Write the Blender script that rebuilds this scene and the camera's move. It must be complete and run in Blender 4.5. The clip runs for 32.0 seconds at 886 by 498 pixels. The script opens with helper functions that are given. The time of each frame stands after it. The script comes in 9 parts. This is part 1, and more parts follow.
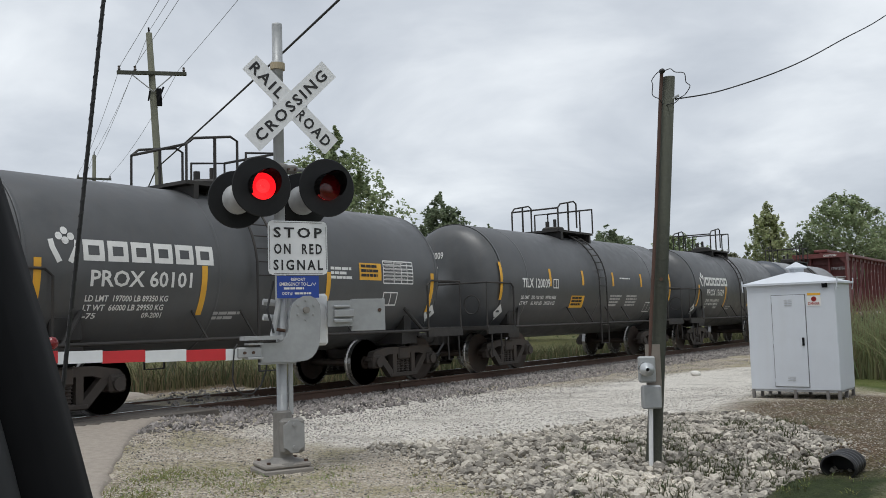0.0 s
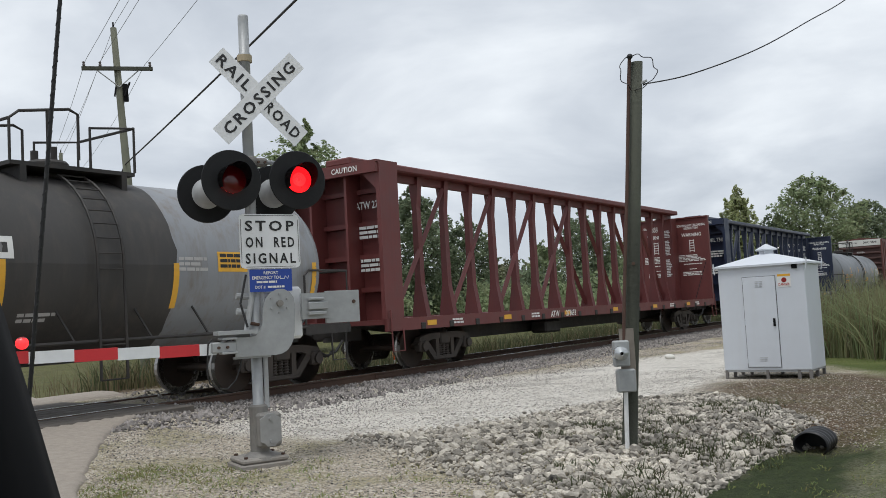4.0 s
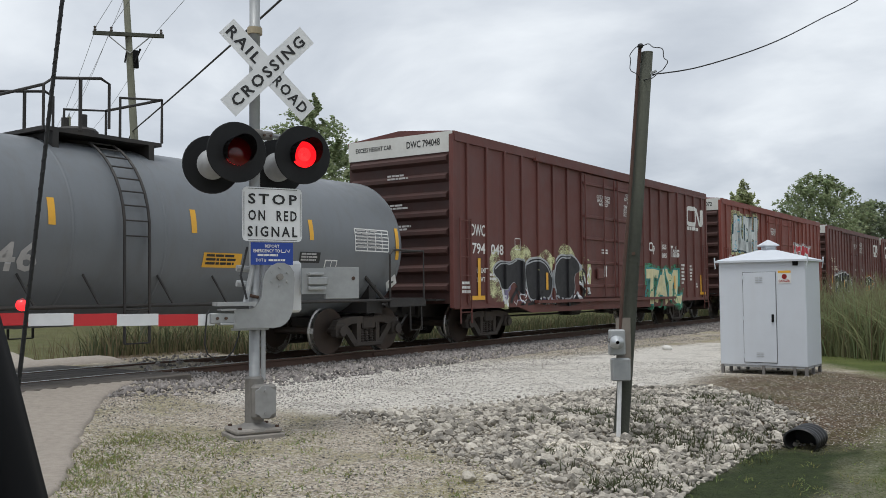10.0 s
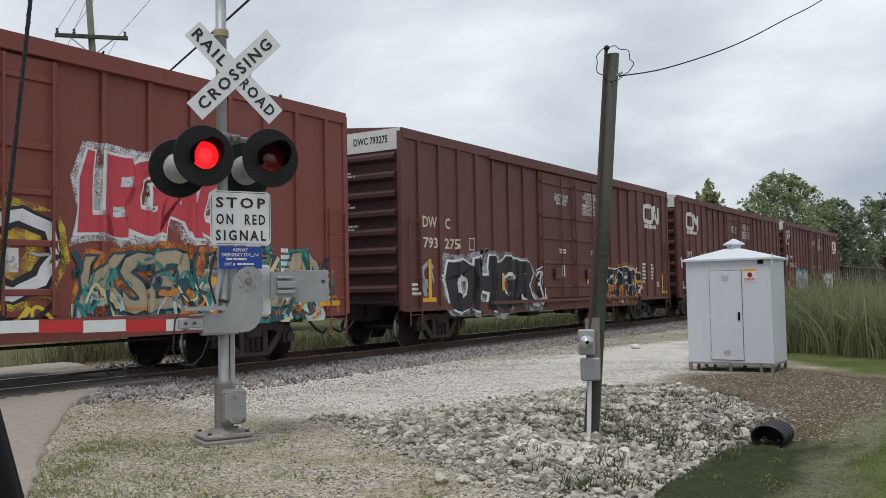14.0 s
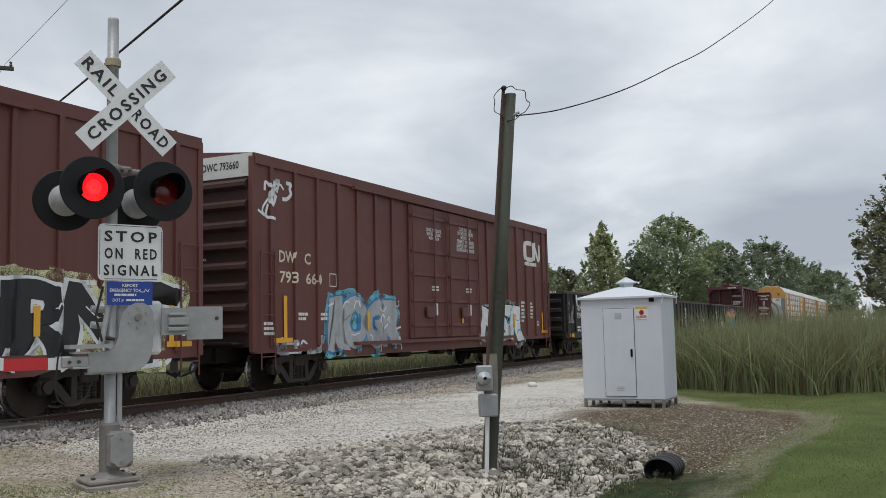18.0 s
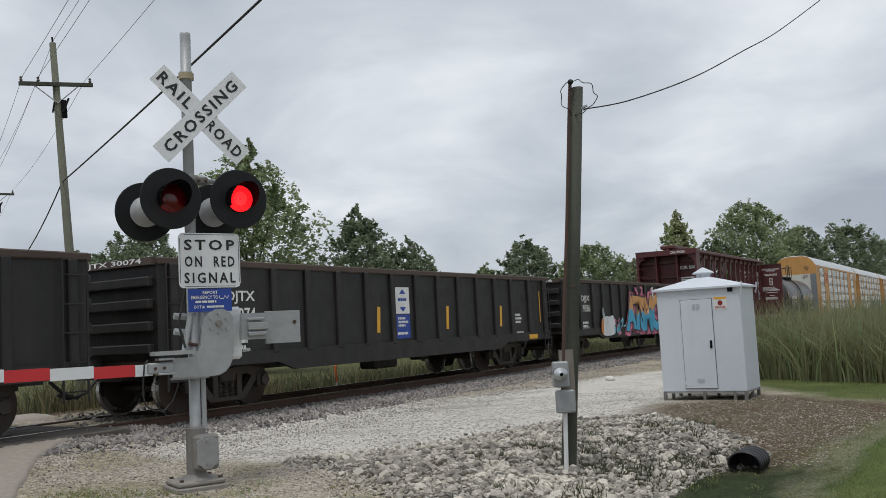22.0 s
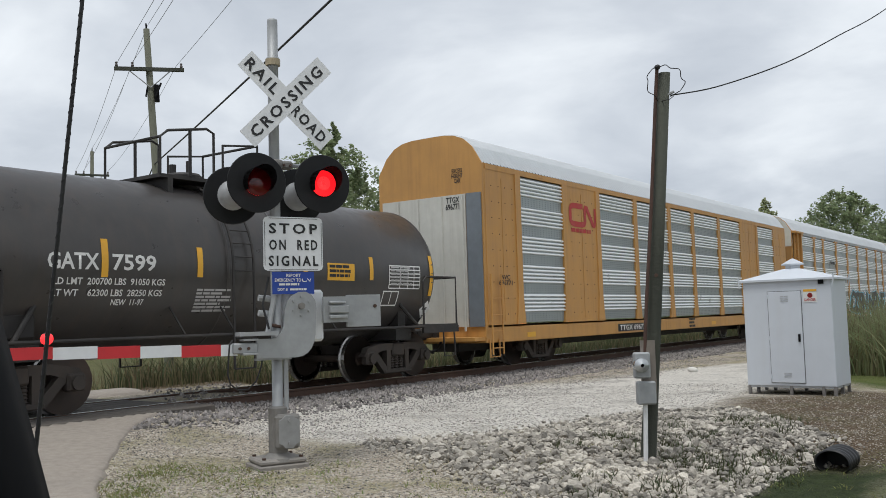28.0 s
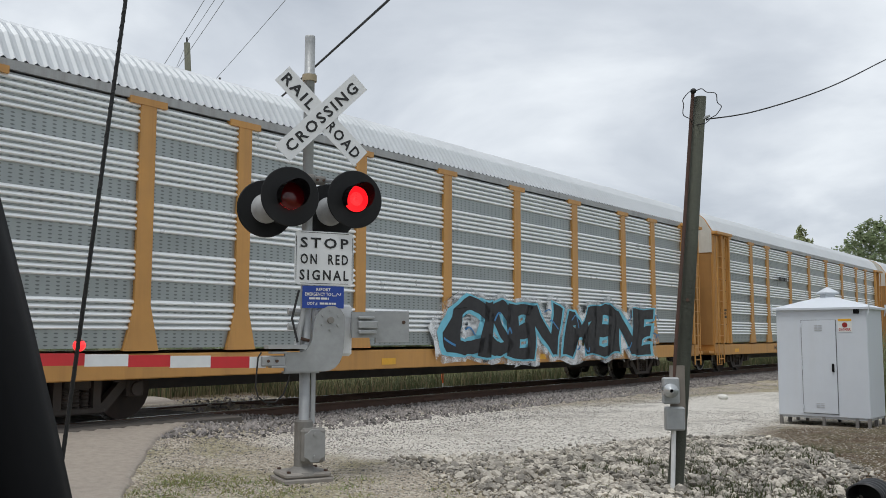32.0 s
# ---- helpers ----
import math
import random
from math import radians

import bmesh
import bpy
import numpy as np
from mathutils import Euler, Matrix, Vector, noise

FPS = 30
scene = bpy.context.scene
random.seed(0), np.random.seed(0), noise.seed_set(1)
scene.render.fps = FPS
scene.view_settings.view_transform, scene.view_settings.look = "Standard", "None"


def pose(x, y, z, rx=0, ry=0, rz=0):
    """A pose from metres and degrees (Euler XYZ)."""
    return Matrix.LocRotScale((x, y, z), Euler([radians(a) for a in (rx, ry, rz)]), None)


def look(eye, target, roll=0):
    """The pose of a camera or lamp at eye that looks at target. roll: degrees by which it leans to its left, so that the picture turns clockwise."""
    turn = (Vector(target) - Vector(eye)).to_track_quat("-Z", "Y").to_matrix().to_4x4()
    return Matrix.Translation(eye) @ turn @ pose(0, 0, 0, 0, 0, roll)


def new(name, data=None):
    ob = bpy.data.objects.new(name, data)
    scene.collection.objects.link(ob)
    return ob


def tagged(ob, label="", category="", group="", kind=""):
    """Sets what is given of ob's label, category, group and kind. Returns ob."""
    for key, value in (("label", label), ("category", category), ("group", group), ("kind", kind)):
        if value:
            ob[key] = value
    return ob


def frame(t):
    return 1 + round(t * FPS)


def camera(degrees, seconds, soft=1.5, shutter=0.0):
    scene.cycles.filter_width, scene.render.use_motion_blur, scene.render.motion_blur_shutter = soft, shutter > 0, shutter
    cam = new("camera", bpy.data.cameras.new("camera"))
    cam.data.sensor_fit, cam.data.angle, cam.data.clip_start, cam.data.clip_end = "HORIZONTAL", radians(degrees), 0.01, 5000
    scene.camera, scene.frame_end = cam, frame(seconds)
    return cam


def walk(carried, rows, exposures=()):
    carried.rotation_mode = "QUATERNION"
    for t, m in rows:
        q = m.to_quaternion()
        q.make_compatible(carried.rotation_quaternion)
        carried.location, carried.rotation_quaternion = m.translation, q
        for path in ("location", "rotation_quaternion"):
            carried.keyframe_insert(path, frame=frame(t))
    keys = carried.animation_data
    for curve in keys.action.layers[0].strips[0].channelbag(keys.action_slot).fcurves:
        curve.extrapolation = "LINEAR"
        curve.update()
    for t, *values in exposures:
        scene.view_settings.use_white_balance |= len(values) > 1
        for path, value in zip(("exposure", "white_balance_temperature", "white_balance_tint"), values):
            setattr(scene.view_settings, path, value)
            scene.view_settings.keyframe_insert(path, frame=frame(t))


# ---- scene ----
FOV = 51.9
cam = camera(FOV, 32.0, soft=0.65)
PATH = [
    (0, -0.023, 0.020, 1.532, -0.44, 4.49, 1.63),
    (0.5, -0.023, 0.021, 1.535, -0.48, 4.94, 1.29),
    (1, -0.024, 0.026, 1.535, -0.29, 5.43, 1.59),
    (1.5, -0.029, 0.025, 1.534, 0.06, 6.07, 1.55),
    (2, -0.031, 0.012, 1.539, 0.66, 6.37, 1.00),
    (2.5, -0.031, 0.007, 1.533, 0.85, 6.36, 0.31),
    (3, -0.032, 0.020, 1.527, -0.69, 5.19, 1.06),
    (3.5, -0.015, 0.030, 1.522, -2.29, 4.06, 3.16),
    (5.5, -0.015, -0.021, 1.519, -0.81, 3.69, 2.43),
    (6, 0.000, -0.023, 1.521, -0.15, 4.07, 3.03),
    (6.5, 0.004, -0.018, 1.524, -0.51, 4.51, 3.26),
    (7, 0.003, -0.018, 1.524, -0.20, 4.27, 3.36),
    (7.5, 0.003, -0.018, 1.522, 0.53, 3.79, 3.53),
    (8, -0.001, -0.012, 1.521, 0.11, 3.93, 2.92),
    (8.5, 0.002, -0.012, 1.526, -1.53, 3.90, 1.45),
    (9, 0.001, -0.006, 1.526, -2.38, 3.51, 0.91),
    (9.5, 0.005, -0.007, 1.521, -1.93, 3.12, 0.78),
    (10, 0.011, -0.006, 1.522, -1.91, 2.63, 0.49),
    (10.5, 0.012, -0.001, 1.523, -1.89, 2.45, 0.50),
    (11, 0.010, -0.002, 1.528, -1.76, 2.67, 0.77),
    (11.5, 0.005, -0.007, 1.526, -1.59, 2.82, 0.93),
    (12, 0.004, -0.015, 1.524, -1.69, 3.18, 0.86),
    (12.5, -0.007, -0.021, 1.527, -3.03, 3.70, 0.44),
    (13, 0.000, -0.000, 1.520, -4.00, 3.74, 0.60),
    (13.5, -0.004, -0.017, 1.528, -4.02, 3.18, 1.01),
    (14, 0.002, -0.014, 1.530, -3.84, 2.68, 1.14),
    (14.5, -0.001, -0.026, 1.535, -4.19, 3.02, 1.55),
    (15, -0.012, -0.029, 1.536, -6.38, 5.53, 1.04),
    (15.5, 0.009, 0.019, 1.541, -7.91, 7.81, 0.69),
    (17.5, 0.001, 0.003, 1.491, -11.57, 5.78, 0.43),
    (18, 0.008, 0.017, 1.485, -10.20, 5.09, 1.33),
    (18.5, 0.000, 0.010, 1.491, -9.37, 5.12, 1.66),
    (19, 0.002, 0.011, 1.503, -8.56, 5.47, 2.78),
    (19.5, 0.011, 0.013, 1.503, -7.73, 5.57, 3.40),
    (20, 0.011, 0.007, 1.510, -7.05, 5.41, 3.18),
    (20.5, 0.009, -0.002, 1.505, -6.62, 5.33, 3.13),
    (21, 0.015, -0.001, 1.506, -6.36, 5.14, 2.94),
    (21.5, 0.013, -0.001, 1.506, -5.94, 5.14, 2.94),
    (22, 0.012, -0.003, 1.505, -5.50, 5.03, 2.93),
    (22.5, 0.014, -0.002, 1.507, -5.30, 4.79, 2.81),
    (23, 0.016, 0.000, 1.511, -5.20, 4.67, 2.49),
    (23.5, 0.016, -0.005, 1.505, -4.95, 4.53, 1.75),
    (24, 0.014, -0.006, 1.497, -4.58, 4.04, 0.72),
    (24.5, 0.012, -0.007, 1.501, -3.73, 3.52, 0.44),
    (25, 0.019, -0.010, 1.497, -2.59, 3.39, 0.40),
    (25.5, 0.005, -0.017, 1.505, -0.70, 3.61, 0.57),
    (27.5, 0.014, 0.016, 1.526, -0.61, 4.02, 1.85),
    (28, 0.014, 0.014, 1.525, -0.52, 4.27, 1.62),
    (28.5, 0.018, 0.017, 1.524, -0.47, 4.34, 1.67),
    (29, 0.020, 0.010, 1.528, -0.30, 4.27, 1.71),
    (29.5, 0.027, 0.019, 1.520, 0.01, 4.11, 1.57),
    (30, 0.020, 0.013, 1.518, -0.07, 4.32, 0.67),
    (30.5, 0.026, 0.024, 1.519, -0.30, 5.12, 0.05),
    (31, 0.022, 0.020, 1.520, 0.07, 5.08, -0.08),
    (31.5, 0.017, 0.014, 1.526, 0.72, 4.97, -0.32),
    (32, 0.019, 0.011, 1.522, 1.28, 5.45, -0.11),
]
walk(cam, [(t, pose(x, y, z, 90 + pitch, roll, yaw)) for t, x, y, z, yaw, pitch, roll in PATH], [(t, ev, 6330, 8) for t, ev in ((0, -0.09), (3, -0.04), (6, 0.0), (9, -0.06), (12, 0.0), (14, -0.04), (15.5, 0.0), (18, -0.14), (21, -0.2), (24, -0.16), (25.5, -0.05), (28, -0.05), (32, -0.05))])

# ---- light ----
world = bpy.data.worlds.new("overcast_sky")
scene.world = world
world.use_nodes = True


def node(tree, kind, **inputs):
    nd = tree.nodes.new(kind)
    for k, v in inputs.items():
        nd.inputs[k.replace("_", " ")].default_value = v
    return nd


def build_sky():
    t = world.node_tree
    t.nodes.clear()
    L = t.links.new
    out = t.nodes.new("ShaderNodeOutputWorld")
    bg = node(t, "ShaderNodeBackground", Strength=1.18)
    sky = t.nodes.new("ShaderNodeTexSky")
    sky.sky_type, sky.sun_disc = "NISHITA", False
    sky.sun_elevation, sky.sun_rotation = radians(70), radians(213)
    dim = t.nodes.new("ShaderNodeMix")
    dim.data_type, dim.blend_type = "RGBA", "MULTIPLY"
    dim.inputs["Factor"].default_value = 1.0
    dim.inputs[7].default_value = (0.1, 0.1, 0.1, 1)
    L(sky.outputs[0], dim.inputs[6])
    tc = t.nodes.new("ShaderNodeTexCoord")
    sep = t.nodes.new("ShaderNodeSeparateXYZ")
    L(tc.outputs["Generated"], sep.inputs[0])
    # the cloud deck as a plane above: x / (z + k)
    zk = t.nodes.new("ShaderNodeMath")
    zk.operation, zk.use_clamp = "ADD", False
    L(sep.outputs["Z"], zk.inputs[0])
    zk.inputs[1].default_value = 0.30
    mx = t.nodes.new("ShaderNodeMath")
    mx.operation = "MAXIMUM"
    L(zk.outputs[0], mx.inputs[0])
    mx.inputs[1].default_value = 0.05
    com = t.nodes.new("ShaderNodeCombineXYZ")
    for a in "XY":
        d = t.nodes.new("ShaderNodeMath")
        d.operation = "DIVIDE"
        L(sep.outputs[a], d.inputs[0])
        L(mx.outputs[0], d.inputs[1])
        L(d.outputs[0], com.inputs[a])
    n1 = node(t, "ShaderNodeTexNoise", Scale=1.7, Detail=6.0, Roughness=0.52, Distortion=0.35)
    n2 = node(t, "ShaderNodeTexNoise", Scale=0.75, Detail=3.0, Roughness=0.5)
    L(com.outputs[0], n1.inputs["Vector"])
    L(com.outputs[0], n2.inputs["Vector"])
    add = t.nodes.new("ShaderNodeMath")
    add.operation = "ADD"
    L(n1.outputs[0], add.inputs[0])
    L(n2.outputs[0], add.inputs[1])
    hf = t.nodes.new("ShaderNodeMath")
    hf.operation = "MULTIPLY"
    hf.inputs[1].default_value = 0.5
    L(add.outputs[0], hf.inputs[0])
    ramp = t.nodes.new("ShaderNodeValToRGB")
    r = ramp.color_ramp
    r.elements[0].position, r.elements[0].color = 0.37, (0.40, 0.43, 0.485, 1)
    r.elements[1].position, r.elements[1].color = 0.62, (0.88, 0.895, 0.915, 1)
    e = r.elements.new(0.5)
    e.color = (0.60, 0.625, 0.67, 1)
    L(hf.outputs[0], ramp.inputs[0])
    mixc = t.nodes.new("ShaderNodeMix")
    mixc.data_type = "RGBA"
    mixc.inputs["Factor"].default_value = 0.94
    L(dim.outputs[2], mixc.inputs[6])
    L(ramp.outputs[0], mixc.inputs[7])
    L(mixc.outputs[2], bg.inputs[0])
    L(bg.outputs[0], out.inputs[0])


build_sky()
sun = new("sun", bpy.data.lights.new("sun", "SUN"))
sun.data.energy, sun.data.angle, sun.data.color = 1.9, radians(22), (1.0, 0.97, 0.93)
sun.matrix_world = look((-4.5, -7, 24), (0, 0, 0))
scene.view_settings.exposure = 0.0

# ---- track frame: u runs along the rails, n across them, away from the road ----
AZ = 36.4
EU = Vector((math.sin(radians(AZ)), math.cos(radians(AZ)), 0))
EN = Vector((-math.cos(radians(AZ)), math.sin(radians(AZ)), 0))
TURN = 90 - AZ
RAIL_Z, NC = 0.28, 12.95


def uv(u, n, z=0.0):
    p = EU * u + EN * n
    return (p.x, p.y, z)


def to_un(x, y):
    return x * EU.x + y * EU.y, x * EN.x + y * EN.y


# ---- materials ----
MATS = {}


def mat(name, base, rough=0.6, metal=0.0, vary=0.18, scale=6.0, grime=0.0, grime_col=(0.06, 0.05, 0.04), bump=0.0, bump_scale=60.0, streak=False, spec=0.5, emit=0.0, island=0.0, coord="Object"):
    """Procedural surface: base colour, fine and coarse variation, grime patches or streaks, fine relief."""
    if name in MATS:
        return MATS[name]
    m = bpy.data.materials.new(name)
    m.use_nodes = True
    t = m.node_tree
    L = t.links.new
    b = t.nodes["Principled BSDF"]
    b.inputs["Roughness"].default_value, b.inputs["Metallic"].default_value = rough, metal
    b.inputs["Specular IOR Level"].default_value = spec
    tc = t.nodes.new("ShaderNodeTexCoord")
    n1 = node(t, "ShaderNodeTexNoise", Scale=scale, Detail=6.0, Roughness=0.6)
    n2 = node(t, "ShaderNodeTexNoise", Scale=scale * 0.17, Detail=3.0)
    L(tc.outputs[coord], n1.inputs["Vector"])
    L(tc.outputs[coord], n2.inputs["Vector"])
    ad = t.nodes.new("ShaderNodeMath")
    ad.operation = "ADD"
    L(n1.outputs[0], ad.inputs[0])
    L(n2.outputs[0], ad.inputs[1])
    if island:
        ge = t.nodes.new("ShaderNodeNewGeometry")
        oi = t.nodes.new("ShaderNodeObjectInfo")
        mm = t.nodes.new("ShaderNodeMath")
        mm.operation = "ADD"
        L(ge.outputs["Random Per Island"], mm.inputs[0])
        L(oi.outputs["Random"], mm.inputs[1])
        m2 = t.nodes.new("ShaderNodeMath")
        m2.operation = "MULTIPLY_ADD"
        m2.inputs[1].default_value, m2.inputs[2].default_value = island, -island
        L(mm.outputs[0], m2.inputs[0])
        a2 = t.nodes.new("ShaderNodeMath")
        a2.operation = "ADD"
        L(ad.outputs[0], a2.inputs[0])
        L(m2.outputs[0], a2.inputs[1])
        ad = a2
    mr = t.nodes.new("ShaderNodeMapRange")
    mr.inputs["From Min"].default_value, mr.inputs["From Max"].default_value = 0.6, 1.4
    mr.inputs["To Min"].default_value, mr.inputs["To Max"].default_value = 1 - vary, 1 + vary
    mr.clamp = False
    L(ad.outputs[0], mr.inputs[0])
    hs = t.nodes.new("ShaderNodeHueSaturation")
    hs.inputs["Color"].default_value = (*base, 1)
    L(mr.outputs[0], hs.inputs["Value"])
    col = hs.outputs[0]
    if grime:
        mp = t.nodes.new("ShaderNodeMapping")
        mp.inputs["Scale"].default_value = (3.2, 3.2, 0.22) if streak else (0.9, 0.9, 0.9)
        L(tc.outputs[coord], mp.inputs[0])
        n3 = node(t, "ShaderNodeTexNoise", Scale=1.6, Detail=7.0, Roughness=0.65)
        L(mp.outputs[0], n3.inputs["Vector"])
        g = t.nodes.new("ShaderNodeMapRange")
        g.inputs["From Min"].default_value, g.inputs["From Max"].default_value = 0.47, 0.75
        g.inputs["To Max"].default_value = grime
        L(n3.outputs[0], g.inputs[0])
        mx = t.nodes.new("ShaderNodeMix")
        mx.data_type = "RGBA"
        L(g.outputs[0], mx.inputs["Factor"])
        L(col, mx.inputs[6])
        mx.inputs[7].default_value = (*grime_col, 1)
        col = mx.outputs[2]
    L(col, b.inputs["Base Color"])
    rr = t.nodes.new("ShaderNodeMapRange")
    rr.inputs["From Min"].default_value, rr.inputs["From Max"].default_value = 0.3, 0.7
    rr.inputs["To Min"].default_value, rr.inputs["To Max"].default_value = max(0.02, rough - 0.1), min(1, rough + 0.1)
    L(n1.outputs[0], rr.inputs[0])
    L(rr.outputs[0], b.inputs["Roughness"])
    if bump:
        n4 = node(t, "ShaderNodeTexNoise", Scale=bump_scale, Detail=4.0)
        L(tc.outputs[coord], n4.inputs["Vector"])
        bp = node(t, "ShaderNodeBump", Strength=bump, Distance=0.02)
        L(n4.outputs[0], bp.inputs["Height"])
        L(bp.outputs[0], b.inputs["Normal"])
    if emit:
        b.inputs["Emission Color"].default_value = (*base, 1)
        b.inputs["Emission Strength"].default_value = emit
    MATS[name] = m
    return m


TANK_BLACK = mat("tank_black", (0.075, 0.077, 0.080), 0.42, vary=0.25, scale=3, grime=0.22, grime_col=(0.10, 0.085, 0.07), streak=True, bump=0.08, bump_scale=8)
TANK_GREY = mat("tank_grey", (0.15, 0.162, 0.175), 0.45, vary=0.10, scale=2, grime=0.35, grime_col=(0.12, 0.11, 0.10), streak=True, bump=0.06, bump_scale=8)
TANK_PALE = mat("tank_pale", (0.235, 0.245, 0.26), 0.45, vary=0.12, scale=2, grime=0.75, grime_col=(0.16, 0.12, 0.085), streak=True, bump=0.06, bump_scale=8)
TANK_SPILL = mat("tank_spill", (0.045, 0.042, 0.04), 0.6, vary=0.3, scale=4, grime=0.3, grime_col=(0.12, 0.1, 0.08), streak=True)
UNDER = mat("underframe_black", (0.022, 0.020, 0.019), 0.65, vary=0.35, scale=8, grime=0.4, grime_col=(0.07, 0.055, 0.042))
TRUCK = mat("truck_steel", (0.050, 0.041, 0.035), 0.75, vary=0.4, scale=7, grime=0.5, grime_col=(0.10, 0.07, 0.05))
WHEEL = mat("wheel_steel", (0.055, 0.040, 0.032), 0.6, 0.3, vary=0.35, scale=10, grime=0.5, grime_col=(0.11, 0.065, 0.045))
TREAD = mat("wheel_tread", (0.34, 0.33, 0.32), 0.3, 0.9, vary=0.15)
BOX_BROWN = mat("boxcar_brown", (0.120, 0.039, 0.032), 0.6, vary=0.16, scale=2.2, grime=0.28, grime_col=(0.05, 0.026, 0.022), streak=True, bump=0.06, bump_scale=10)
BOX_RED = mat("boxcar_red", (0.205, 0.052, 0.038), 0.6, vary=0.16, scale=2.2, grime=0.25, grime_col=(0.10, 0.035, 0.028), streak=True, bump=0.06, bump_scale=10)
BEAM_RED = mat("centerbeam_red", (0.128, 0.032, 0.030), 0.55, vary=0.2, scale=3, grime=0.3, grime_col=(0.06, 0.028, 0.024), streak=True)
BEAM_WINE = mat("centerbeam_wine", (0.085, 0.018, 0.019), 0.5, vary=0.2, scale=3, grime=0.25, grime_col=(0.05, 0.022, 0.02), streak=True)
BEAM_BLUE = mat("centerbeam_blue", (0.016, 0.024, 0.055), 0.45, vary=0.2, scale=3, grime=0.2, grime_col=(0.03, 0.032, 0.045), streak=True)
GON_BLACK = mat("gondola_black", (0.0118, 0.0108, 0.0103), 0.6, vary=0.3, scale=3, grime=0.5, grime_col=(0.042, 0.030, 0.024), streak=True, bump=0.15, bump_scale=6)
GON_RIM = mat("gondola_rim", (0.075, 0.052, 0.042), 0.8, vary=0.3, scale=5, grime=0.4)
AUTO_YELLOW = mat("autorack_yellow", (0.51, 0.265, 0.075), 0.5, vary=0.14, scale=2, grime=0.42, grime_col=(0.28, 0.135, 0.05), streak=True)
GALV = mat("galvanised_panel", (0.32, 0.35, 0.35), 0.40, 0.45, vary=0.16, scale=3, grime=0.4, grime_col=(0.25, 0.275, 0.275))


def perforate(m):
    """Rows of small dark holes punched through the sheet."""
    t = m.node_tree
    L = t.links.new
    b = t.nodes["Principled BSDF"]
    src = b.inputs["Base Color"].links[0].from_socket
    tc = t.nodes.new("ShaderNodeTexCoord")
    mp = t.nodes.new("ShaderNodeMapping")
    mp.inputs["Scale"].default_value = (7.0, 0.0, 19.0)
    L(tc.outputs["Object"], mp.inputs[0])
    v = node(t, "ShaderNodeTexVoronoi", Scale=1.0, Randomness=0.0)
    L(mp.outputs[0], v.inputs["Vector"])
    r = t.nodes.new("ShaderNodeMapRange")
    r.inputs["From Min"].default_value, r.inputs["From Max"].default_value = 0.17, 0.24
    r.inputs["To Min"].default_value, r.inputs["To Max"].default_value = 0.45, 1.0
    L(v.outputs["Distance"], r.inputs[0])
    x = t.nodes.new("ShaderNodeMix")
    x.data_type, x.blend_type = "RGBA", "MULTIPLY"
    x.inputs["Factor"].default_value = 1.0
    L(src, x.inputs[6])
    L(r.outputs[0], x.inputs[7])
    L(x.outputs[2], b.inputs["Base Color"])


perforate(GALV)
# Sky highlight on the ribs put into this paler colour of the same steel.
GALV_RIB_LIT = mat("galvanised_rib_highlit", (0.86, 0.88, 0.89), 0.35, 0.25, vary=0.05, scale=2, grime=0.05, grime_col=(0.55, 0.56, 0.56))
ROOF_GALV = mat("autorack_roof", (0.54, 0.56, 0.575), 0.45, 0.25, vary=0.08, scale=3, grime=0.25, grime_col=(0.46, 0.46, 0.45))
DOOR_PALE = mat("rack_end_door", (0.56, 0.55, 0.50), 0.5, vary=0.1, grime=0.3, grime_col=(0.32, 0.29, 0.24), streak=True)
WHITE_PAINT = mat("white_lettering", (0.72, 0.72, 0.70), 0.6, vary=0.12, scale=9, grime=0.25, grime_col=(0.42, 0.40, 0.37))
DIM_PAINT = mat("faded_lettering", (0.42, 0.41, 0.40), 0.7, vary=0.2, scale=9)
CREAM_PAINT = mat("cream_lettering", (0.62, 0.56, 0.44), 0.7, vary=0.2, scale=9)
YELLOW_MARK = mat("yellow_reflector", (0.72, 0.38, 0.03), 0.45, vary=0.12, scale=8)
ORANGE_MARK = mat("orange_lettering", (0.55, 0.26, 0.03), 0.6, vary=0.2, scale=8)
BLACK_PAINT = mat("black_paint", (0.018, 0.018, 0.018), 0.6, vary=0.2)
CN_RED = mat("red_emblem", (0.42, 0.035, 0.03), 0.55, vary=0.12)
CAST_IRON = mat("weathered_casting", (0.21, 0.20, 0.185), 0.7, vary=0.3, scale=12, grime=0.5, grime_col=(0.11, 0.09, 0.07), bump=0.2, bump_scale=40)
GALV_STEEL = mat("galvanised_steel", (0.34, 0.35, 0.355), 0.5, 0.25, vary=0.16, scale=14, grime=0.3, grime_col=(0.24, 0.24, 0.23), bump=0.05, bump_scale=30)
GREY_PAINT = mat("grey_casting_paint", (0.35, 0.36, 0.365), 0.55, vary=0.2, scale=9, grime=0.55, grime_col=(0.17, 0.155, 0.14), streak=True, bump=0.08, bump_scale=40)
BLACK_HOOD = mat("black_hood", (0.008, 0.0085, 0.0095), 0.6, vary=0.25, scale=14, spec=0.3)
SIGN_WHITE = mat("sign_sheeting_white", (0.72, 0.73, 0.74), 0.4, vary=0.05, scale=10, grime=0.12, grime_col=(0.5, 0.5, 0.49))
SIGN_BLACK = mat("sign_black", (0.012, 0.012, 0.013), 0.5, vary=0.1)
SIGN_BLUE = mat("sign_blue", (0.012, 0.05, 0.30), 0.4, vary=0.08, scale=12)
ARM_RED = mat("reflective_red", (0.50, 0.022, 0.028), 0.4, vary=0.1, scale=12, grime=0.2, grime_col=(0.3, 0.03, 0.03))
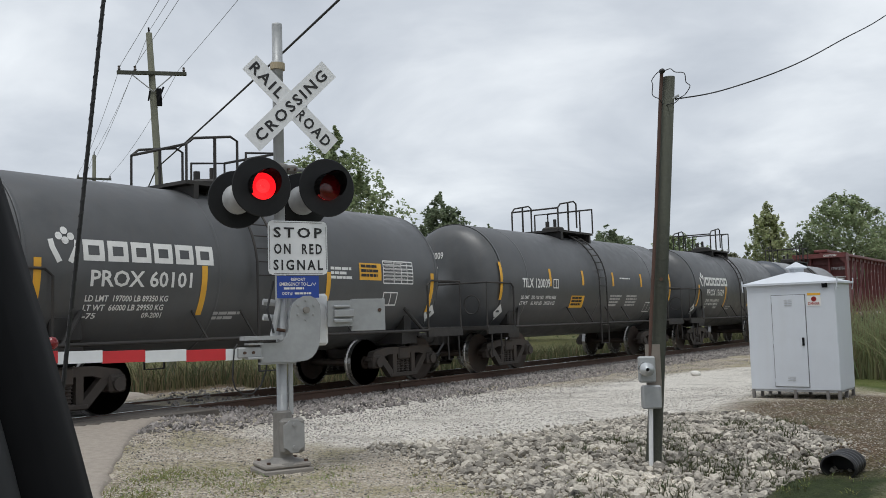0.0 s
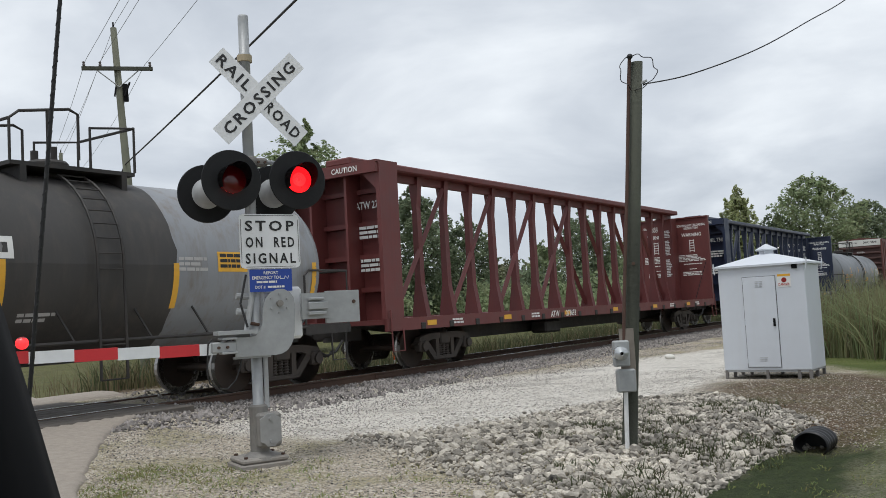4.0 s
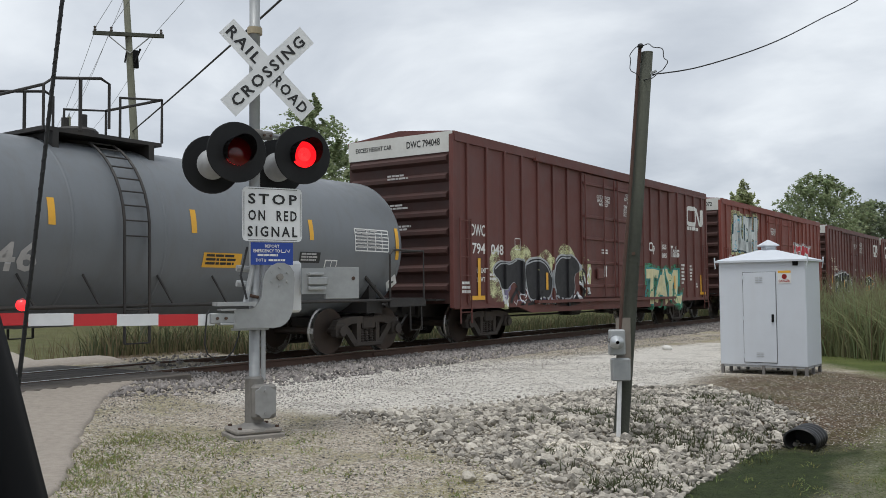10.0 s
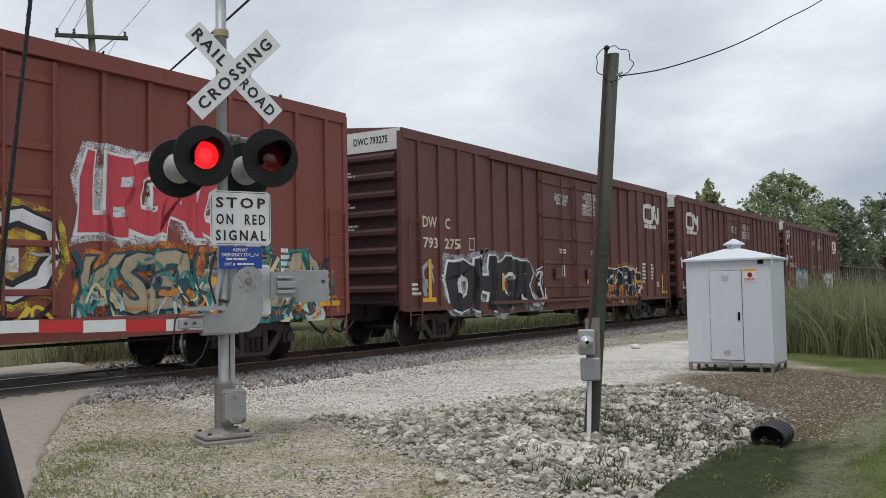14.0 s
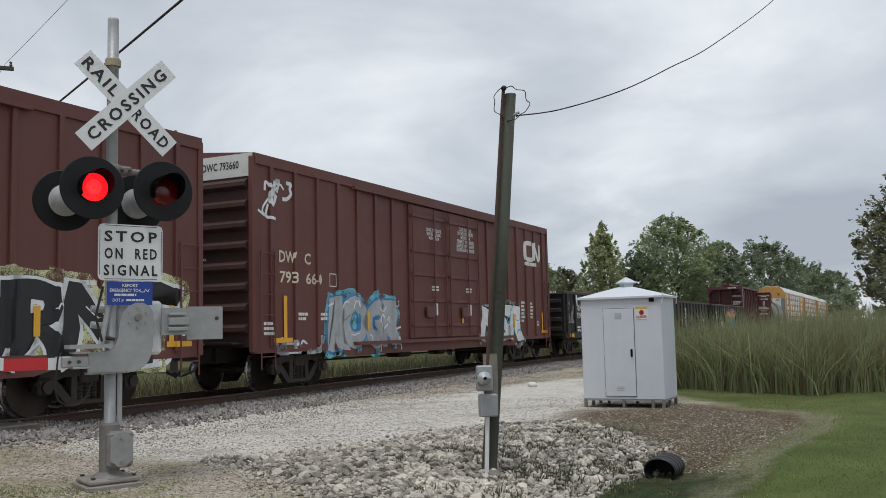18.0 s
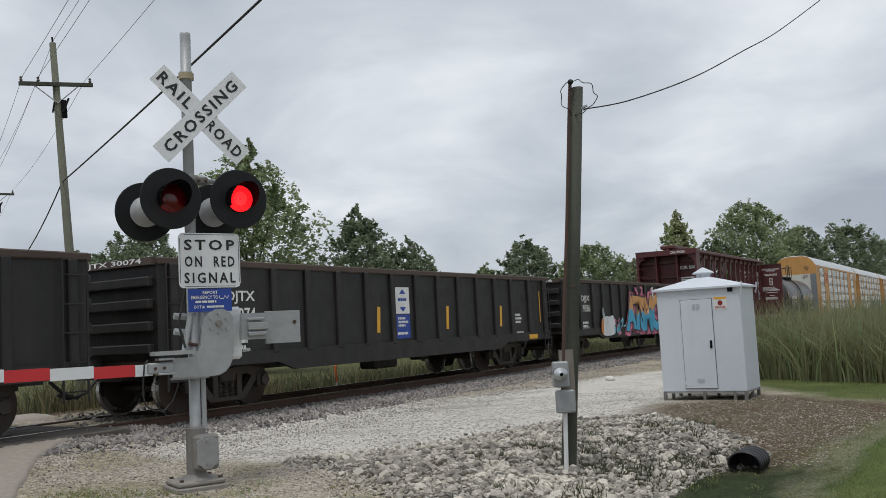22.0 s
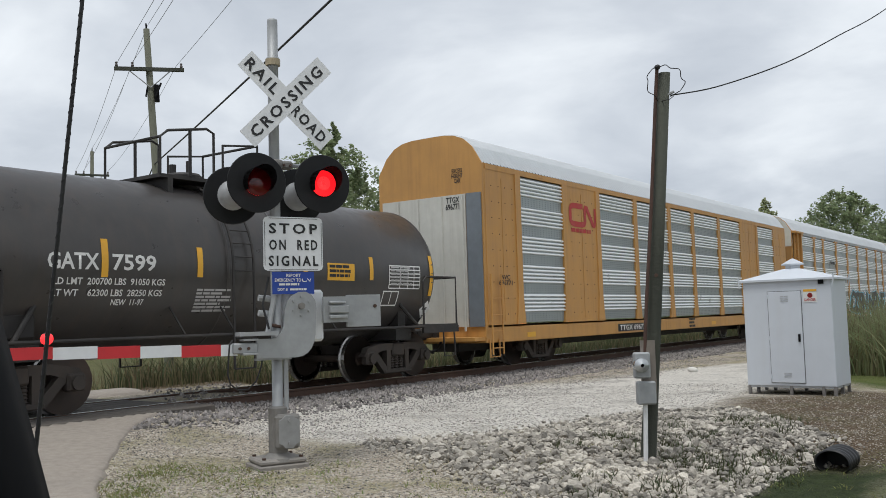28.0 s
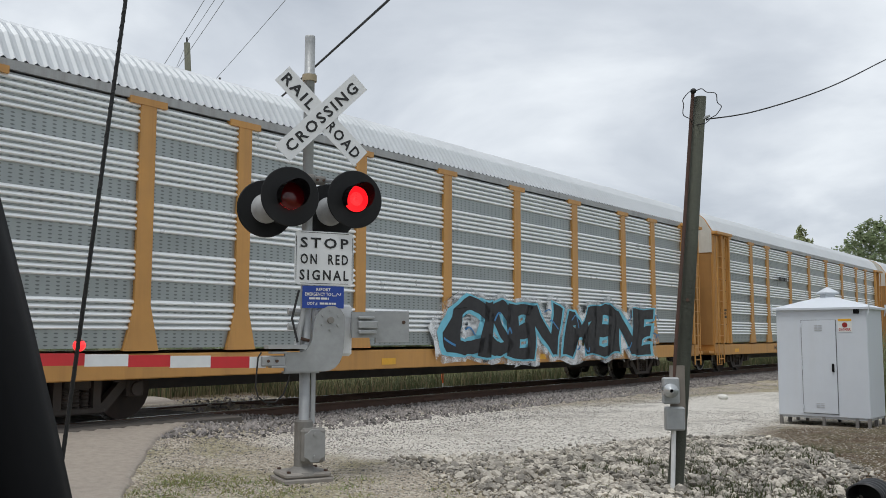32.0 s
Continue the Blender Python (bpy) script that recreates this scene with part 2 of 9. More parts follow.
ARM_WHITE = mat("reflective_white", (0.68, 0.70, 0.71), 0.4, vary=0.08, scale=12, grime=0.2, grime_col=(0.45, 0.45, 0.44))
LAMP_LIT = mat("lamp_lit_red", (1.0, 0.010, 0.016), 0.3, emit=1.25, vary=0.02)
LAMP_CORE = mat("lamp_lit_core", (1.0, 0.022, 0.026), 0.3, emit=1.7, vary=0.02)
LAMP_DARK = mat("lamp_dark_red", (0.10, 0.004, 0.006), 0.15, vary=0.15)
SHED_WHITE = mat("shed_white", (0.57, 0.60, 0.645), 0.5, vary=0.05, scale=3, grime=0.14, grime_col=(0.48, 0.47, 0.45), streak=True)
POLE_WOOD = mat("pole_wood", (0.060, 0.064, 0.048), 0.85, vary=0.40, scale=5, grime=0.65, grime_col=(0.030, 0.030, 0.024), streak=True, bump=0.5, bump_scale=25)
POLE_GREEN = mat("treated_pole", (0.115, 0.118, 0.085), 0.85, vary=0.25, scale=5, grime=0.4, grime_col=(0.07, 0.06, 0.045), streak=True)
RUBBER = mat("black_rubber", (0.012, 0.012, 0.013), 0.55, vary=0.2)
# Trim plastic taken near black: the closed cabin's shade is put into its colour.
PLASTIC = mat("dark_trim", (0.006, 0.006, 0.007), 0.7, vary=0.2, spec=0.15)
RAIL_RUST = mat("rail_rust", (0.085, 0.050, 0.036), 0.75, 0.2, vary=0.3, scale=10)
RAIL_SHINE = mat("rail_head", (0.42, 0.42, 0.42), 0.22, 0.95, vary=0.12)
CROSS_TIMBER = mat("crossing_timber", (0.105, 0.092, 0.08), 0.9, vary=0.35, scale=6, island=0.4, bump=0.3, bump_scale=25)
TIE = mat("tie_wood", (0.060, 0.048, 0.040), 0.9, vary=0.4, scale=6, island=0.3)
CONCRETE = mat("concrete", (0.27, 0.25, 0.225), 0.9, vary=0.3, scale=8, bump=0.3, grime=0.6, grime_col=(0.12, 0.10, 0.08))
STONE = mat("riprap_stone", (0.445, 0.408, 0.35), 0.9, vary=0.36, scale=16, island=0.9, bump=0.5, bump_scale=30)
BALLAST = mat("ballast_stone", (0.155, 0.142, 0.134), 0.9, vary=0.7, scale=14, island=1.0)
PIPE_BLACK = mat("culvert_plastic", (0.010, 0.010, 0.011), 0.5, vary=0.3, grime=0.3, grime_col=(0.06, 0.055, 0.05))
WIRE = mat("cable_black", (0.015, 0.015, 0.016), 0.6)
WIRE_GREY = mat("wire_grey", (0.16, 0.165, 0.17), 0.5)
CHROME = mat("meter_glass", (0.55, 0.57, 0.58), 0.15, 0.5)


def foliage(name, base, hue=0.02, vary=0.35):
    m = bpy.data.materials.new(name)
    m.use_nodes = True
    t = m.node_tree
    L = t.links.new
    b = t.nodes["Principled BSDF"]
    b.inputs["Roughness"].default_value = 0.65
    b.inputs["Specular IOR Level"].default_value = 0.3
    ge = t.nodes.new("ShaderNodeNewGeometry")
    tc = t.nodes.new("ShaderNodeTexCoord")
    n = node(t, "ShaderNodeTexNoise", Scale=0.6, Detail=3.0)
    L(tc.outputs["Object"], n.inputs["Vector"])
    ad = t.nodes.new("ShaderNodeMath")
    ad.operation = "ADD"
    L(ge.outputs["Random Per Island"], ad.inputs[0])
    L(n.outputs[0], ad.inputs[1])
    v = t.nodes.new("ShaderNodeMapRange")
    v.inputs["From Max"].default_value = 2.0
    v.inputs["To Min"].default_value, v.inputs["To Max"].default_value = 1 - vary, 1 + vary
    L(ad.outputs[0], v.inputs[0])
    h = t.nodes.new("ShaderNodeMapRange")
    h.inputs["To Min"].default_value, h.inputs["To Max"].default_value = 0.5 - hue, 0.5 + hue
    L(ge.outputs["Random Per Island"], h.inputs[0])
    hs = t.nodes.new("ShaderNodeHueSaturation")
    hs.inputs["Color"].default_value = (*base, 1)
    L(v.outputs[0], hs.inputs["Value"])
    L(h.outputs[0], hs.inputs["Hue"])
    L(hs.outputs[0], b.inputs["Base Color"])
    tr = t.nodes.new("ShaderNodeBsdfTranslucent")
    L(hs.outputs[0], tr.inputs[0])
    mx = t.nodes.new("ShaderNodeMixShader")
    mx.inputs[0].default_value = 0.48
    L(b.outputs[0], mx.inputs[1])
    L(tr.outputs[0], mx.inputs[2])
    L(mx.outputs[0], t.nodes["Material Output"].inputs[0])
    return m


# Tree greens lightened and greyed so the distance haze is in their colour.
LEAF = foliage("leaves_green_hazed", (0.29, 0.34, 0.19))
LEAF_DARK = foliage("leaves_dark_hazed", (0.21, 0.25, 0.155))
LEAF_PALE = foliage("leaves_pale_hazed", (0.40, 0.43, 0.24))
LEAF_OLIVE = foliage("leaves_olive_hazed", (0.21, 0.215, 0.13))
REED = foliage("reed_blades", (0.245, 0.255, 0.135), 0.05, 0.5)
REED_LEAF = foliage("reed_leaves", (0.29, 0.31, 0.16), 0.05, 0.5)
WEED = foliage("weeds", (0.078, 0.088, 0.042), 0.05)
DRY = foliage("dry_grass", (0.19, 0.16, 0.09), 0.03)
GRASS = foliage("grass_blades", (0.115, 0.155, 0.045), 0.03, 0.55)
WEED_PALE = foliage("weeds_pale", (0.30, 0.31, 0.11), 0.05)
TUFT = foliage("tuft_leaves", (0.215, 0.235, 0.085), 0.06)
DITCH_GRASS = foliage("ditch_grass_blades", (0.060, 0.078, 0.036), 0.03)
BARK = mat("bark", (0.075, 0.06, 0.048), 0.9, vary=0.3, scale=6, bump=0.4)


# ---- mesh helpers ----
def part(name, bm, material, parent=None, label="", smooth=False):
    me = bpy.data.meshes.new(name)
    bm.normal_update()
    bm.to_mesh(me)
    bm.free()
    for mm in material if isinstance(material, (list, tuple)) else [material]:
        me.materials.append(mm)
    if smooth:
        me.shade_smooth()
    ob = new(name, me)
    ob.parent = parent
    if label:
        ob["label"] = label
    return ob


def share(name, me, m, parent, label=""):
    """Another object on the same mesh."""
    ob = new(name, me)
    ob.parent = parent
    ob.matrix_local = m
    if label:
        ob["label"] = label
    return ob


def root(name, label, category, group="", kind="", m=None):
    ob = new(name)
    ob.empty_display_size = 0.2
    tagged(ob, label, category, group, kind)
    if m is not None:
        ob.matrix_world = m
    return ob


def box(bm, x0, x1, y0, y1, z0, z1, bev=0.0, mi=0):
    m = Matrix.Translation(((x0 + x1) / 2, (y0 + y1) / 2, (z0 + z1) / 2)) @ Matrix.Diagonal((abs(x1 - x0), abs(y1 - y0), abs(z1 - z0), 1))
    r = bmesh.ops.create_cube(bm, size=1.0, matrix=m)
    fs = {f for v in r["verts"] for f in v.link_faces}
    for f in fs:
        f.material_index = mi
    if bev:
        es = list({e for v in r["verts"] for e in v.link_edges})
        rb = bmesh.ops.bevel(bm, geom=es, offset=bev, segments=1, affect="EDGES")
        for f in rb["faces"]:
            f.material_index = mi
    return bm


def bx(*a, bev=0.0):
    return box(bmesh.new(), *a, bev=bev)


def rod(bm, p, q, r, r2=None, seg=8, caps=True, mi=0):
    p, q = Vector(p), Vector(q)
    d = q - p
    m = Matrix.Translation((p + q) / 2) @ d.to_track_quat("Z", "Y").to_matrix().to_4x4()
    v = bmesh.ops.create_cone(bm, cap_ends=caps, segments=seg, radius1=r, radius2=r if r2 is None else r2, depth=d.length, matrix=m)
    if mi:
        for f in {f for w in v["verts"] for f in w.link_faces}:
            f.material_index = mi
    return bm


def pipe(bm, pts, r, seg=6):
    P = [Vector(p) for p in pts]
    rings, up = [], Vector((0.31, 0.17, 0.93)).normalized()
    for i, p in enumerate(P):
        d = (P[min(i + 1, len(P) - 1)] - P[max(i - 1, 0)]).normalized()
        if abs(d.dot(up)) > 0.95:
            up = Vector((0.9, 0.3, 0.1)).normalized()
        a = d.cross(up).normalized()
        up = a.cross(d).normalized()
        rings.append([bm.verts.new(p + (a * math.cos(k * math.tau / seg) + up * math.sin(k * math.tau / seg)) * r) for k in range(seg)])
    for r0, r1 in zip(rings, rings[1:]):
        for k in range(seg):
            bm.faces.new((r0[k], r0[(k + 1) % seg], r1[(k + 1) % seg], r1[k]))
    bm.faces.new(rings[0][::-1])
    bm.faces.new(rings[-1])
    return bm


def lathe(bm, prof, seg=24, axis="y", centre=(0, 0, 0), mi=0):
    """Turn (distance along the axis, radius) pairs into a shell round the axis."""
    rings = []
    for a, r in prof:
        ring = []
        for k in range(seg):
            c, s = math.cos(k * math.tau / seg), math.sin(k * math.tau / seg)
            p = {"x": (a, r * c, r * s), "y": (r * c, a, r * s), "z": (r * c, r * s, a)}[axis]
            ring.append(bm.verts.new(Vector(p) + Vector(centre)))
        rings.append(ring)
    for i in range(len(rings) - 1):
        for k in range(seg):
            f = bm.faces.new((rings[i][k], rings[i][(k + 1) % seg], rings[i + 1][(k + 1) % seg], rings[i + 1][k]))
            f.material_index = mi
    for ring in (rings[0], rings[-1]):
        try:
            f = bm.faces.new(ring)
            f.material_index = mi
        except ValueError:
            pass
    return bm


def extrude_poly(bm, pts, depth, m=Matrix(), mi=0):
    """A flat outline in x, z made into a plate of that depth along y."""
    a = [bm.verts.new(m @ Vector((x, -depth / 2, z))) for x, z in pts]
    b = [bm.verts.new(m @ Vector((x, depth / 2, z))) for x, z in pts]
    fs = [bm.faces.new(a), bm.faces.new(b[::-1])]
    k = len(pts)
    for i in range(k):
        fs.append(bm.faces.new((a[i], b[i], b[(i + 1) % k], a[(i + 1) % k])))
    for f in fs:
        f.material_index = mi
    return bm


TEXTS = {}


def letters(s, w, h, offset=0.02, shear=0.0, space=1.0):
    """A bmesh of words in the x, z plane, facing -y, centred, w wide and h high."""
    key = (s, offset, shear, space)
    if key not in TEXTS:
        c = bpy.data.curves.new("words", "FONT")
        c.body, c.align_x, c.align_y, c.offset, c.shear, c.resolution_u = s, "CENTER", "CENTER", offset, shear, 2
        c.space_line = 0.85
        c.space_character = space
        ob = bpy.data.objects.new("words", c)
        me = bpy.data.meshes.new_from_object(ob)
        TEXTS[key] = me
        bpy.data.objects.remove(ob)
        bpy.data.curves.remove(c)
    bm = bmesh.new()
    bm.from_mesh(TEXTS[key])
    xs, ys = [v.co.x for v in bm.verts], [v.co.y for v in bm.verts]
    x0, x1, y0, y1 = min(xs), max(xs), min(ys), max(ys)
    for v in bm.verts:
        v.co = Vector(((v.co.x - (x0 + x1) / 2) / (x1 - x0) * w, 0, (v.co.y - (y0 + y1) / 2) / (y1 - y0) * h))
    return bm


def bars(w, h, rows, seed=0, cols=1):
    """Lines of unreadable writing as plain bars, facing -y."""
    rng = random.Random(seed)
    bm = bmesh.new()
    for i in range(rows):
        z1 = h / 2 - i * h / rows
        z0 = z1 - h / rows * 0.62
        for c in range(cols):
            a = -w / 2 + c * w / cols
            b = a + w / cols * (0.92 if cols > 1 else rng.uniform(0.6, 1.0))
            while a < b - 0.01:
                e = min(b, a + rng.uniform(0.08, 0.3) * w / cols)
                vs = [bm.verts.new((x, 0, z)) for x, z in ((a, z0), (e, z0), (e, z1), (a, z1))]
                bm.faces.new(vs)
                a = e + 0.025 * w
    return bm


def shift(bm, x, y, z, rot=0.0):
    bmesh.ops.transform(bm, matrix=Matrix.Translation((x, y, z)) @ Matrix.Rotation(radians(rot), 4, "Y"), verts=bm.verts)
    return bm


def rect(x0, x1, y, z0, z1, bm=None):
    bm = bm or bmesh.new()
    bm.faces.new([bm.verts.new(p) for p in ((x0, y, z0), (x1, y, z0), (x1, y, z1), (x0, y, z1))])
    return bm


def stroke(pts, w, y=0.0, bm=None):
    """A flat band of width w along points in x, z, facing -y."""
    bm = bm or bmesh.new()
    P = [Vector(p) for p in pts]
    L, R = [], []
    for i, p in enumerate(P):
        d = (P[min(i + 1, len(P) - 1)] - P[max(i - 1, 0)]).normalized()
        n = Vector((-d.y, d.x)) * w / 2
        L.append(bm.verts.new((p.x + n.x, y, p.y + n.y)))
        R.append(bm.verts.new((p.x - n.x, y, p.y - n.y)))
    for i in range(len(P) - 1):
        bm.faces.new((R[i], R[i + 1], L[i + 1], L[i]))
    return bm


def curl(pts):
    """Round off a sprayed line."""
    for _ in range(2):
        out = [pts[0]]
        for (a, b), (c, d) in zip(pts, pts[1:]):
            out += [(a * 0.75 + c * 0.25, b * 0.75 + d * 0.25), (a * 0.25 + c * 0.75, b * 0.25 + d * 0.75)]
        pts = out + [pts[-1]]
    return pts


# ---- ground ----
def smooth(a, b, x):
    k = min(1.0, max(0.0, (x - a) / (b - a)))
    return k * k * (3 - 2 * k)


BOUNDS = {}


def inside(poly, x, y):
    k = id(poly)
    if k not in BOUNDS:
        BOUNDS[k] = (min(p[0] for p in poly), max(p[0] for p in poly), min(p[1] for p in poly), max(p[1] for p in poly), poly)
    b = BOUNDS[k]
    if x < b[0] or x > b[1] or y < b[2] or y > b[3]:
        return False
    c = False
    for (x0, y0), (x1, y1) in zip(poly, poly[1:] + poly[:1]):
        if (y0 > y) != (y1 > y) and x < (x1 - x0) * (y - y0) / (y1 - y0) + x0:
            c = not c
    return c


RIPRAP = [(-0.68, 11.25), (-0.35, 10.6), (0.05, 9.8), (0.45, 8.9), (0.75, 8.1), (1.0, 7.3), (1.3, 6.4), (1.5, 5.6), (1.75, 6.2), (2.3, 7.5), (2.95, 8.55), (3.5, 9.3), (4.1, 9.9), (4.6, 10.8), (4.75, 11.7), (4.8, 12.6), (4.65, 13.7), (4.3, 14.2), (3.4, 13.9), (2.6, 13.3), (1.69, 12.5), (0.32, 11.6)]
LANE = [(-2.9, 13.2), (-2.3, 12.4), (-1.4, 11.7), (-0.7, 11.3), (0.7, 11.5), (2.0, 12.2), (3.4, 13.6), (4.9, 15.2), (5.6, 16.6), (6.9, 19.0), (9.0, 23.0), (9.6, 26.0), (6.6, 24.2), (3.6, 20.9), (0.2, 18.0), (-2.3, 15.3)]
LAWN = [(3.05, 6.9), (3.9, 7.9), (4.68, 9.1), (5.4, 9.9), (6.1, 10.65), (7.2, 11.8), (8.1, 12.8), (8.4, 14.0), (8.0, 15.4), (8.1, 16.8), (8.0, 18.6), (8.8, 20.5), (12, 23), (60, 60), (60, -10), (2, -10), (1.7, 4.0), (2.3, 5.6)]
DITCH = [(1.2, 4.0), (1.6, 6.0), (2.3, 7.5), (2.95, 8.55), (3.5, 9.25), (3.9, 9.5), (4.4, 9.45), (4.68, 9.1), (3.9, 7.9), (3.05, 6.9), (2.3, 5.6), (1.7, 4.0)]
DITCH_BED = [(0.9, 4.0), (1.25, 6.1), (1.95, 7.65), (2.6, 8.75), (3.2, 9.45), (3.8, 9.75), (4.5, 9.6), (4.8, 9.1), (3.95, 7.85), (3.1, 6.85), (2.3, 5.6), (1.7, 4.0)]
SOIL = [(3.9, 9.5), (4.5, 10.7), (4.4, 11.7), (4.3, 13.5), (5.2, 15.7), (7.2, 16.3), (8.1, 15.4), (8.3, 13.8), (8.0, 12.5), (6.63, 11.0), (5.5, 9.9), (4.85, 9.25), (4.1, 8.95)]
ROAD_RIGHT = [(-2.2, 5.0), (-2.6, 6.5), (-2.78, 7.39), (-2.97, 8.08), (-3.22, 8.84), (-3.55, 10.07), (-3.8, 11.2), (-3.95, 12.0), (-4.02, 13.4), (-4.05, 14.3), (-5.4, 17.4), (-8.6, 22.6), (-24, 47)]
ROAD_LEFT = [(-5.6, 2.2), (-6.9, 3.8), (-8.0, 5.0), (-8.8, 5.9), (-9.8, 7.2), (-10.8, 8.9), (-11.6, 10.3), (-12.4, 11.7), (-13.5, 13.5), (-14.4, 15.0), (-17.5, 19.5), (-20.6, 24.5), (-36, 49)]
ROAD = ROAD_RIGHT + ROAD_LEFT[::-1]


def ground_z(x, y):
    u, n = to_un(x, y)
    z = 0.12 * smooth(9.6, 10.9, n) - 0.42 * smooth(15.0, 17.2, n) + 0.15 * smooth(20, 40, n)
    d = math.hypot((x - 3.6) * 0.9, (y - 7.6) * 0.55)
    z -= 0.22 * (1 - smooth(0.3, 2.2, d)) * (1 - smooth(9.0, 10.5, n))
    # the road climbs to the rails
    r = smooth(-2.6, -4.0, x + 0.1 * (y - 12)) * smooth(7.5, 12.0, n) * (1 - smooth(15.5, 22, n))
    z = z * (1 - r) + r * 0.245
    if abs(x) < 40 and y < 45:
        z += 0.025 * noise.noise(Vector((x * 0.7, y * 0.7, 0))) * (1 - smooth(9.4, 10, n) * (1 - smooth(15, 16, n)))
    return z


def zone(x, y):
    """Shares of pale lane gravel, lawn, bare soil and ditch grass at a place of the ground."""
    w = Vector((x * 0.9, y * 0.9, 3.1))
    dx, dy = 0.35 * noise.noise(w), 0.35 * noise.noise(w + Vector((9, 4, 1)))
    p = (x + dx, y + dy)
    u, n = to_un(x, y)
    far = 1.0 if n > 17.0 or u > 27 and n < 8.6 and not inside(LANE, *p) else 0.0
    return (1.0 if inside(LANE, *p) else 0.0, max(far * 0.55, 1.0 if inside(LAWN, *p) else 0.0), 1.0 if inside(SOIL, *p) or inside(RIPRAP, *p) and x > 2.3 or n > 15.2 else 0.0, 1.0 if inside(DITCH_BED, *p) else 0.0)


def soft_zone(x, y):
    if -8 < x < 14 and 4 < y < 25:
        r = [zone(x + dx, y + dy) for dx, dy in ((0, 0), (0.3, 0.1), (-0.3, 0.12), (0.1, -0.3), (-0.08, 0.32))]
        return tuple(sum(q) / 5 for q in zip(*r))
    return zone(x, y)


def ground_material():
    m = bpy.data.materials.new("ground")
    m.use_nodes = True
    t = m.node_tree
    L = t.links.new
    b = t.nodes["Principled BSDF"]
    b.inputs["Roughness"].default_value = 0.95
    b.inputs["Specular IOR Level"].default_value = 0.2
    tc = t.nodes.new("ShaderNodeTexCoord")
    pos = tc.outputs["Object"]
    vor = node(t, "ShaderNodeTexVoronoi", Scale=44.0)
    vor2 = node(t, "ShaderNodeTexVoronoi", Scale=17.0)
    n1 = node(t, "ShaderNodeTexNoise", Scale=1.1, Detail=5.0)
    n2 = node(t, "ShaderNodeTexNoise", Scale=9.0, Detail=6.0, Roughness=0.7)
    n3 = node(t, "ShaderNodeTexNoise", Scale=0.16, Detail=4.0)
    for nd in (vor, vor2, n1, n2, n3):
        L(pos, nd.inputs["Vector"])

    def ramp(src, stops):
        r = t.nodes.new("ShaderNodeValToRGB")
        r.color_ramp.elements[0].position, r.color_ramp.elements[0].color = stops[0][0], (*stops[0][1], 1)
        r.color_ramp.elements[1].position, r.color_ramp.elements[1].color = stops[-1][0], (*stops[-1][1], 1)
        for p, c in stops[1:-1]:
            r.color_ramp.elements.new(p).color = (*c, 1)
        L(src, r.inputs[0])
        return r.outputs[0]

    def mix(f, a, c, blend="MIX"):
        x = t.nodes.new("ShaderNodeMix")
        x.data_type, x.blend_type = "RGBA", blend
        if isinstance(f, float):
            x.inputs["Factor"].default_value = f
        else:
            L(f, x.inputs["Factor"])
        L(a, x.inputs[6])
        L(c, x.inputs[7])
        return x.outputs[2]

    sc = t.nodes.new("ShaderNodeSeparateColor")
    L(vor.outputs["Color"], sc.inputs[0])
    peb = sc.outputs[0]
    tan = mix(n3.outputs[0], ramp(peb, [(0, (0.05, 0.042, 0.034)), (0.35, (0.36, 0.31, 0.25)), (0.75, (0.62, 0.56, 0.47)), (1, (0.88, 0.84, 0.77))]), ramp(n2.outputs[0], [(0.3, (0.19, 0.15, 0.105)), (0.7, (0.60, 0.53, 0.42))]))
    # moss and low weeds in patches over the gravel
    moss = ramp(n2.outputs[0], [(0.3, (0.13, 0.125, 0.045)), (0.7, (0.33, 0.30, 0.12))])
    tan = mix(ramp(n1.outputs[0], [(0.47, (0, 0, 0)), (0.62, (0.45, 0.45, 0.45))]), tan, moss)
    lane = mix(n3.outputs[0], ramp(peb, [(0, (0.20, 0.185, 0.165)), (0.3, (0.60, 0.56, 0.50)), (1, (0.90, 0.87, 0.81))]), ramp(n2.outputs[0], [(0.3, (0.42, 0.39, 0.345)), (0.7, (0.84, 0.80, 0.73))]))
    lane = mix(ramp(n1.outputs[0], [(0.52, (0, 0, 0)), (0.68, (0.55, 0.55, 0.55))]), lane, ramp(peb, [(0, (0.14, 0.13, 0.115)), (1, (0.52, 0.48, 0.43))]))
    lawn = mix(n2.outputs[0], ramp(n1.outputs[0], [(0.35, (0.045, 0.075, 0.018)), (0.65, (0.14, 0.165, 0.05))]), ramp(n3.outputs[0], [(0.3, (0.085, 0.12, 0.032)), (0.7, (0.14, 0.145, 0.055))]))
    soil = mix(ramp(n2.outputs[0], [(0.4, (0.15, 0.15, 0.15)), (0.6, (0.85, 0.85, 0.85))]), ramp(peb, [(0, (0.03, 0.02, 0.012)), (0.5, (0.12, 0.085, 0.055)), (1, (0.36, 0.305, 0.24))]), ramp(n1.outputs[0], [(0.4, (0.095, 0.060, 0.034)), (0.62, (0.085, 0.076, 0.028))]))
    ditch = ramp(n2.outputs[0], [(0.3, (0.022, 0.030, 0.013)), (0.7, (0.05, 0.066, 0.024))])
    at = t.nodes.new("ShaderNodeAttribute")
    at.attribute_name = "zone"
    sp = t.nodes.new("ShaderNodeSeparateColor")
    L(at.outputs["Color"], sp.inputs[0])
    col = mix(sp.outputs[0], tan, lane)
    col = mix(sp.outputs[2], col, soil)
    col = mix(sp.outputs[1], col, lawn)
    col = mix(at.outputs["Alpha"], col, ditch)
    L(col, b.inputs["Base Color"])
    bp = node(t, "ShaderNodeBump", Strength=1.0, Distance=0.025)
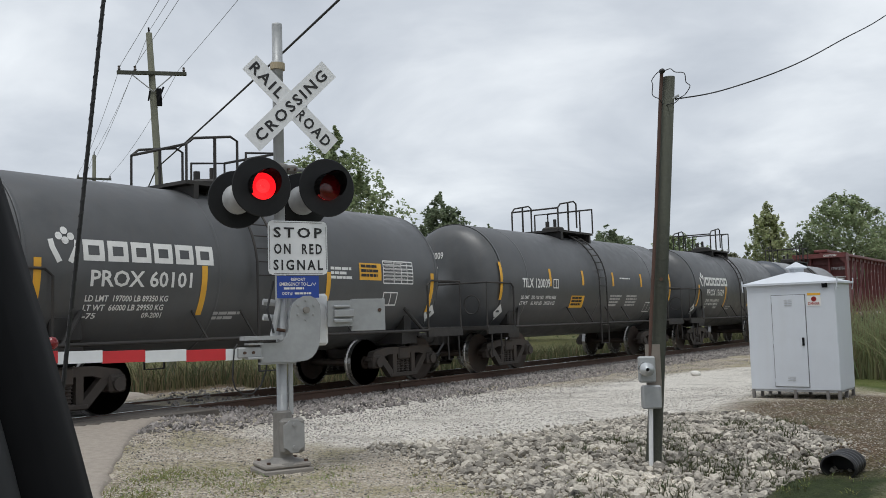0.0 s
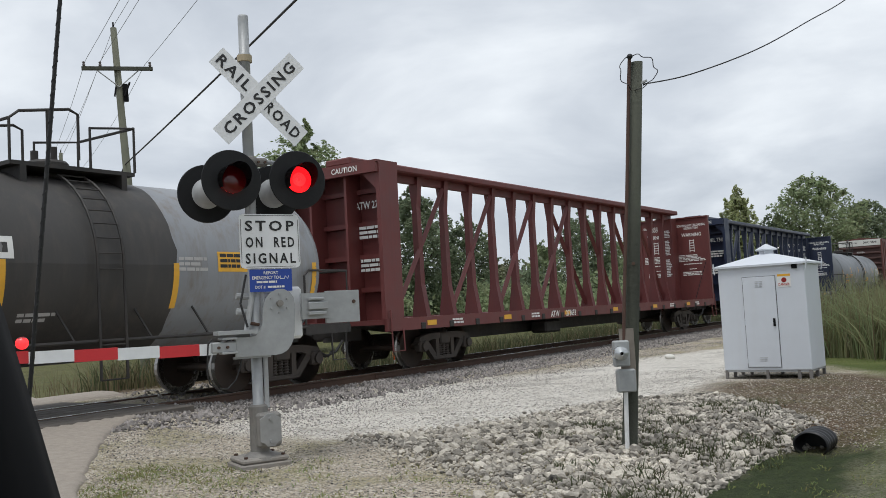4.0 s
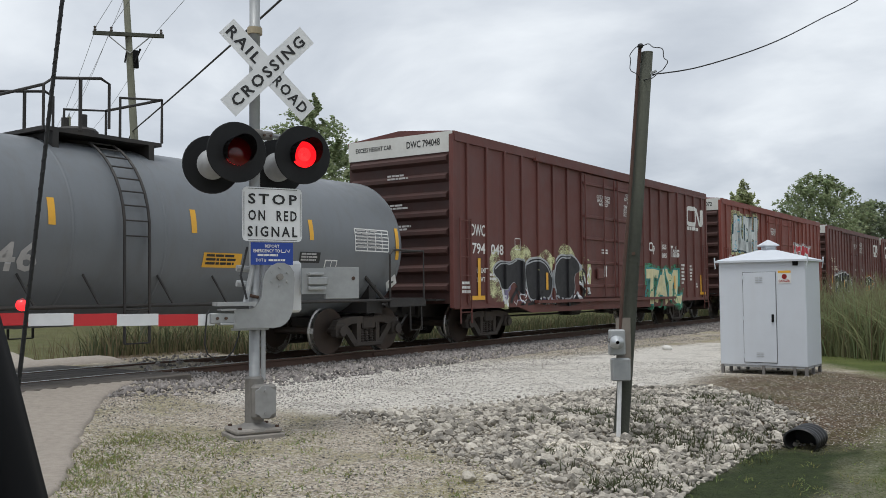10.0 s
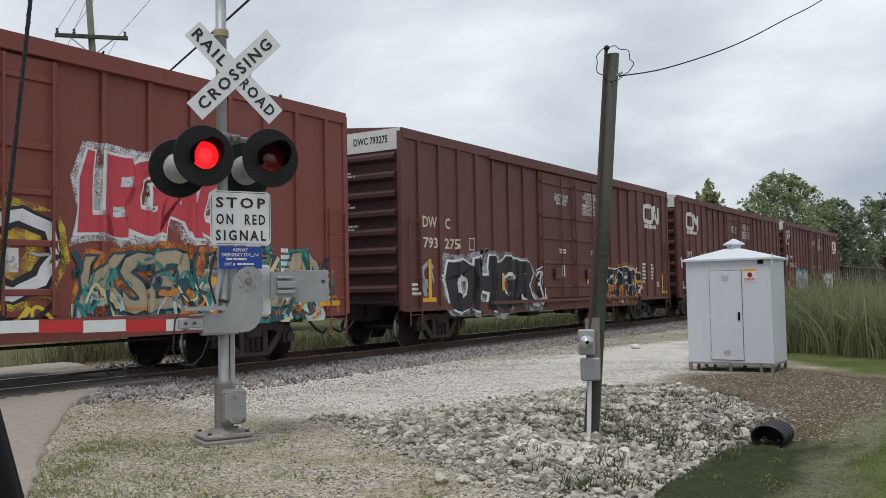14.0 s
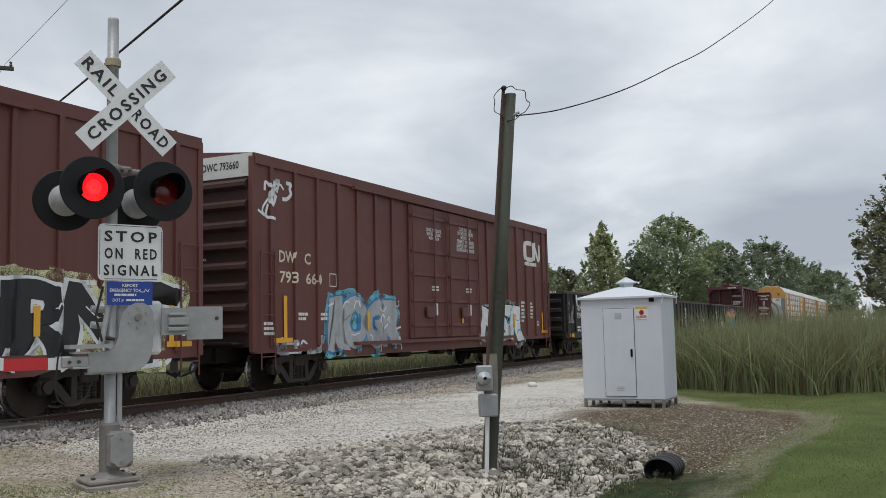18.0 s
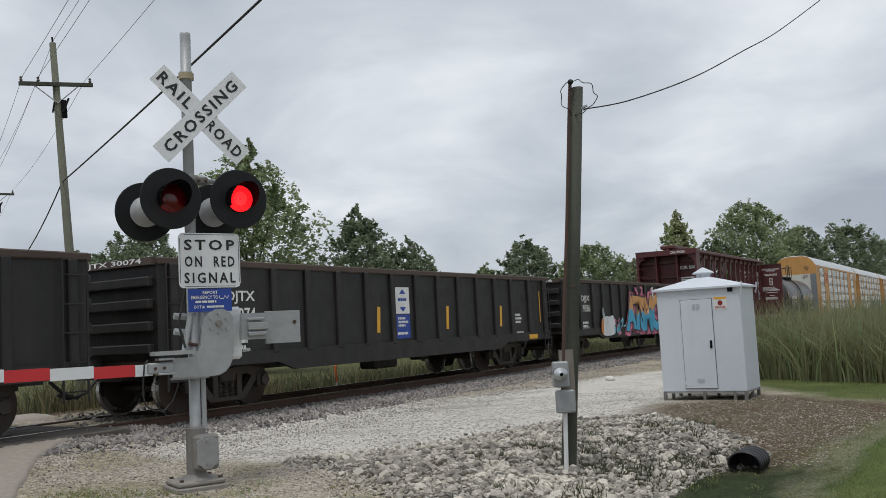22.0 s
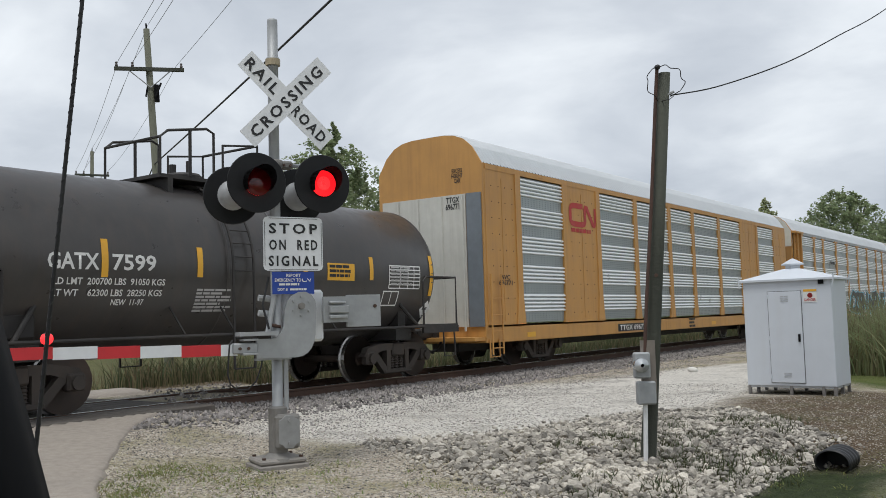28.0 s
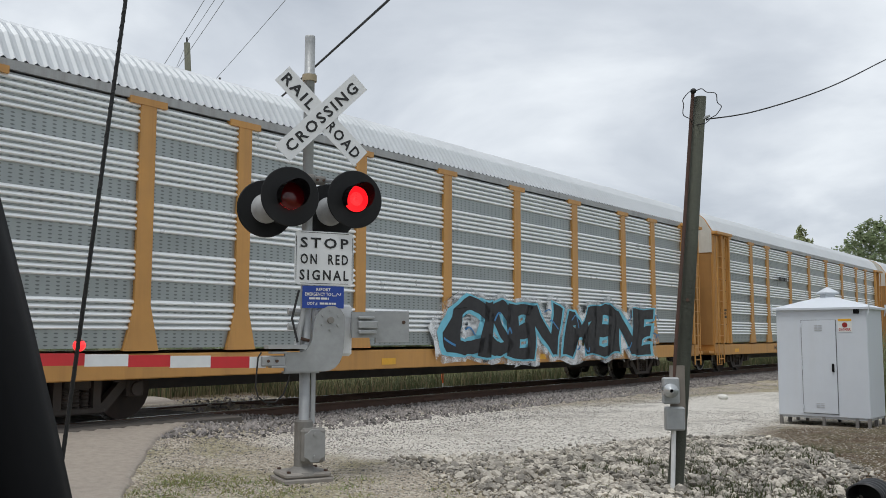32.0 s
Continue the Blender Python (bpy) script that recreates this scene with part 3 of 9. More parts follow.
    L(vor.outputs["Distance"], bp.inputs["Height"])
    bp2 = node(t, "ShaderNodeBump", Strength=0.5, Distance=0.03)
    L(n2.outputs[0], bp2.inputs["Height"])
    L(bp.outputs[0], bp2.inputs["Normal"])
    L(bp2.outputs[0], b.inputs["Normal"])
    return m


def axis(a, b, fine, step, far):
    k = list(np.arange(a, b + 1e-6, fine))
    d, x = step, b
    while x < far:
        x += d
        d *= 1.5
        k.append(x)
    d, x = step, a
    while x > -far:
        x -= d
        d *= 1.5
        k.insert(0, x)
    return k


def build_ground():
    xs, ys = axis(-13.0, 16.0, 0.16, 0.5, 3000.0), axis(3.0, 27.0, 0.16, 0.5, 3000.0)
    vs = [(x, y, ground_z(x, y)) for y in ys for x in xs]
    w = len(xs)
    fs = [(j * w + i, j * w + i + 1, (j + 1) * w + i + 1, (j + 1) * w + i) for j in range(len(ys) - 1) for i in range(w - 1)]
    me = bpy.data.meshes.new("ground")
    me.from_pydata(vs, [], fs)
    at = me.color_attributes.new("zone", "FLOAT_COLOR", "POINT")
    cols = np.array([soft_zone(x, y) for x, y, _ in vs], dtype=np.float32)
    at.data.foreach_set("color", cols.ravel())
    me.materials.append(ground_material())
    me.shade_smooth()
    tagged(new("ground", me), "gravel, dirt and mown grass ground beside the railway", "ground", kind="structure")


build_ground()


def asphalt_material():
    m = mat("asphalt", (0.325, 0.284, 0.242), 0.95, vary=0.22, scale=70, grime=0.3, grime_col=(0.25, 0.22, 0.19), bump=0.5, bump_scale=200)
    return m


def along(line, k):
    """A point at share k of a line whose points are evenly numbered."""
    q = k * (len(line) - 1)
    i = min(int(q), len(line) - 2)
    a, b = Vector(line[max(0, i - 1)]), Vector(line[i])
    c, d = Vector(line[i + 1]), Vector(line[min(len(line) - 1, i + 2)])
    f = q - i
    return 0.5 * ((2 * b) + (c - a) * f + (2 * a - 5 * b + 4 * c - d) * f * f + (3 * b - a - 3 * c + d) * f ** 3)


def build_road():
    bm = bmesh.new()
    rows = []
    for i in range(241):
        k = i / 240
        r, l = along(ROAD_RIGHT, k), along(ROAD_LEFT, k)
        row = []
        for j in range(41):
            q = (j / 40) ** 1.4
            p = r.lerp(l, q)
            if j == 0:
                p.x += 0.05 * noise.noise(Vector((p.y * 2.2, 1, 0))) + 0.03 * noise.noise(Vector((p.y * 7, 3, 0)))
            u, n = to_un(p.x, p.y)
            z = ground_z(p.x, p.y) + 0.035 - (0.12 if abs(n - NC) < 1.7 else 0.0)
            row.append(bm.verts.new((p.x, p.y, z - (0.03 if j == 0 else 0.0))))
        rows.append(row)
    for r0, r1 in zip(rows, rows[1:]):
        for j in range(40):
            bm.faces.new((r0[j], r1[j], r1[j + 1], r0[j + 1]))
    edge = [e for e in bm.edges if e.is_boundary]
    r = bmesh.ops.extrude_edge_only(bm, edges=edge)
    for v in r["geom"]:
        if isinstance(v, bmesh.types.BMVert):
            v.co.z -= 0.12
    bmesh.ops.recalc_face_normals(bm, faces=bm.faces)
    ob = part("road", bm, asphalt_material(), smooth=True)
    tagged(ob, "worn pale asphalt road crossing the rails", "road", kind="structure")


build_road()


# ---- railway track ----
def build_track():
    tr = root("railway_track", "rusty steel railway track on grey ballast", "railway track", kind="structure", m=pose(*uv(0, NC, RAIL_Z), 0, 0, TURN))
    prof = [(-0.07, -0.17), (0.07, -0.17), (0.07, -0.155), (0.012, -0.135), (0.012, -0.045), (0.035, -0.035), (0.035, -0.004), (-0.035, -0.004), (-0.035, -0.035), (-0.012, -0.045), (-0.012, -0.135), (-0.07, -0.155)]
    for s in (-1, 1):
        bm = bmesh.new()
        a = [bm.verts.new((-150, y + s * 0.752, z)) for y, z in prof]
        b = [bm.verts.new((600, y + s * 0.752, z)) for y, z in prof]
        for i in range(len(prof)):
            bm.faces.new((a[i], a[(i + 1) % len(prof)], b[(i + 1) % len(prof)], b[i]))
        box(bm, -150, 600, s * 0.752 - 0.034, s * 0.752 + 0.034, -0.004, 0.0, mi=1)
        part("rail", bm, (RAIL_RUST, RAIL_SHINE), tr)
    me = None
    rng = random.Random(4)
    for i in range(170):
        x = -12 + i * 0.53
        if me is None:
            t0 = part("tie", bx(-0.11, 0.11, -1.3, 1.3, -0.19, 0.0, bev=0.012), TIE, tr)
            me = t0.data
            t0.matrix_local = pose(x, 0, -0.172)
        else:
            share("tie", me, pose(x + rng.uniform(-0.03, 0.03), rng.uniform(-0.05, 0.05), -0.172, 0, 0, rng.uniform(-1.5, 1.5)), tr)
    # bars that join the rails
    for x in (3.5, 15.4, 27.3, 39.2):
        part("joint_bar", bx(x - 0.3, x + 0.3, -0.752 - 0.05, -0.752 - 0.03, -0.13, -0.05, bev=0.008), RAIL_RUST, tr)
    # timber and asphalt panels of the road crossing
    for k, (a, b) in enumerate(((-0.62, 0.62), (-1.75, -0.86), (0.86, 1.75))):
        k2 = 4 if k == 0 else 3
        for i in range(k2):
            lo, hi = a + (b - a) * i / k2, a + (b - a) * (i + 1) / k2
            for x in (-4.6, 0.1, 4.8):
                part("crossing_plank", bx(x, x + 4.66, lo + 0.008, hi - 0.008, -0.15, -0.006, bev=0.012), CROSS_TIMBER, tr)


build_track()


def ballast_stones():
    """Broken stone over both shoulders and between the ties."""
    rng = np.random.default_rng(5)
    octa = np.array([(1, 0, 0), (-1, 0, 0), (0, 1, 0), (0, -1, 0), (0, 0, 1), (0, 0, -1)], float)
    tri = np.array([(0, 2, 4), (2, 1, 4), (1, 3, 4), (3, 0, 4), (2, 0, 5), (1, 2, 5), (3, 1, 5), (0, 3, 5)])
    V, F = [], []
    k = 0
    spots = [(rng.uniform(5.4, 40), rng.uniform(8.3, 12.05)) for _ in range(36000)] + [(rng.uniform(2, 30), rng.uniform(12.3, 15.2)) for _ in range(3500)]
    for u, n in spots:
        if n < 10.1 and rng.random() < 0.62 * (10.1 - n):
            continue
        x, y, _ = uv(u, n)
        if inside(ROAD, x, y):
            continue
        s = rng.uniform(0.015, 0.042) if n > 10.2 else rng.uniform(0.006, 0.015)
        p = octa * s * rng.uniform(0.55, 1.3, (6, 1)) + rng.normal(0, s * 0.15, (6, 3))
        a = rng.uniform(0, 6.28)
        c, d = math.cos(a), math.sin(a)
        p = p @ np.array([[c, -d, 0], [d, c, 0], [0, 0, 1]])
        z = ground_z(x, y) + s * 0.3
        V.append(p + np.array((x, y, z)))
        F.append(tri + k)
        k += 6
    me = bpy.data.meshes.new("ballast")
    me.from_pydata(np.concatenate(V).tolist(), [], np.concatenate(F).tolist())
    me.materials.append(BALLAST)
    tagged(new("ballast", me), "loose grey crushed-stone ballast along the rails", "ballast", kind="stuff")


ballast_stones()


def stone_mesh(seed):
    bm = bmesh.new()
    bmesh.ops.create_icosphere(bm, subdivisions=2, radius=1.0)
    o = Vector((seed * 3.7, seed * 1.3, 0))
    for v in bm.verts:
        k = 1 + 0.62 * noise.noise(v.co * 1.0 + o) + 0.25 * noise.noise(v.co * 2.3 + o)
        v.co = Vector((v.co.x * k, v.co.y * k * 0.8, v.co.z * k * 0.6))
    bmesh.ops.dissolve_limit(bm, angle_limit=0.36, verts=bm.verts, edges=bm.edges)
    bmesh.ops.triangulate(bm, faces=bm.faces)
    me = bpy.data.meshes.new("stone")
    bm.to_mesh(me)
    bm.free()
    me.materials.append(STONE)
    return me


def riprap():
    rng = random.Random(11)
    meshes = [stone_mesh(k) for k in range(8)]
    rip = root("riprap", "pale broken riprap stones filling a drainage ditch", "riprap", kind="structure", m=pose(2.2, 9.5, -0.1))
    spots = []
    tries = 0
    cell = {}
    while len(spots) < 6200 and tries < 90000:
        tries += 1
        x, y = rng.uniform(-0.9, 4.7), rng.uniform(5.5, 14.0)
        if inside(DITCH, x, y) or not inside(RIPRAP, x + rng.gauss(0, 0.2), y + rng.gauss(0, 0.2)):
            continue
        r = rng.choice((0.020, 0.024, 0.028, 0.032, 0.037, 0.043, 0.05, 0.064)) * (1.0 if inside(RIPRAP, x, y) else 0.6)
        key = (int(x / 0.2), int(y / 0.2))
        if any(math.hypot(x - a, y - b) < (r + c) * 0.72 for i in (-1, 0, 1) for j in (-1, 0, 1) for a, b, c in cell.get((key[0] + i, key[1] + j), ())):
            continue
        cell.setdefault(key, []).append((x, y, r))
        spots.append((x, y, r))
    # strays beyond the edge
    for _ in range(600):
        x, y = rng.uniform(-2.4, 6.0), rng.uniform(5.5, 15.0)
        if not inside(RIPRAP, x, y) and (inside(RIPRAP, x + rng.gauss(0, 0.7), y + rng.gauss(0, 0.5)) or rng.random() < 0.04) and not inside(ROAD, x, y) and not inside(DITCH, x, y) and not inside(LAWN, x, y):
            spots.append((x, y, rng.uniform(0.008, 0.020)))
    spots.append((0.45, 7.3, 0.075))
    spots.append((0.62, 7.25, 0.06))
    spots.sort(key=lambda s: math.hypot(s[0] - 1.8, s[1] - 8.6))
    V, F, k = [], [], 0
    raw = []
    for me in meshes:
        raw.append((np.array([v.co[:] for v in me.vertices]), np.array([p.vertices[:] for p in me.polygons])))
    inv = rip.matrix_world.inverted()
    for i, (x, y, r) in enumerate(spots):
        m = inv @ Matrix.Translation((x, y, ground_z(x, y) + r * 0.40)) @ Euler((rng.uniform(-0.7, 0.7), rng.uniform(-0.7, 0.7), rng.uniform(0, 6.3))).to_matrix().to_4x4() @ Matrix.Diagonal((r, r, r, 1))
        if i < 290:
            share("stone", meshes[i % 8], m, rip)
        else:
            p, f = raw[i % 8]
            a = np.array(m)
            V.append(p @ a[:3, :3].T + a[:3, 3])
            F.append(f + k)
            k += len(p)
    me = bpy.data.meshes.new("small_stones")
    me.from_pydata(np.concatenate(V).tolist(), [], np.concatenate(F).tolist())
    me.materials.append(STONE)
    sm = new("small_stones", me)
    sm.parent = rip
    tagged(sm, kind="stuff")


riprap()


def pale_rock():
    bm = bmesh.new()
    bmesh.ops.create_icosphere(bm, subdivisions=2, radius=0.12)
    for v in bm.verts:
        k = 1 + 0.35 * noise.noise(v.co * 6 + Vector((3, 1, 2)))
        v.co = Vector((v.co.x * k * 1.15, v.co.y * k * 0.8, max(-0.07, v.co.z * k * 0.62)))
    bmesh.ops.dissolve_limit(bm, angle_limit=0.3, verts=bm.verts, edges=bm.edges)
    ob = part("rock", bm, mat("pale_rock", (0.66, 0.64, 0.60), 0.9, vary=0.15, scale=9, bump=0.3))
    ob.matrix_world = pose(6.35, 22.6, ground_z(6.35, 22.6) + 0.05)
    tagged(ob, "lone pale rock on the gravel lane by the track", "rock")


pale_rock()


# ---- crossing signal ----
SIG = pose(-1.573, 9.772, 0.0, 0, 0, 28)


def hooded_lamp(name, sig, x, y, z, face=-1):
    """A round black target with a lens, a visor and a grey housing behind it. Returns the turning lamp element."""
    bm = bmesh.new()
    lathe(bm, [(0.0, 0.10), (0.0, 0.31), (0.012, 0.317), (0.03, 0.31), (0.03, 0.10)], 40, "y")
    disc = part("backing_disc", bm, BLACK_HOOD, sig, "round black backing disc")
    disc.matrix_local = pose(x, y, z, 0, 0, 0 if face < 0 else 180)
    # visor: upper three quarters of a tube
    bm = bmesh.new()
    ring = [(math.radians(a)) for a in range(-35, 216, 10)]
    for r0, r1 in ((0.150, 0.150),):
        A = [bm.verts.new((r0 * math.cos(a), 0.0, r0 * math.sin(a))) for a in ring]
        B = [bm.verts.new((r0 * math.cos(a), -0.30 + 0.12 * (1 - math.sin(a)), r0 * math.sin(a) * 0.98)) for a in ring]
        for i in range(len(ring) - 1):
            bm.faces.new((A[i], A[i + 1], B[i + 1], B[i]))
    bmesh.ops.solidify(bm, geom=bm.faces, thickness=0.004)
    part("visor", bm, BLACK_HOOD, disc, smooth=True)
    bm = lathe(bmesh.new(), [(0.03, 0.165), (0.13, 0.155), (0.21, 0.12), (0.24, 0.05)], 28, "y")
    part("housing", bm, GREY_PAINT, disc, "grey cast lamp housing", smooth=True)
    bm = bmesh.new()
    lathe(bm, [(-0.012, 0.02), (-0.011, 0.075)], 28, "y", mi=1)
    lathe(bm, [(-0.0105, 0.068), (-0.006, 0.138), (-0.001, 0.142)], 28, "y", mi=0)
    lathe(bm, [(0.001, 0.142), (0.006, 0.138), (0.012, 0.02)], 28, "y", mi=2)
    el = part("lamp_element", bm, (LAMP_LIT, LAMP_CORE, LAMP_DARK), disc, "red lamp that flashes", smooth=True)
    el.location = (0, -0.022, 0)
    return el


def build_signal():
    sig = root("crossing_signal", "grey railroad crossing signal mast with crossbuck, lamps and gate", "crossing signal", m=SIG)
    mx = -0.105
    # foundation
    bm = bmesh.new()
    box(bm, mx - 0.27, mx + 0.27, -0.2, 0.28, -0.15, 0.05, bev=0.012)
    box(bm, mx - 0.25, mx + 0.25, -0.18, 0.26, 0.05, 0.11, bev=0.02)
    part("foundation_plate", bm, CONCRETE, sig, "weathered concrete foundation slab")
    bm = lathe(bmesh.new(), [(0.075, 0.19), (0.11, 0.18), (0.16, 0.10), (0.62, 0.098), (0.64, 0.08)], 20, "z", (mx, 0, 0))
    part("mast_base", bm, CAST_IRON, sig, smooth=False)
    for dx in (-0.2, 0.2):
        for dy in (-0.14, 0.2):
            part("anchor_bolt", rod(bmesh.new(), (mx + dx, dy, 0.07), (mx + dx, dy, 0.13), 0.022, seg=6), RAIL_RUST, sig)
    bm = bmesh.new()
    box(bm, mx - 0.07, mx + 0.19, -0.17, -0.06, 0.20, 0.56, bev=0.03)
    jb = part("junction_box", bm, CAST_IRON, sig, "grey cast junction box on the mast base")
    bm = bmesh.new()
    extrude_poly(bm, [(mx - 0.05, 0.27), (mx - 0.01, 0.25), (mx + 0.02, 0.215), (mx + 0.10, 0.215), (mx + 0.13, 0.25), (mx + 0.17, 0.27), (mx + 0.17, 0.50), (mx + 0.13, 0.52), (mx + 0.10, 0.55), (mx + 0.02, 0.55), (mx - 0.01, 0.52), (mx - 0.05, 0.50)], 0.022, Matrix.Translation((0, -0.18, 0)))
    rod(bm, (mx + 0.06, -0.21, 0.5), (mx + 0.06, -0.18, 0.5), 0.02)
    rod(bm, (mx + 0.06, -0.21, 0.27), (mx + 0.06, -0.18, 0.27), 0.02)
    part("cover", bm, mat("box_cover_grey", (0.29, 0.29, 0.285), 0.6, vary=0.25, scale=10, grime=0.4, grime_col=(0.16, 0.14, 0.12)), jb)
    bm = lathe(bmesh.new(), [(0.6, 0.057), (4.3, 0.057), (4.305, 0.066), (4.38, 0.066), (4.385, 0.056), (4.78, 0.056), (4.80, 0.054), (4.80, 0.0)], 20, "z", (mx, 0, 0))
    part("mast", bm, GALV_STEEL, sig, smooth=True)
    bm = lathe(bmesh.new(), [(4.29, 0.08), (4.36, 0.08)], 16, "z", (mx, 0, 0))
    part("mast_collar", bm, mat("tan_clamp", (0.36, 0.30, 0.2), 0.7), sig)
    part("conduit", pipe(bmesh.new(), [(mx + 0.085, -0.03, 0.6), (mx + 0.085, -0.03, 1.3), (mx + 0.1, -0.03, 1.5)], 0.026, 10), GREY_PAINT, sig)
    # crossbuck
    cz = 3.889
    for k, (word, ang) in enumerate((("CROSSING", 45.4), ("RAIL   ROAD", -43.2))):
        y = -0.10 - 0.012 * k if k == 0 else -0.094
        bm = bmesh.new()
        box(bm, -0.624, 0.624, -0.004, 0.0, -0.115, 0.115)
        bl = part("crossbuck_blade", bm, SIGN_WHITE, sig, "white reflective crossbuck blade with black letters")
        bl.matrix_local = Matrix.Translation((0.012, y, cz)) @ Matrix.Rotation(radians(-ang), 4, "Y")
        if k == 0:
            part("lettering", shift(letters(word, 1.09, 0.125, 0.026, 0, 1.3), 0, -0.0075, 0), SIGN_BLACK, bl)
        else:
            part("lettering", shift(letters("RAIL", 0.44, 0.125, 0.026, 0, 1.3), -0.365, -0.0075, 0), SIGN_BLACK, bl)
            part("lettering", shift(letters("ROAD", 0.47, 0.125, 0.026, 0, 1.3), 0.34, -0.0075, 0), SIGN_BLACK, bl)
    part("sign_bracket", bx(mx - 0.08, mx + 0.3, -0.09, -0.06, cz - 0.03, cz + 0.03), GALV_STEEL, sig)
    # lamp cross arm
    bm = pipe(bmesh.new(), [(-0.5, 0.07, 3.18), (-0.1, 0.02, 3.22), (0.42, 0.02, 3.2)], 0.025, 10)
    rod(bm, (-0.35, 0.07, 3.0), (-0.35, 0.05, 3.2), 0.03)
    rod(bm, (0.38, 0.07, 3.0), (0.38, 0.02, 3.2), 0.03)
    part("lamp_arm", bm, GREY_PAINT, sig, smooth=True)
    bm = lathe(bmesh.new(), [(3.17, 0.082), (3.175, 0.09), (3.25, 0.09), (3.255, 0.082)], 16, "z", (mx, 0, 0))
    part("arm_clamp", bm, CAST_IRON, sig, smooth=True)
    part("arm_clamp", bx(mx + 0.06, mx + 0.2, -0.05, 0.05, 3.16, 3.25, bev=0.02), CAST_IRON, sig)
    for x in (mx + 0.09, mx + 0.16):
        part("clamp_bolt", rod(bmesh.new(), (x, -0.07, 3.2), (x, 0.07, 3.2), 0.014, seg=6), RAIL_RUST, sig)
    la = hooded_lamp("left_lamp", sig, -0.357, -0.20, 2.976)
    ra = hooded_lamp("right_lamp", sig, 0.367, -0.20, 2.995)
    # lamps for the other side
    lb = hooded_lamp("back_lamp", sig, -0.47, 0.36, 2.905, 1)
    rb = hooded_lamp("back_lamp", sig, 0.27, 0.36, 2.92, 1)
    # signs
    bm = bmesh.new()
    cut = 0.045
    extrude_poly(bm, [(-0.33 + cut, -0.286), (0.33 - cut, -0.286), (0.33 - cut * 0.3, -0.286 + cut * 0.3), (0.33, -0.286 + cut), (0.33, 0.286 - cut), (0.33 - cut * 0.3, 0.286 - cut * 0.3), (0.33 - cut, 0.286), (-0.33 + cut, 0.286), (-0.33 + cut * 0.3, 0.286 - cut * 0.3), (-0.33, 0.286 - cut), (-0.33, -0.286 + cut), (-0.33 + cut * 0.3, -0.286 + cut * 0.3)], 0.004)
    sn = part("stop_sign_plate", bm, SIGN_WHITE, sig, "white plate with black lettering")
    sn.location = (0.051, -0.128, 2.345)
    for w, z, wd in (("STOP", 0.162, 0.54), ("ON  RED", -0.012, 0.535), ("SIGNAL", -0.182, 0.55)):
        part("lettering", shift(letters(w, wd, 0.112, 0.024, 0, 1.35), 0, -0.0075, z), SIGN_BLACK, sn)
    bm = bmesh.new()
    for a, b, c, d in ((-0.27, 0.27, 0.268, 0.273), (-0.27, 0.27, -0.273, -0.268), (-0.317, -0.312, -0.23, 0.23), (0.312, 0.317, -0.23, 0.23)):
        rect(a, b, -0.0075, c, d, bm)
    part("border_line", bm, SIGN_BLACK, sn)
    bs = part("emergency_plate", bx(-0.232, 0.232, -0.004, 0, -0.118, 0.118), SIGN_BLUE, sig, "blue emergency notice plate with white lettering")
    bs.location = (0.045, -0.125, 1.93)
    part("lettering", shift(letters("REPORT", 0.16, 0.033), 0, -0.0075, 0.08), WHITE_PAINT, bs)
    part("lettering", shift(letters("EMERGENCY TO", 0.29, 0.036), -0.06, -0.0075, 0.03), WHITE_PAINT, bs)
    part("emblem", shift(stroke([(-0.05, 0.015), (-0.06, 0), (-0.05, -0.015), (-0.01, -0.015), (0.0, 0.015), (0.03, -0.015), (0.04, 0.015)], 0.008), 0.155, -0.0075, 0.03), WHITE_PAINT, bs)
    part("lettering", shift(bars(0.32, 0.036, 1, 3), 0, -0.0075, -0.022), WHITE_PAINT, bs)
    part("lettering", shift(letters("DOT #", 0.11, 0.034), -0.12, -0.0075, -0.07), WHITE_PAINT, bs)
    part("lettering", shift(bars(0.2, 0.034, 1, 6), 0.06, -0.0075, -0.075), WHITE_PAINT, bs)
    for z in (1.98, 2.56):
        part("sign_bracket", bx(-0.03, 0.1, -0.12, -0.05, z, z + 0.04), GALV_STEEL, sig)
    # gate mechanism
    bm = bmesh.new()
    box(bm, mx + 0.07, mx + 0.53, -0.02, 0.34, 1.30, 1.86, bev=0.03)
    part("gate_mechanism", bm, SIGN_WHITE, sig, "pale grey gate mechanism housing")
    out = [(-0.365, 1.15), (0.06, 1.145), (0.13, 1.155), (0.19, 1.185), (0.235, 1.235), (0.265, 1.30), (0.28, 1.38), (0.295, 1.66), (0.285, 1.74), (0.245, 1.80), (0.18, 1.835), (0.10, 1.835), (0.03, 1.80), (-0.025, 1.74), (-0.05, 1.66), (-0.07, 1.47), (-0.095, 1.41), (-0.14, 1.365), (-0.20, 1.35), (-0.365, 1.35)]
    bm = extrude_poly(bmesh.new(), out, 0.035, Matrix.Translation((0, -0.115, 0)))
    fr = part("arm_crank", bm, GALV_STEEL, sig, "galvanised crank plate that carries the arm")
    bm = bmesh.new()
    rod(bm, (0.125, -0.165, 1.685), (0.125, -0.13, 1.685), 0.035, seg=12)
    part("hub_nut", bm, CAST_IRON, fr)
    for k in range(6):
        a = k * math.tau / 6 + 0.5
        c, d = 0.125 + 0.10 * math.cos(a), 1.685 + 0.10 * math.sin(a)
        part("hub_bolt", rod(bmesh.new(), (c, -0.148, d), (c, -0.13, d), 0.015, seg=6), GREY_PAINT, fr)
    part("crank_lip", bx(-0.365, 0.02, -0.105, -0.02, 1.128, 1.148), GALV_STEEL, fr)
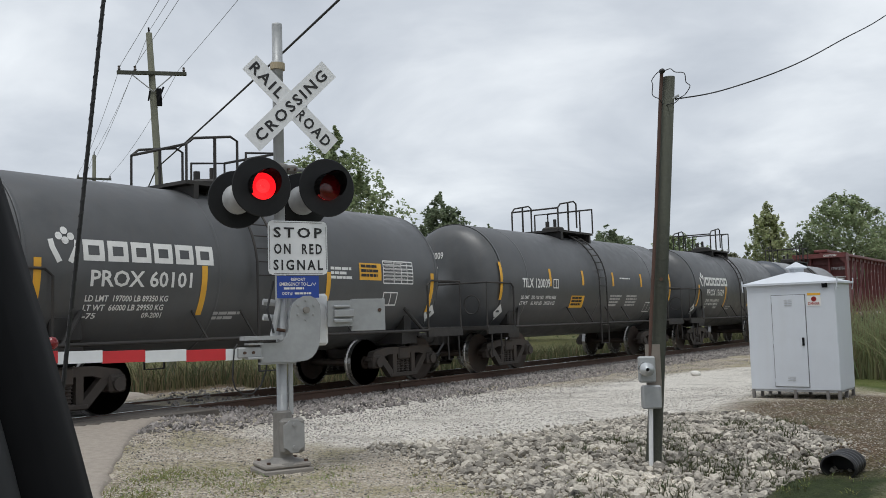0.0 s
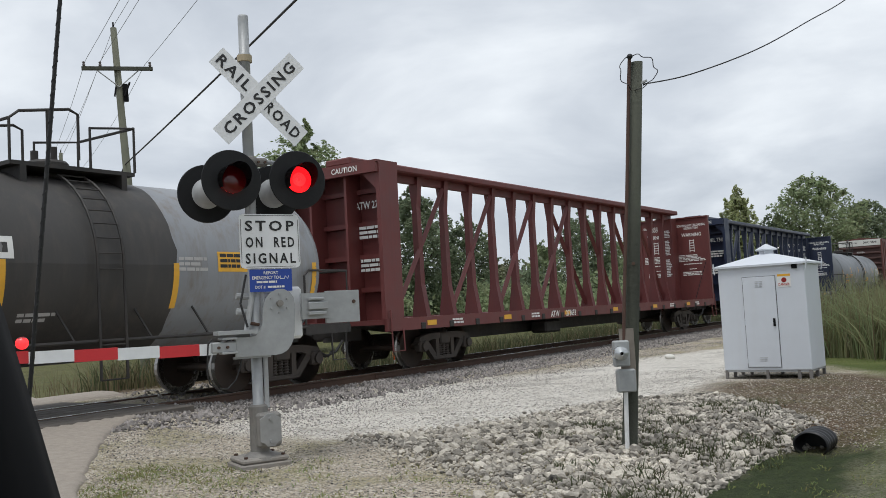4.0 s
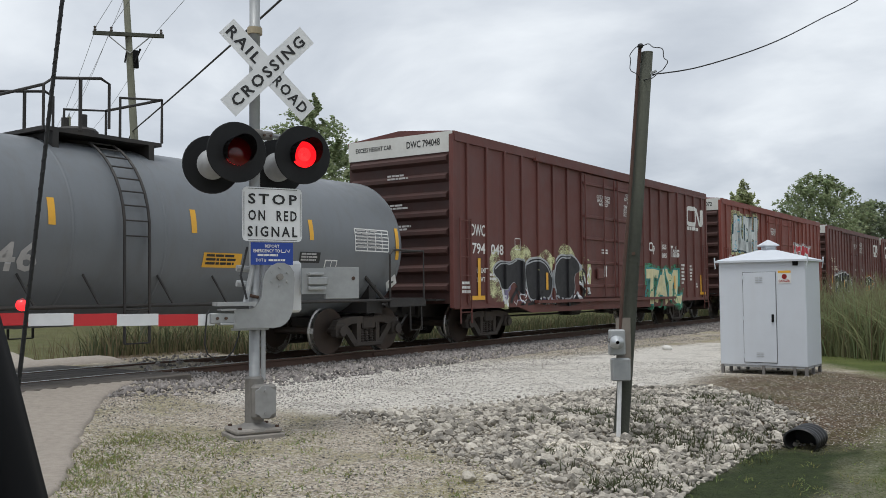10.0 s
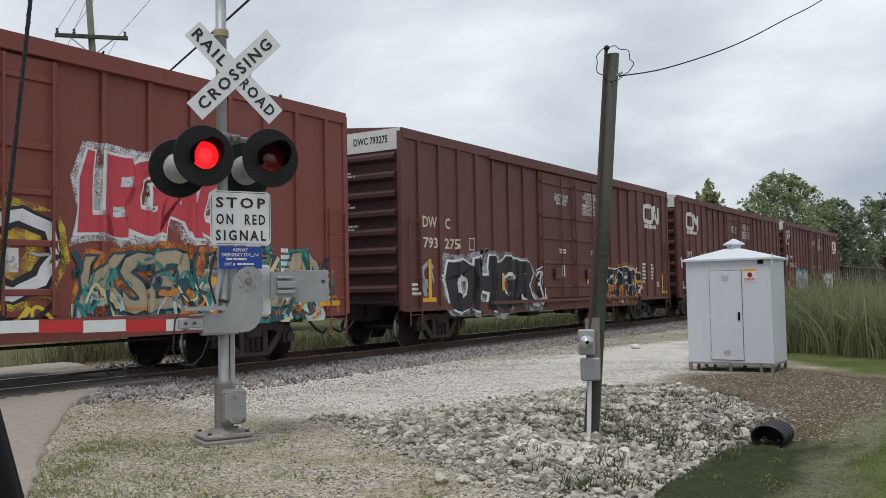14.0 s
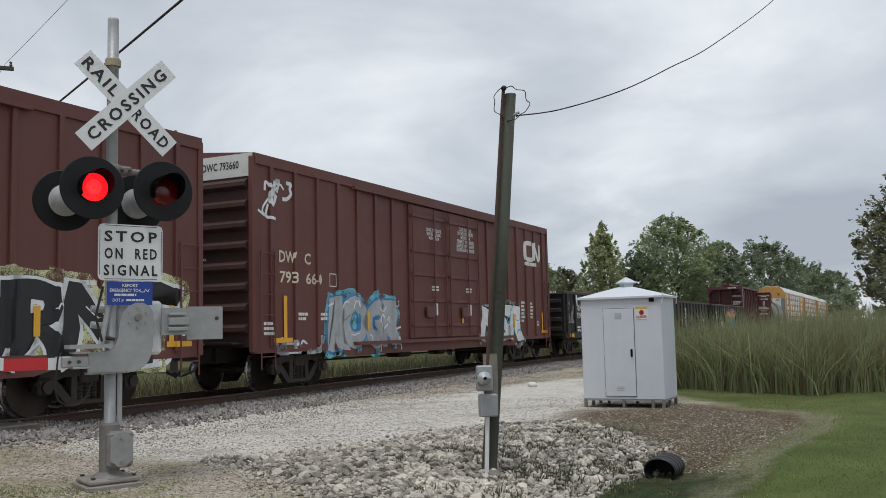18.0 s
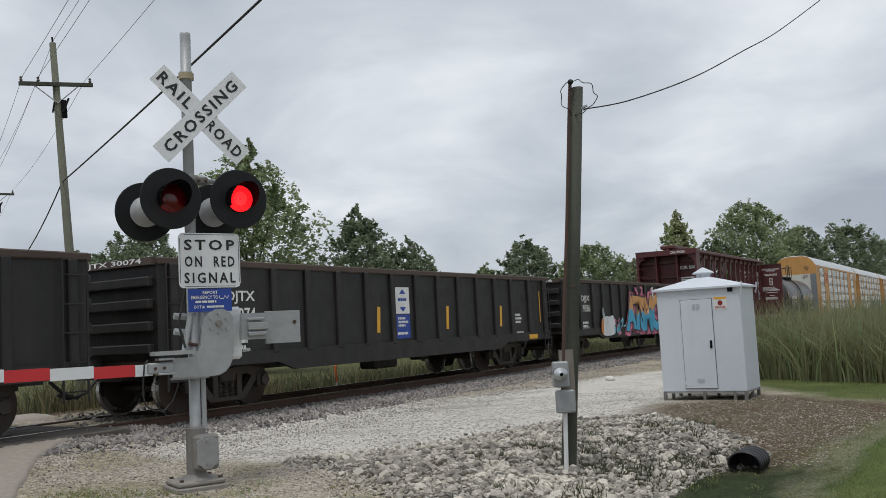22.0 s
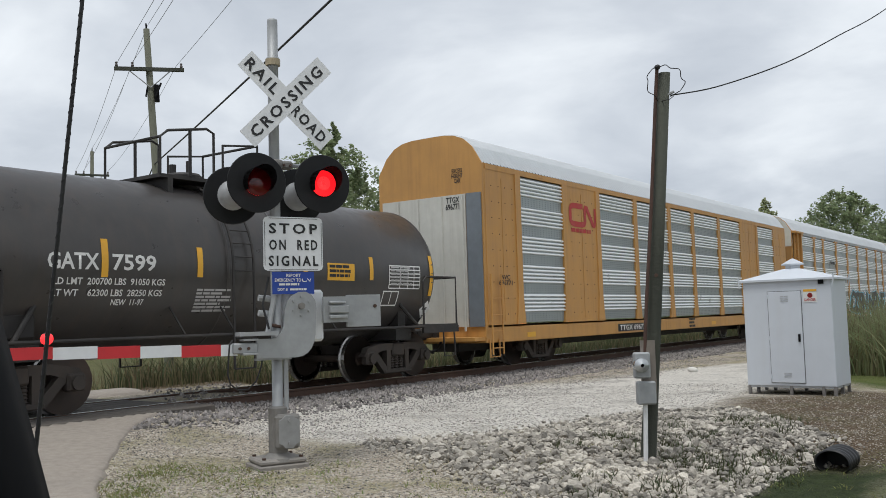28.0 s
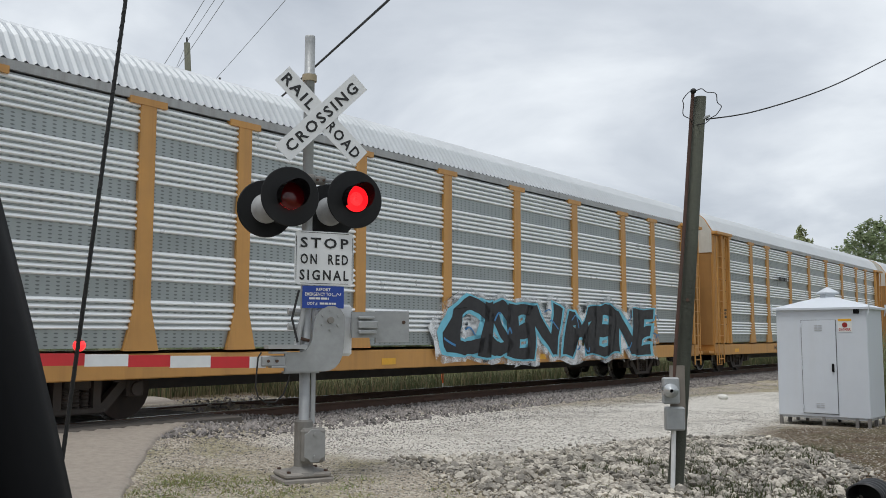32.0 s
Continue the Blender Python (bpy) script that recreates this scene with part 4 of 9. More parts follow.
    part("linkage", rod(bmesh.new(), (-0.22, -0.06, 1.42), (-0.14, -0.05, 1.80), 0.03, seg=8), GREY_PAINT, sig, "grey linkage rod beside the mast")
    part("linkage", rod(bmesh.new(), (-0.22, -0.06, 1.50), (-0.08, -0.05, 1.47), 0.018, seg=8), RAIL_RUST, sig, "rusty buffer bolt")
    part("shelf_plate", bx(-0.56, -0.15, -0.2, -0.02, 1.385, 1.425), GALV_STEEL, sig)
    # counterweights
    bm = bmesh.new()
    box(bm, 0.38, 0.74, -0.12, -0.09, 1.50, 1.78)
    box(bm, 0.38, 0.72, 0.02, 0.05, 1.52, 1.76)
    part("counterweight_arm", bm, GALV_STEEL, sig)
    for a, b, c, d in ((0.44, 0.64, 1.54, 1.58), (0.44, 0.66, 1.60, 1.68), (0.44, 0.62, 1.70, 1.73)):
        part("counterweight_bar", bx(a, b, -0.18, -0.12, c, d, bev=0.008), GALV_STEEL, sig)
    part("counterweight_plate", bx(0.66, 1.06, -0.11, -0.07, 1.445, 1.795, bev=0.004), GALV_STEEL, sig, "dull galvanised counterweight plate")
    part("counterweight_bolt", rod(bmesh.new(), (0.99, -0.125, 1.67), (0.99, -0.105, 1.67), 0.02), RAIL_RUST, sig)
    # gate arm with red and white bands
    arm = part("gate_arm", bx(-0.62, -0.36, -0.16, -0.08, 1.205, 1.315, bev=0.012), GALV_STEEL, sig, "gate arm adapter of galvanised steel")
    edges = [-0.567, -0.737]
    while edges[-1] > -5.6:
        edges.append(edges[-1] - 0.393)
    for i, (b, a) in enumerate(zip(edges, edges[1:])):
        lift = -0.027 * (b + 0.74)
        part("arm_band", bx(a, b, -0.135, -0.105, 1.195 + lift, 1.310 + lift), ARM_RED if i % 2 else ARM_WHITE, arm)
    for i, z in enumerate((1.19, 1.335)):
        part("adapter_flange", bx(-0.52, -0.36, -0.19, -0.05, z, z + 0.022, bev=0.004), GALV_STEEL, arm)
    for x in (-0.55, -0.46):
        part("adapter_bolt", rod(bmesh.new(), (x, -0.185, 1.26), (x, -0.155, 1.26), 0.016, seg=6), RAIL_RUST, arm)
    lamp = part("arm_lamp", lathe(bmesh.new(), [(-0.045, 0.03), (-0.02, 0.05), (0.02, 0.05), (0.05, 0.035), (0.06, 0.0)], 16, "z"), mat("red_lens_plastic", (0.16, 0.008, 0.01), 0.3), arm, "small red arm lamp", smooth=True)
    lamp.location = (-2.36, -0.12, 1.425)
    bm = bmesh.new()
    bmesh.ops.create_uvsphere(bm, u_segments=16, v_segments=10, radius=0.058)
    for f in bm.faces:
        f.material_index = 0 if f.calc_center_median().y < 0.0 else 1
    ae = part("lamp_element", bm, (LAMP_CORE, mat("lamp_off", (0.16, 0.008, 0.01), 0.3)), lamp, smooth=True)
    part("wire", pipe(bmesh.new(), [(-0.62, -0.15, 1.35), (-0.655, -0.16, 1.30), (-0.665, -0.15, 1.15), (-0.67, -0.14, 1.0), (-0.64, -0.13, 0.90), (-0.56, -0.12, 0.84), (-0.45, -0.11, 0.84), (-0.36, -0.09, 0.92), (-0.30, -0.07, 1.06), (-0.27, -0.05, 1.2)], 0.008), WIRE, sig)
    part("wire", pipe(bmesh.new(), [(-0.2, -0.05, 2.0), (-0.28, -0.08, 1.7), (-0.22, -0.1, 1.45)], 0.012), WIRE, sig)
    for z in (1.78, 1.62):
        part("cable_gland", rod(bmesh.new(), (-0.3, 0.0, z), (-0.1, 0.0, z - 0.02), 0.035), GREY_PAINT, sig)
    return la, ra, lb, rb, ae


LAMPS = build_signal()


# ---- wooden service pole with meter ----
def build_service_pole():
    p = root("service_pole", "weathered leaning wooden utility pole with electric meter", "utility pole", m=pose(2.22, 9.70, 0.0))
    bm = lathe(bmesh.new(), [(-0.3, 0.09), (0, 0.083), (2, 0.076), (4.07, 0.067), (4.07, 0.0)], 14, "z")
    for v in bm.verts:
        v.co.x += 0.0815 * v.co.z
        v.co.y -= 0.02 * v.co.z
    part("pole", bm, POLE_WOOD, p, smooth=True)
    part("backboard", bx(-0.06, 0.09, -0.13, -0.09, 0.62, 1.22), mat("grey_board", (0.2, 0.175, 0.15), 0.9, vary=0.3), p)
    mb = part("meter_socket", bx(-0.15, 0.02, -0.2, -0.11, 0.83, 1.10, bev=0.015), GALV_STEEL, p, "grey metal meter socket")
    part("meter", lathe(bmesh.new(), [(-0.32, 0.02), (-0.31, 0.07), (-0.2, 0.075)], 18, "y", (-0.09, 0, 0.97)), CHROME, mb, "round glass electric meter", smooth=True)
    part("breaker_box", bx(-0.13, 0.07, -0.2, -0.11, 0.56, 0.80, bev=0.015), GALV_STEEL, p, "grey breaker box under the meter")
    part("conduit", rod(bmesh.new(), (-0.06, -0.13, -0.05), (-0.035, -0.13, 0.56), 0.024), mat("white_conduit", (0.72, 0.72, 0.72), 0.5), p, "white plastic conduit")
    part("conduit", pipe(bmesh.new(), [(-0.02, -0.12, 1.1), (0.02, -0.13, 1.6), (0.115, -0.13, 2.6), (0.225, -0.13, 3.9), (0.245, -0.13, 4.10)], 0.019, 8), mat("rusty_conduit", (0.075, 0.04, 0.03), 0.8, vary=0.4, scale=9), p, "rusty service conduit up the pole")
    bm = bmesh.new()
    bmesh.ops.create_uvsphere(bm, u_segments=12, v_segments=8, radius=0.036, matrix=Matrix.Translation((0.245, -0.15, 4.12)) @ Matrix.Diagonal((0.9, 1.2, 0.8, 1)))
    part("weatherhead", bm, WIRE, p)
    part("wire_clamp", rod(bmesh.new(), (0.33, -0.12, 3.82), (0.42, -0.12, 3.86), 0.014, seg=6), GALV_STEEL, p)
    # loose loops from the weatherhead to the drop
    out = [(0.245, 4.12), (0.32, 4.135), (0.42, 4.12), (0.49, 4.06), (0.525, 3.97), (0.52, 3.90), (0.46, 3.84), (0.38, 3.81)]
    back = [(0.24, 4.12), (0.17, 4.09), (0.125, 4.0), (0.13, 3.9), (0.18, 3.81), (0.25, 3.76), (0.33, 3.75), (0.40, 3.80)]
    for k, line in enumerate((out, back)):
        part("drip_loop", pipe(bmesh.new(), [(x, -0.15 + 0.05 * math.sin(i * 0.9 + k), z) for i, (x, z) in enumerate(curl(line))], 0.0048), WIRE, p)
    part("bracket_nail", rod(bmesh.new(), (0.14, -0.12, 1.9), (0.14, -0.09, 1.9), 0.02, seg=6), RAIL_RUST, p)


build_service_pole()


# ---- signal equipment shed ----
def build_shed():
    ang = -38.5
    s = root("equipment_shed", "white metal railway equipment shed on short legs", "equipment shed", m=pose(5.60, 16.44, 0.0, 0, 0, ang))
    W, D, z0, z1 = 1.52, 0.92, 0.15, 2.02
    part("body", bx(0, W, 0, D, z0, z1, bev=0.012), SHED_WHITE, s)
    bm = bmesh.new()
    o = 0.055
    base = [bm.verts.new(v) for v in ((-o, -o, z1), (W + o, -o, z1), (W + o, D + o, z1), (-o, D + o, z1))]
    low = [bm.verts.new((v.co.x, v.co.y, z1 - 0.035)) for v in base]
    top = [bm.verts.new((W / 2 + a, D / 2 + b, z1 + 0.19)) for a, b in ((-0.13, -0.13), (0.13, -0.13), (0.13, 0.13), (-0.13, 0.13))]
    bm.faces.new(top)
    bm.faces.new(low[::-1])
    for i in range(4):
        j = (i + 1) % 4
        bm.faces.new((base[i], base[j], top[j], top[i]))
        bm.faces.new((low[i], low[j], base[j], base[i]))
    part("roof", bm, SHED_WHITE, s, "low white hipped metal roof")
    bm = lathe(bmesh.new(), [(z1 + 0.17, 0.13), (z1 + 0.25, 0.13), (z1 + 0.26, 0.2), (z1 + 0.28, 0.2), (z1 + 0.37, 0.03), (z1 + 0.38, 0.0)], 4, "z", (W / 2, D / 2, 0))
    part("roof_vent", bm, SHED_WHITE, s, "capped roof vent")
    d = part("door", bx(0.44, 1.01, -0.02, 0.0, 0.21, 1.80, bev=0.004), SHED_WHITE, s, "white metal door with louvres")
    bm = bmesh.new()
    for a, b, c, e in ((0.43, 0.439, 0.2, 1.81), (1.011, 1.02, 0.2, 1.81), (0.43, 1.02, 1.802, 1.81), (0.43, 1.02, 0.2, 0.206)):
        box(bm, a, b, -0.006, 0.0, c, e)
    part("door_gap", bm, mat("dark_gap", (0.12, 0.12, 0.125), 0.8), s)
    for z in (0.31, 0.34, 0.37, 1.62, 1.65, 1.68, 1.71):
        part("louvre", bx(0.66, 0.72, -0.026, -0.02, z, z + 0.012), mat("louvre_shadow", (0.42, 0.43, 0.44), 0.6), d)
        part("louvre", bx(0.73, 0.79, -0.026, -0.02, z, z + 0.012), mat("louvre_shadow", (0.42, 0.43, 0.44), 0.6), d)
    part("door_handle", box(bx(0.935, 0.975, -0.035, -0.02, 0.92, 1.06, bev=0.005), 0.945, 0.963, -0.06, -0.035, 0.95, 0.98), PLASTIC, d, "dark latch handle")
    for z in (0.28, 0.95, 1.68):
        part("hinge", rod(bmesh.new(), (0.44, -0.025, z), (0.44, -0.025, z + 0.07), 0.012), SHED_WHITE, d)
    for a, b in ((0.03, 0.03), (W / 2, 0.03), (W - 0.03, 0.03), (0.03, D - 0.03), (W / 2, D - 0.03), (W - 0.03, D - 0.03), (W - 0.22, 0.03), (0.2, D - 0.03), (0.03, D / 2), (W - 0.03, D / 2)):
        part("leg", bx(a - 0.025, a + 0.025, b - 0.025, b + 0.025, -0.08, z0), mat("shed_leg", (0.16, 0.15, 0.14), 0.7, vary=0.3), s)
    part("floor_frame", bx(0.01, W - 0.01, 0.01, D - 0.01, z0 - 0.03, z0), GALV_STEEL, s)
    pl = part("warning_plate", bx(1.05, 1.28, -0.006, 0.0, 1.60, 1.83), mat("plate_white", (0.7, 0.7, 0.68), 0.5), s, "white warning plate with red marking")
    part("heading", rect(1.055, 1.275, -0.009, 1.785, 1.825), YELLOW_MARK, pl)
    part("lettering", shift(letters("DANGER", 0.19, 0.045), 1.165, -0.009, 1.645), CN_RED, pl)
    part("pictogram", lathe(bmesh.new(), [(-0.009, 0.0), (-0.009, 0.045)], 12, "y", (1.165, 0, 1.72)), CN_RED, pl)
    part("vent_box", bx(1.31, 1.40, -0.02, 0, 1.91, 2.01), PLASTIC, s, "small dark vent")
    for x in (-o, W + o):
        for y in (-o, D + o):
            bm = bmesh.new()
            rod(bm, (x, y, z1 - 0.02), (x, y, z1 + 0.06), 0.012, seg=6)
            rod(bm, (x, y, z1 - 0.02), (x * 0.98 + 0.01, y, z1 - 0.14), 0.01, seg=6)
            part("lifting_lug", bm, SHED_WHITE, s)


build_shed()


def build_culvert():
    c = root("culvert_pipe", "black corrugated plastic culvert pipe end in the ditch", "culvert", m=pose(4.02, 9.36, -0.06, 4, 0, -42))
    prof = [(-0.03, 0.148), (-0.025, 0.165), (-0.01, 0.165)]
    for i in range(4):
        a = 0.0 + i * 0.06
        prof += [(a, 0.152), (a + 0.015, 0.163), (a + 0.04, 0.163), (a + 0.055, 0.152)]
    bm = lathe(bmesh.new(), prof, 28, "y")
    bmesh.ops.delete(bm, geom=[f for f in bm.faces if len(f.verts) > 4], context="FACES_ONLY")
    squash = Matrix.Diagonal((1.10, 1.25, 0.82, 1))
    bmesh.ops.transform(bm, matrix=squash, verts=bm.verts)
    part("pipe", bm, PIPE_BLACK, c, smooth=True)
    bm = lathe(bmesh.new(), [(-0.03, 0.148), (0.22, 0.142)], 28, "y")
    bmesh.ops.delete(bm, geom=[f for f in bm.faces if len(f.verts) > 4], context="FACES_ONLY")
    bmesh.ops.transform(bm, matrix=squash, verts=bm.verts)
    part("liner", bm, PIPE_BLACK, c, smooth=True)
    # black disc added behind the mouth so no light shows through the short pipe
    bm = lathe(bmesh.new(), [(0.21, 0.146), (0.22, 0.146)], 20, "y")
    bmesh.ops.transform(bm, matrix=squash, verts=bm.verts)
    part("end_plug", bm, PIPE_BLACK, c)
    part("silt", bx(-0.1, 0.1, 0.06, 0.2, -0.135, -0.10), mat("silt", (0.05, 0.045, 0.035), 0.9), c)


build_culvert()


# ---- overhead line ----
def utility_pole(name, x, y, h, arm_z, arm, lean=0.0):
    p = root(name, "tall treated wooden power pole with cross arm and insulators", "power pole", "power poles", m=pose(x, y, -0.1, 0, lean, 24))
    part("pole", lathe(bmesh.new(), [(-0.4, 0.17), (0, 0.17), (h, 0.105), (h, 0.0)], 14, "z"), POLE_GREEN, p, smooth=True)
    part("cross_arm", bx(-arm / 2, arm / 2, -0.17, -0.05, arm_z - 0.06, arm_z + 0.06), POLE_WOOD, p)
    for s in (-1, 1):
        part("brace", rod(bmesh.new(), (s * arm * 0.3, -0.12, arm_z - 0.05), (0, -0.13, arm_z - 0.65), 0.02), GREY_PAINT, p)
    for a in (-arm / 2 + 0.08, -arm * 0.24, arm / 2 - 0.08):
        bm = lathe(bmesh.new(), [(arm_z + 0.06, 0.03), (arm_z + 0.12, 0.055), (arm_z + 0.16, 0.035), (arm_z + 0.22, 0.05), (arm_z + 0.25, 0.0)], 10, "z", (a, -0.11, 0))
        part("insulator", bm, mat("insulator_glaze", (0.1, 0.085, 0.08), 0.3), p)
    part("pole_pin", rod(bmesh.new(), (0, 0, h), (0, 0, h + 0.2), 0.03), PLASTIC, p)
    if arm > 1.9:
        part("switch_bracket", bx(0.10, 0.26, -0.2, -0.05, arm_z - 1.15, arm_z - 0.55), PLASTIC, p, "dark fused cut-out")
        part("switch_bracket", rod(bmesh.new(), (0.34, -0.2, arm_z - 0.5), (0.12, -0.25, arm_z - 1.0), 0.035), PLASTIC, p)
        part("switch_bracket", rod(bmesh.new(), (-0.12, -0.2, arm_z - 0.65), (-0.2, -0.25, arm_z - 1.0), 0.03), PLASTIC, p)
    return p


utility_pole("power_pole", -9.10, 31.5, 11.95, 10.5, 2.32, -3.5)
utility_pole("power_pole", -21.0, 56.2, 12.5, 11.0, 2.0)
utility_pole("power_pole", -34.0, 84.0, 11.5, 10.2, 1.9)


def cable(name, pts, sag, r, material, label):
    line = []
    for a, b in zip(pts, pts[1:]):
        a, b = Vector(a), Vector(b)
        k = 14 if sag else 2
        dip = sag.pop(0) if isinstance(sag, list) and sag else sag
        line += [a.lerp(b, i / k) - Vector((0, 0, (dip or 0) * 4 * (i / k) * (1 - i / k))) for i in range(0 if not line else 1, k + 1)]
    bm = pipe(bmesh.new(), line, r, 5)
    tagged(part(name, bm, material), label, "wire")


P1, P2, P3 = Vector((-9.82, 31.5, 0)), Vector((-21, 56.2, 0)), Vector((-34, 84, 0))
ahead = Vector((0.45, -0.893, 0))
P0 = P1 + ahead * 42
side = Vector((-ahead.y, ahead.x, 0))
for off, h1, h2 in ((0.98, 10.7, 11.2), (-0.5, 10.7, 11.2), (-0.98, 10.7, 11.2), (0.0, 12.05, 12.6)):
    cable("power_line", [P0 + side * off + Vector((0, 0, h1 + 0.2)), P1 + side * off + Vector((0, 0, h1)), P2 + side * off * 0.95 + Vector((0, 0, h2)), P3 + side * off * 0.9 + Vector((0, 0, h2 - 0.8))], 0.35, 0.008, WIRE_GREY, "thin grey overhead power line")
cable("telephone_cable", [P0 + Vector((0, 0, 7.5)), P1 + Vector((0.25, -0.15, 7.07)), P2 + Vector((0, 0, 6.0)), P3 + Vector((0, 0, 5.8))], [0.2, 0.9, 0.9], 0.024, WIRE, "thick black overhead telephone cable")
drop = [(2.60, 9.58, 3.82), (3.2, 9.85, 3.97), (4.1, 10.2, 4.31), (5.2, 11.2, 4.92), (6.46, 12.4, 5.66), (9, 14.8, 7.4), (12, 17.6, 9.8)]
cable("service_drop", [along(drop, i / 60) for i in range(61)], 0.0, 0.0075, WIRE, "sagging black service drop wire")


# ---- the car that the view is from ----
MIRROR = (0.024, 0.745, 1.257)


def build_car():
    c_root = root("car", "dark parked car seen along its windscreen pillar", "car", m=pose(0, 0, 0, 0, 0, 0))
    # windscreen pillar: rounded trim with a body strip outside it
    lo, hi = Vector((-0.230, 0.70, 1.20)), Vector((-0.347, 0.70, 1.65))
    for name, inset, wide, deep, mm, lab in (("windscreen_pillar", 0.0, 0.17, 0.05, PLASTIC, "black windscreen pillar trim"), ("pillar_strip", 0.02, 0.26, 0.03, RUBBER, "black rubber seal strip on the pillar")):
        bm = bmesh.new()
        rings = []
        for i in range(13):
            k = -0.65 + i * 0.2
            c = lo.lerp(hi, k) - Vector((0.022 * (k - 0.4) ** 2, 0, 0))
            ring = []
            for j in range(14):
                a = j * math.tau / 14
                ex, ey = math.copysign(abs(math.cos(a)) ** 0.6, math.cos(a)), math.copysign(abs(math.sin(a)) ** 0.6, math.sin(a))
                ring.append(bm.verts.new(c + Vector((-inset - wide / 2 + ex * wide / 2, (-0.05 if inset else 0.0) + ey * deep, 0))))
            rings.append(ring)
        for r0, r1 in zip(rings, rings[1:]):
            for j in range(14):
                bm.faces.new((r0[j], r0[(j + 1) % 14], r1[(j + 1) % 14], r1[j]))
        bm.faces.new(rings[0][::-1])
        bm.faces.new(rings[-1])
        part(name, bm, mm, c_root, lab, smooth=True)
    # whip antenna on the wing, wound with a thin wire
    foot, tip = Vector((-0.770, 1.75, 1.0)), Vector((-0.598, 1.65, 2.3))
    ant = part("antenna", rod(bmesh.new(), foot, tip, 0.0042, 0.0036, 8), RUBBER, c_root, "thin black whip antenna")
    way = (tip - foot).normalized()
    e1 = way.cross(Vector((0, 1, 0))).normalized()
    e2 = way.cross(e1)
    turns = [foot.lerp(tip, i / 400) + (e1 * math.cos(i * 0.8) + e2 * math.sin(i * 0.8)) * 0.0038 for i in range(401)]
    part("antenna_winding", pipe(bmesh.new(), turns, 0.0010, 4), RUBBER, ant)
    # bodywork: x to the right, y forward along the vehicle
    turn = Matrix.Rotation(radians(32), 4, "Z")
    body = mat("car_paint", (0.05, 0.052, 0.056), 0.3, 0.3)
    glass = mat("car_glass", (0.02, 0.022, 0.024), 0.08)

    def panel(name, bm, material, label=""):
        bmesh.ops.transform(bm, matrix=turn, verts=bm.verts)
        return part(name, bm, material, c_root, label)

    panel("lower_body", bx(-1.65, 0.2, -3.4, 2.55, 0.42, 0.98, bev=0.10), body)
    bm = bmesh.new()
    rows = []
    for y, z, w in ((1.15, 1.08, 0.86), (1.7, 1.07, 0.85), (2.2, 1.03, 0.82), (2.5, 0.95, 0.76), (2.58, 0.8, 0.74)):
        rows.append([bm.verts.new((-0.725 + q * w, y, z - 0.07 * q * q)) for q in np.linspace(-1, 1, 9)])
    for r0, r1 in zip(rows, rows[1:]):
        for k in range(8):
            bm.faces.new((r0[k], r0[k + 1], r1[k + 1], r1[k]))
    panel("bonnet", bm, body)
    panel("door", bx(0.19, 0.235, -0.85, 1.0, 0.5, 1.04, bev=0.02), body)
    panel("rear_door", bx(0.19, 0.235, -1.9, -0.88, 0.5, 1.04, bev=0.02), body)
    panel("roof", bx(-1.42, 0.03, -2.1, 0.95, 1.90, 1.96, bev=0.03), body)
    for x in (-1.5, 0.08):
        s = 1 if x > -0.7 else -1
        panel("centre_pillar", rod(bmesh.new(), (x + s * 0.08, -0.9, 1.0), (x, -0.95, 1.93), 0.045), PLASTIC)
        panel("rear_pillar", rod(bmesh.new(), (x + s * 0.08, -2.2, 1.0), (x, -2.0, 1.93), 0.06), body)
    panel("far_windscreen_pillar", rod(bmesh.new(), (-1.58, 1.1, 1.0), (-1.48, 0.9, 1.93), 0.05), PLASTIC)
    panel("cargo_side", bx(-1.65, 0.2, -3.38, -2.25, 0.9, 1.12, bev=0.05), body)
    for z in (0.5, 0.62):
        panel("bumper_bar", bx(-1.6, 0.15, 2.54, 2.64, z, z + 0.09, bev=0.02), GALV_STEEL)
    for x in (-1.45, -0.15):
        panel("headlight", bx(x - 0.02, x + 0.17, 2.52, 2.6, 0.74, 0.88, bev=0.02), CHROME)
        panel("rear_light", bx(x - 0.02, x + 0.12, -3.43, -3.38, 0.75, 0.95, bev=0.01), ARM_RED)
    for x in (-1.58, 0.1):
        for y in (-2.6, 1.75):
            wheel = panel("wheel", lathe(bmesh.new(), [(-0.12, 0.22), (-0.12, 0.35), (-0.09, 0.37), (0.09, 0.37), (0.12, 0.35), (0.12, 0.22)], 28, "x", (x, y, 0.37)), RUBBER)
            bm = lathe(bmesh.new(), [(-0.10, 0.0), (-0.10, 0.21), (0.10, 0.21), (0.10, 0.0)], 20, "x", (x, y, 0.37))
            bmesh.ops.transform(bm, matrix=turn, verts=bm.verts)
            part("rim", bm, GALV_STEEL, wheel)
    # door mirror
    bm = bmesh.new()
    bmesh.ops.create_uvsphere(bm, u_segments=28, v_segments=14, radius=1.0, matrix=Matrix.Translation(MIRROR) @ Matrix.Diagonal((0.16, 0.07, 0.09, 1)))
    part("door_mirror", bm, body, c_root, "dark door mirror housing", smooth=True)
    part("mirror_stalk", rod(bmesh.new(), (MIRROR[0] - 0.1, MIRROR[1] - 0.02, MIRROR[2] - 0.04), (-0.30, 0.50, 1.02), 0.03), PLASTIC, c_root)


build_car()


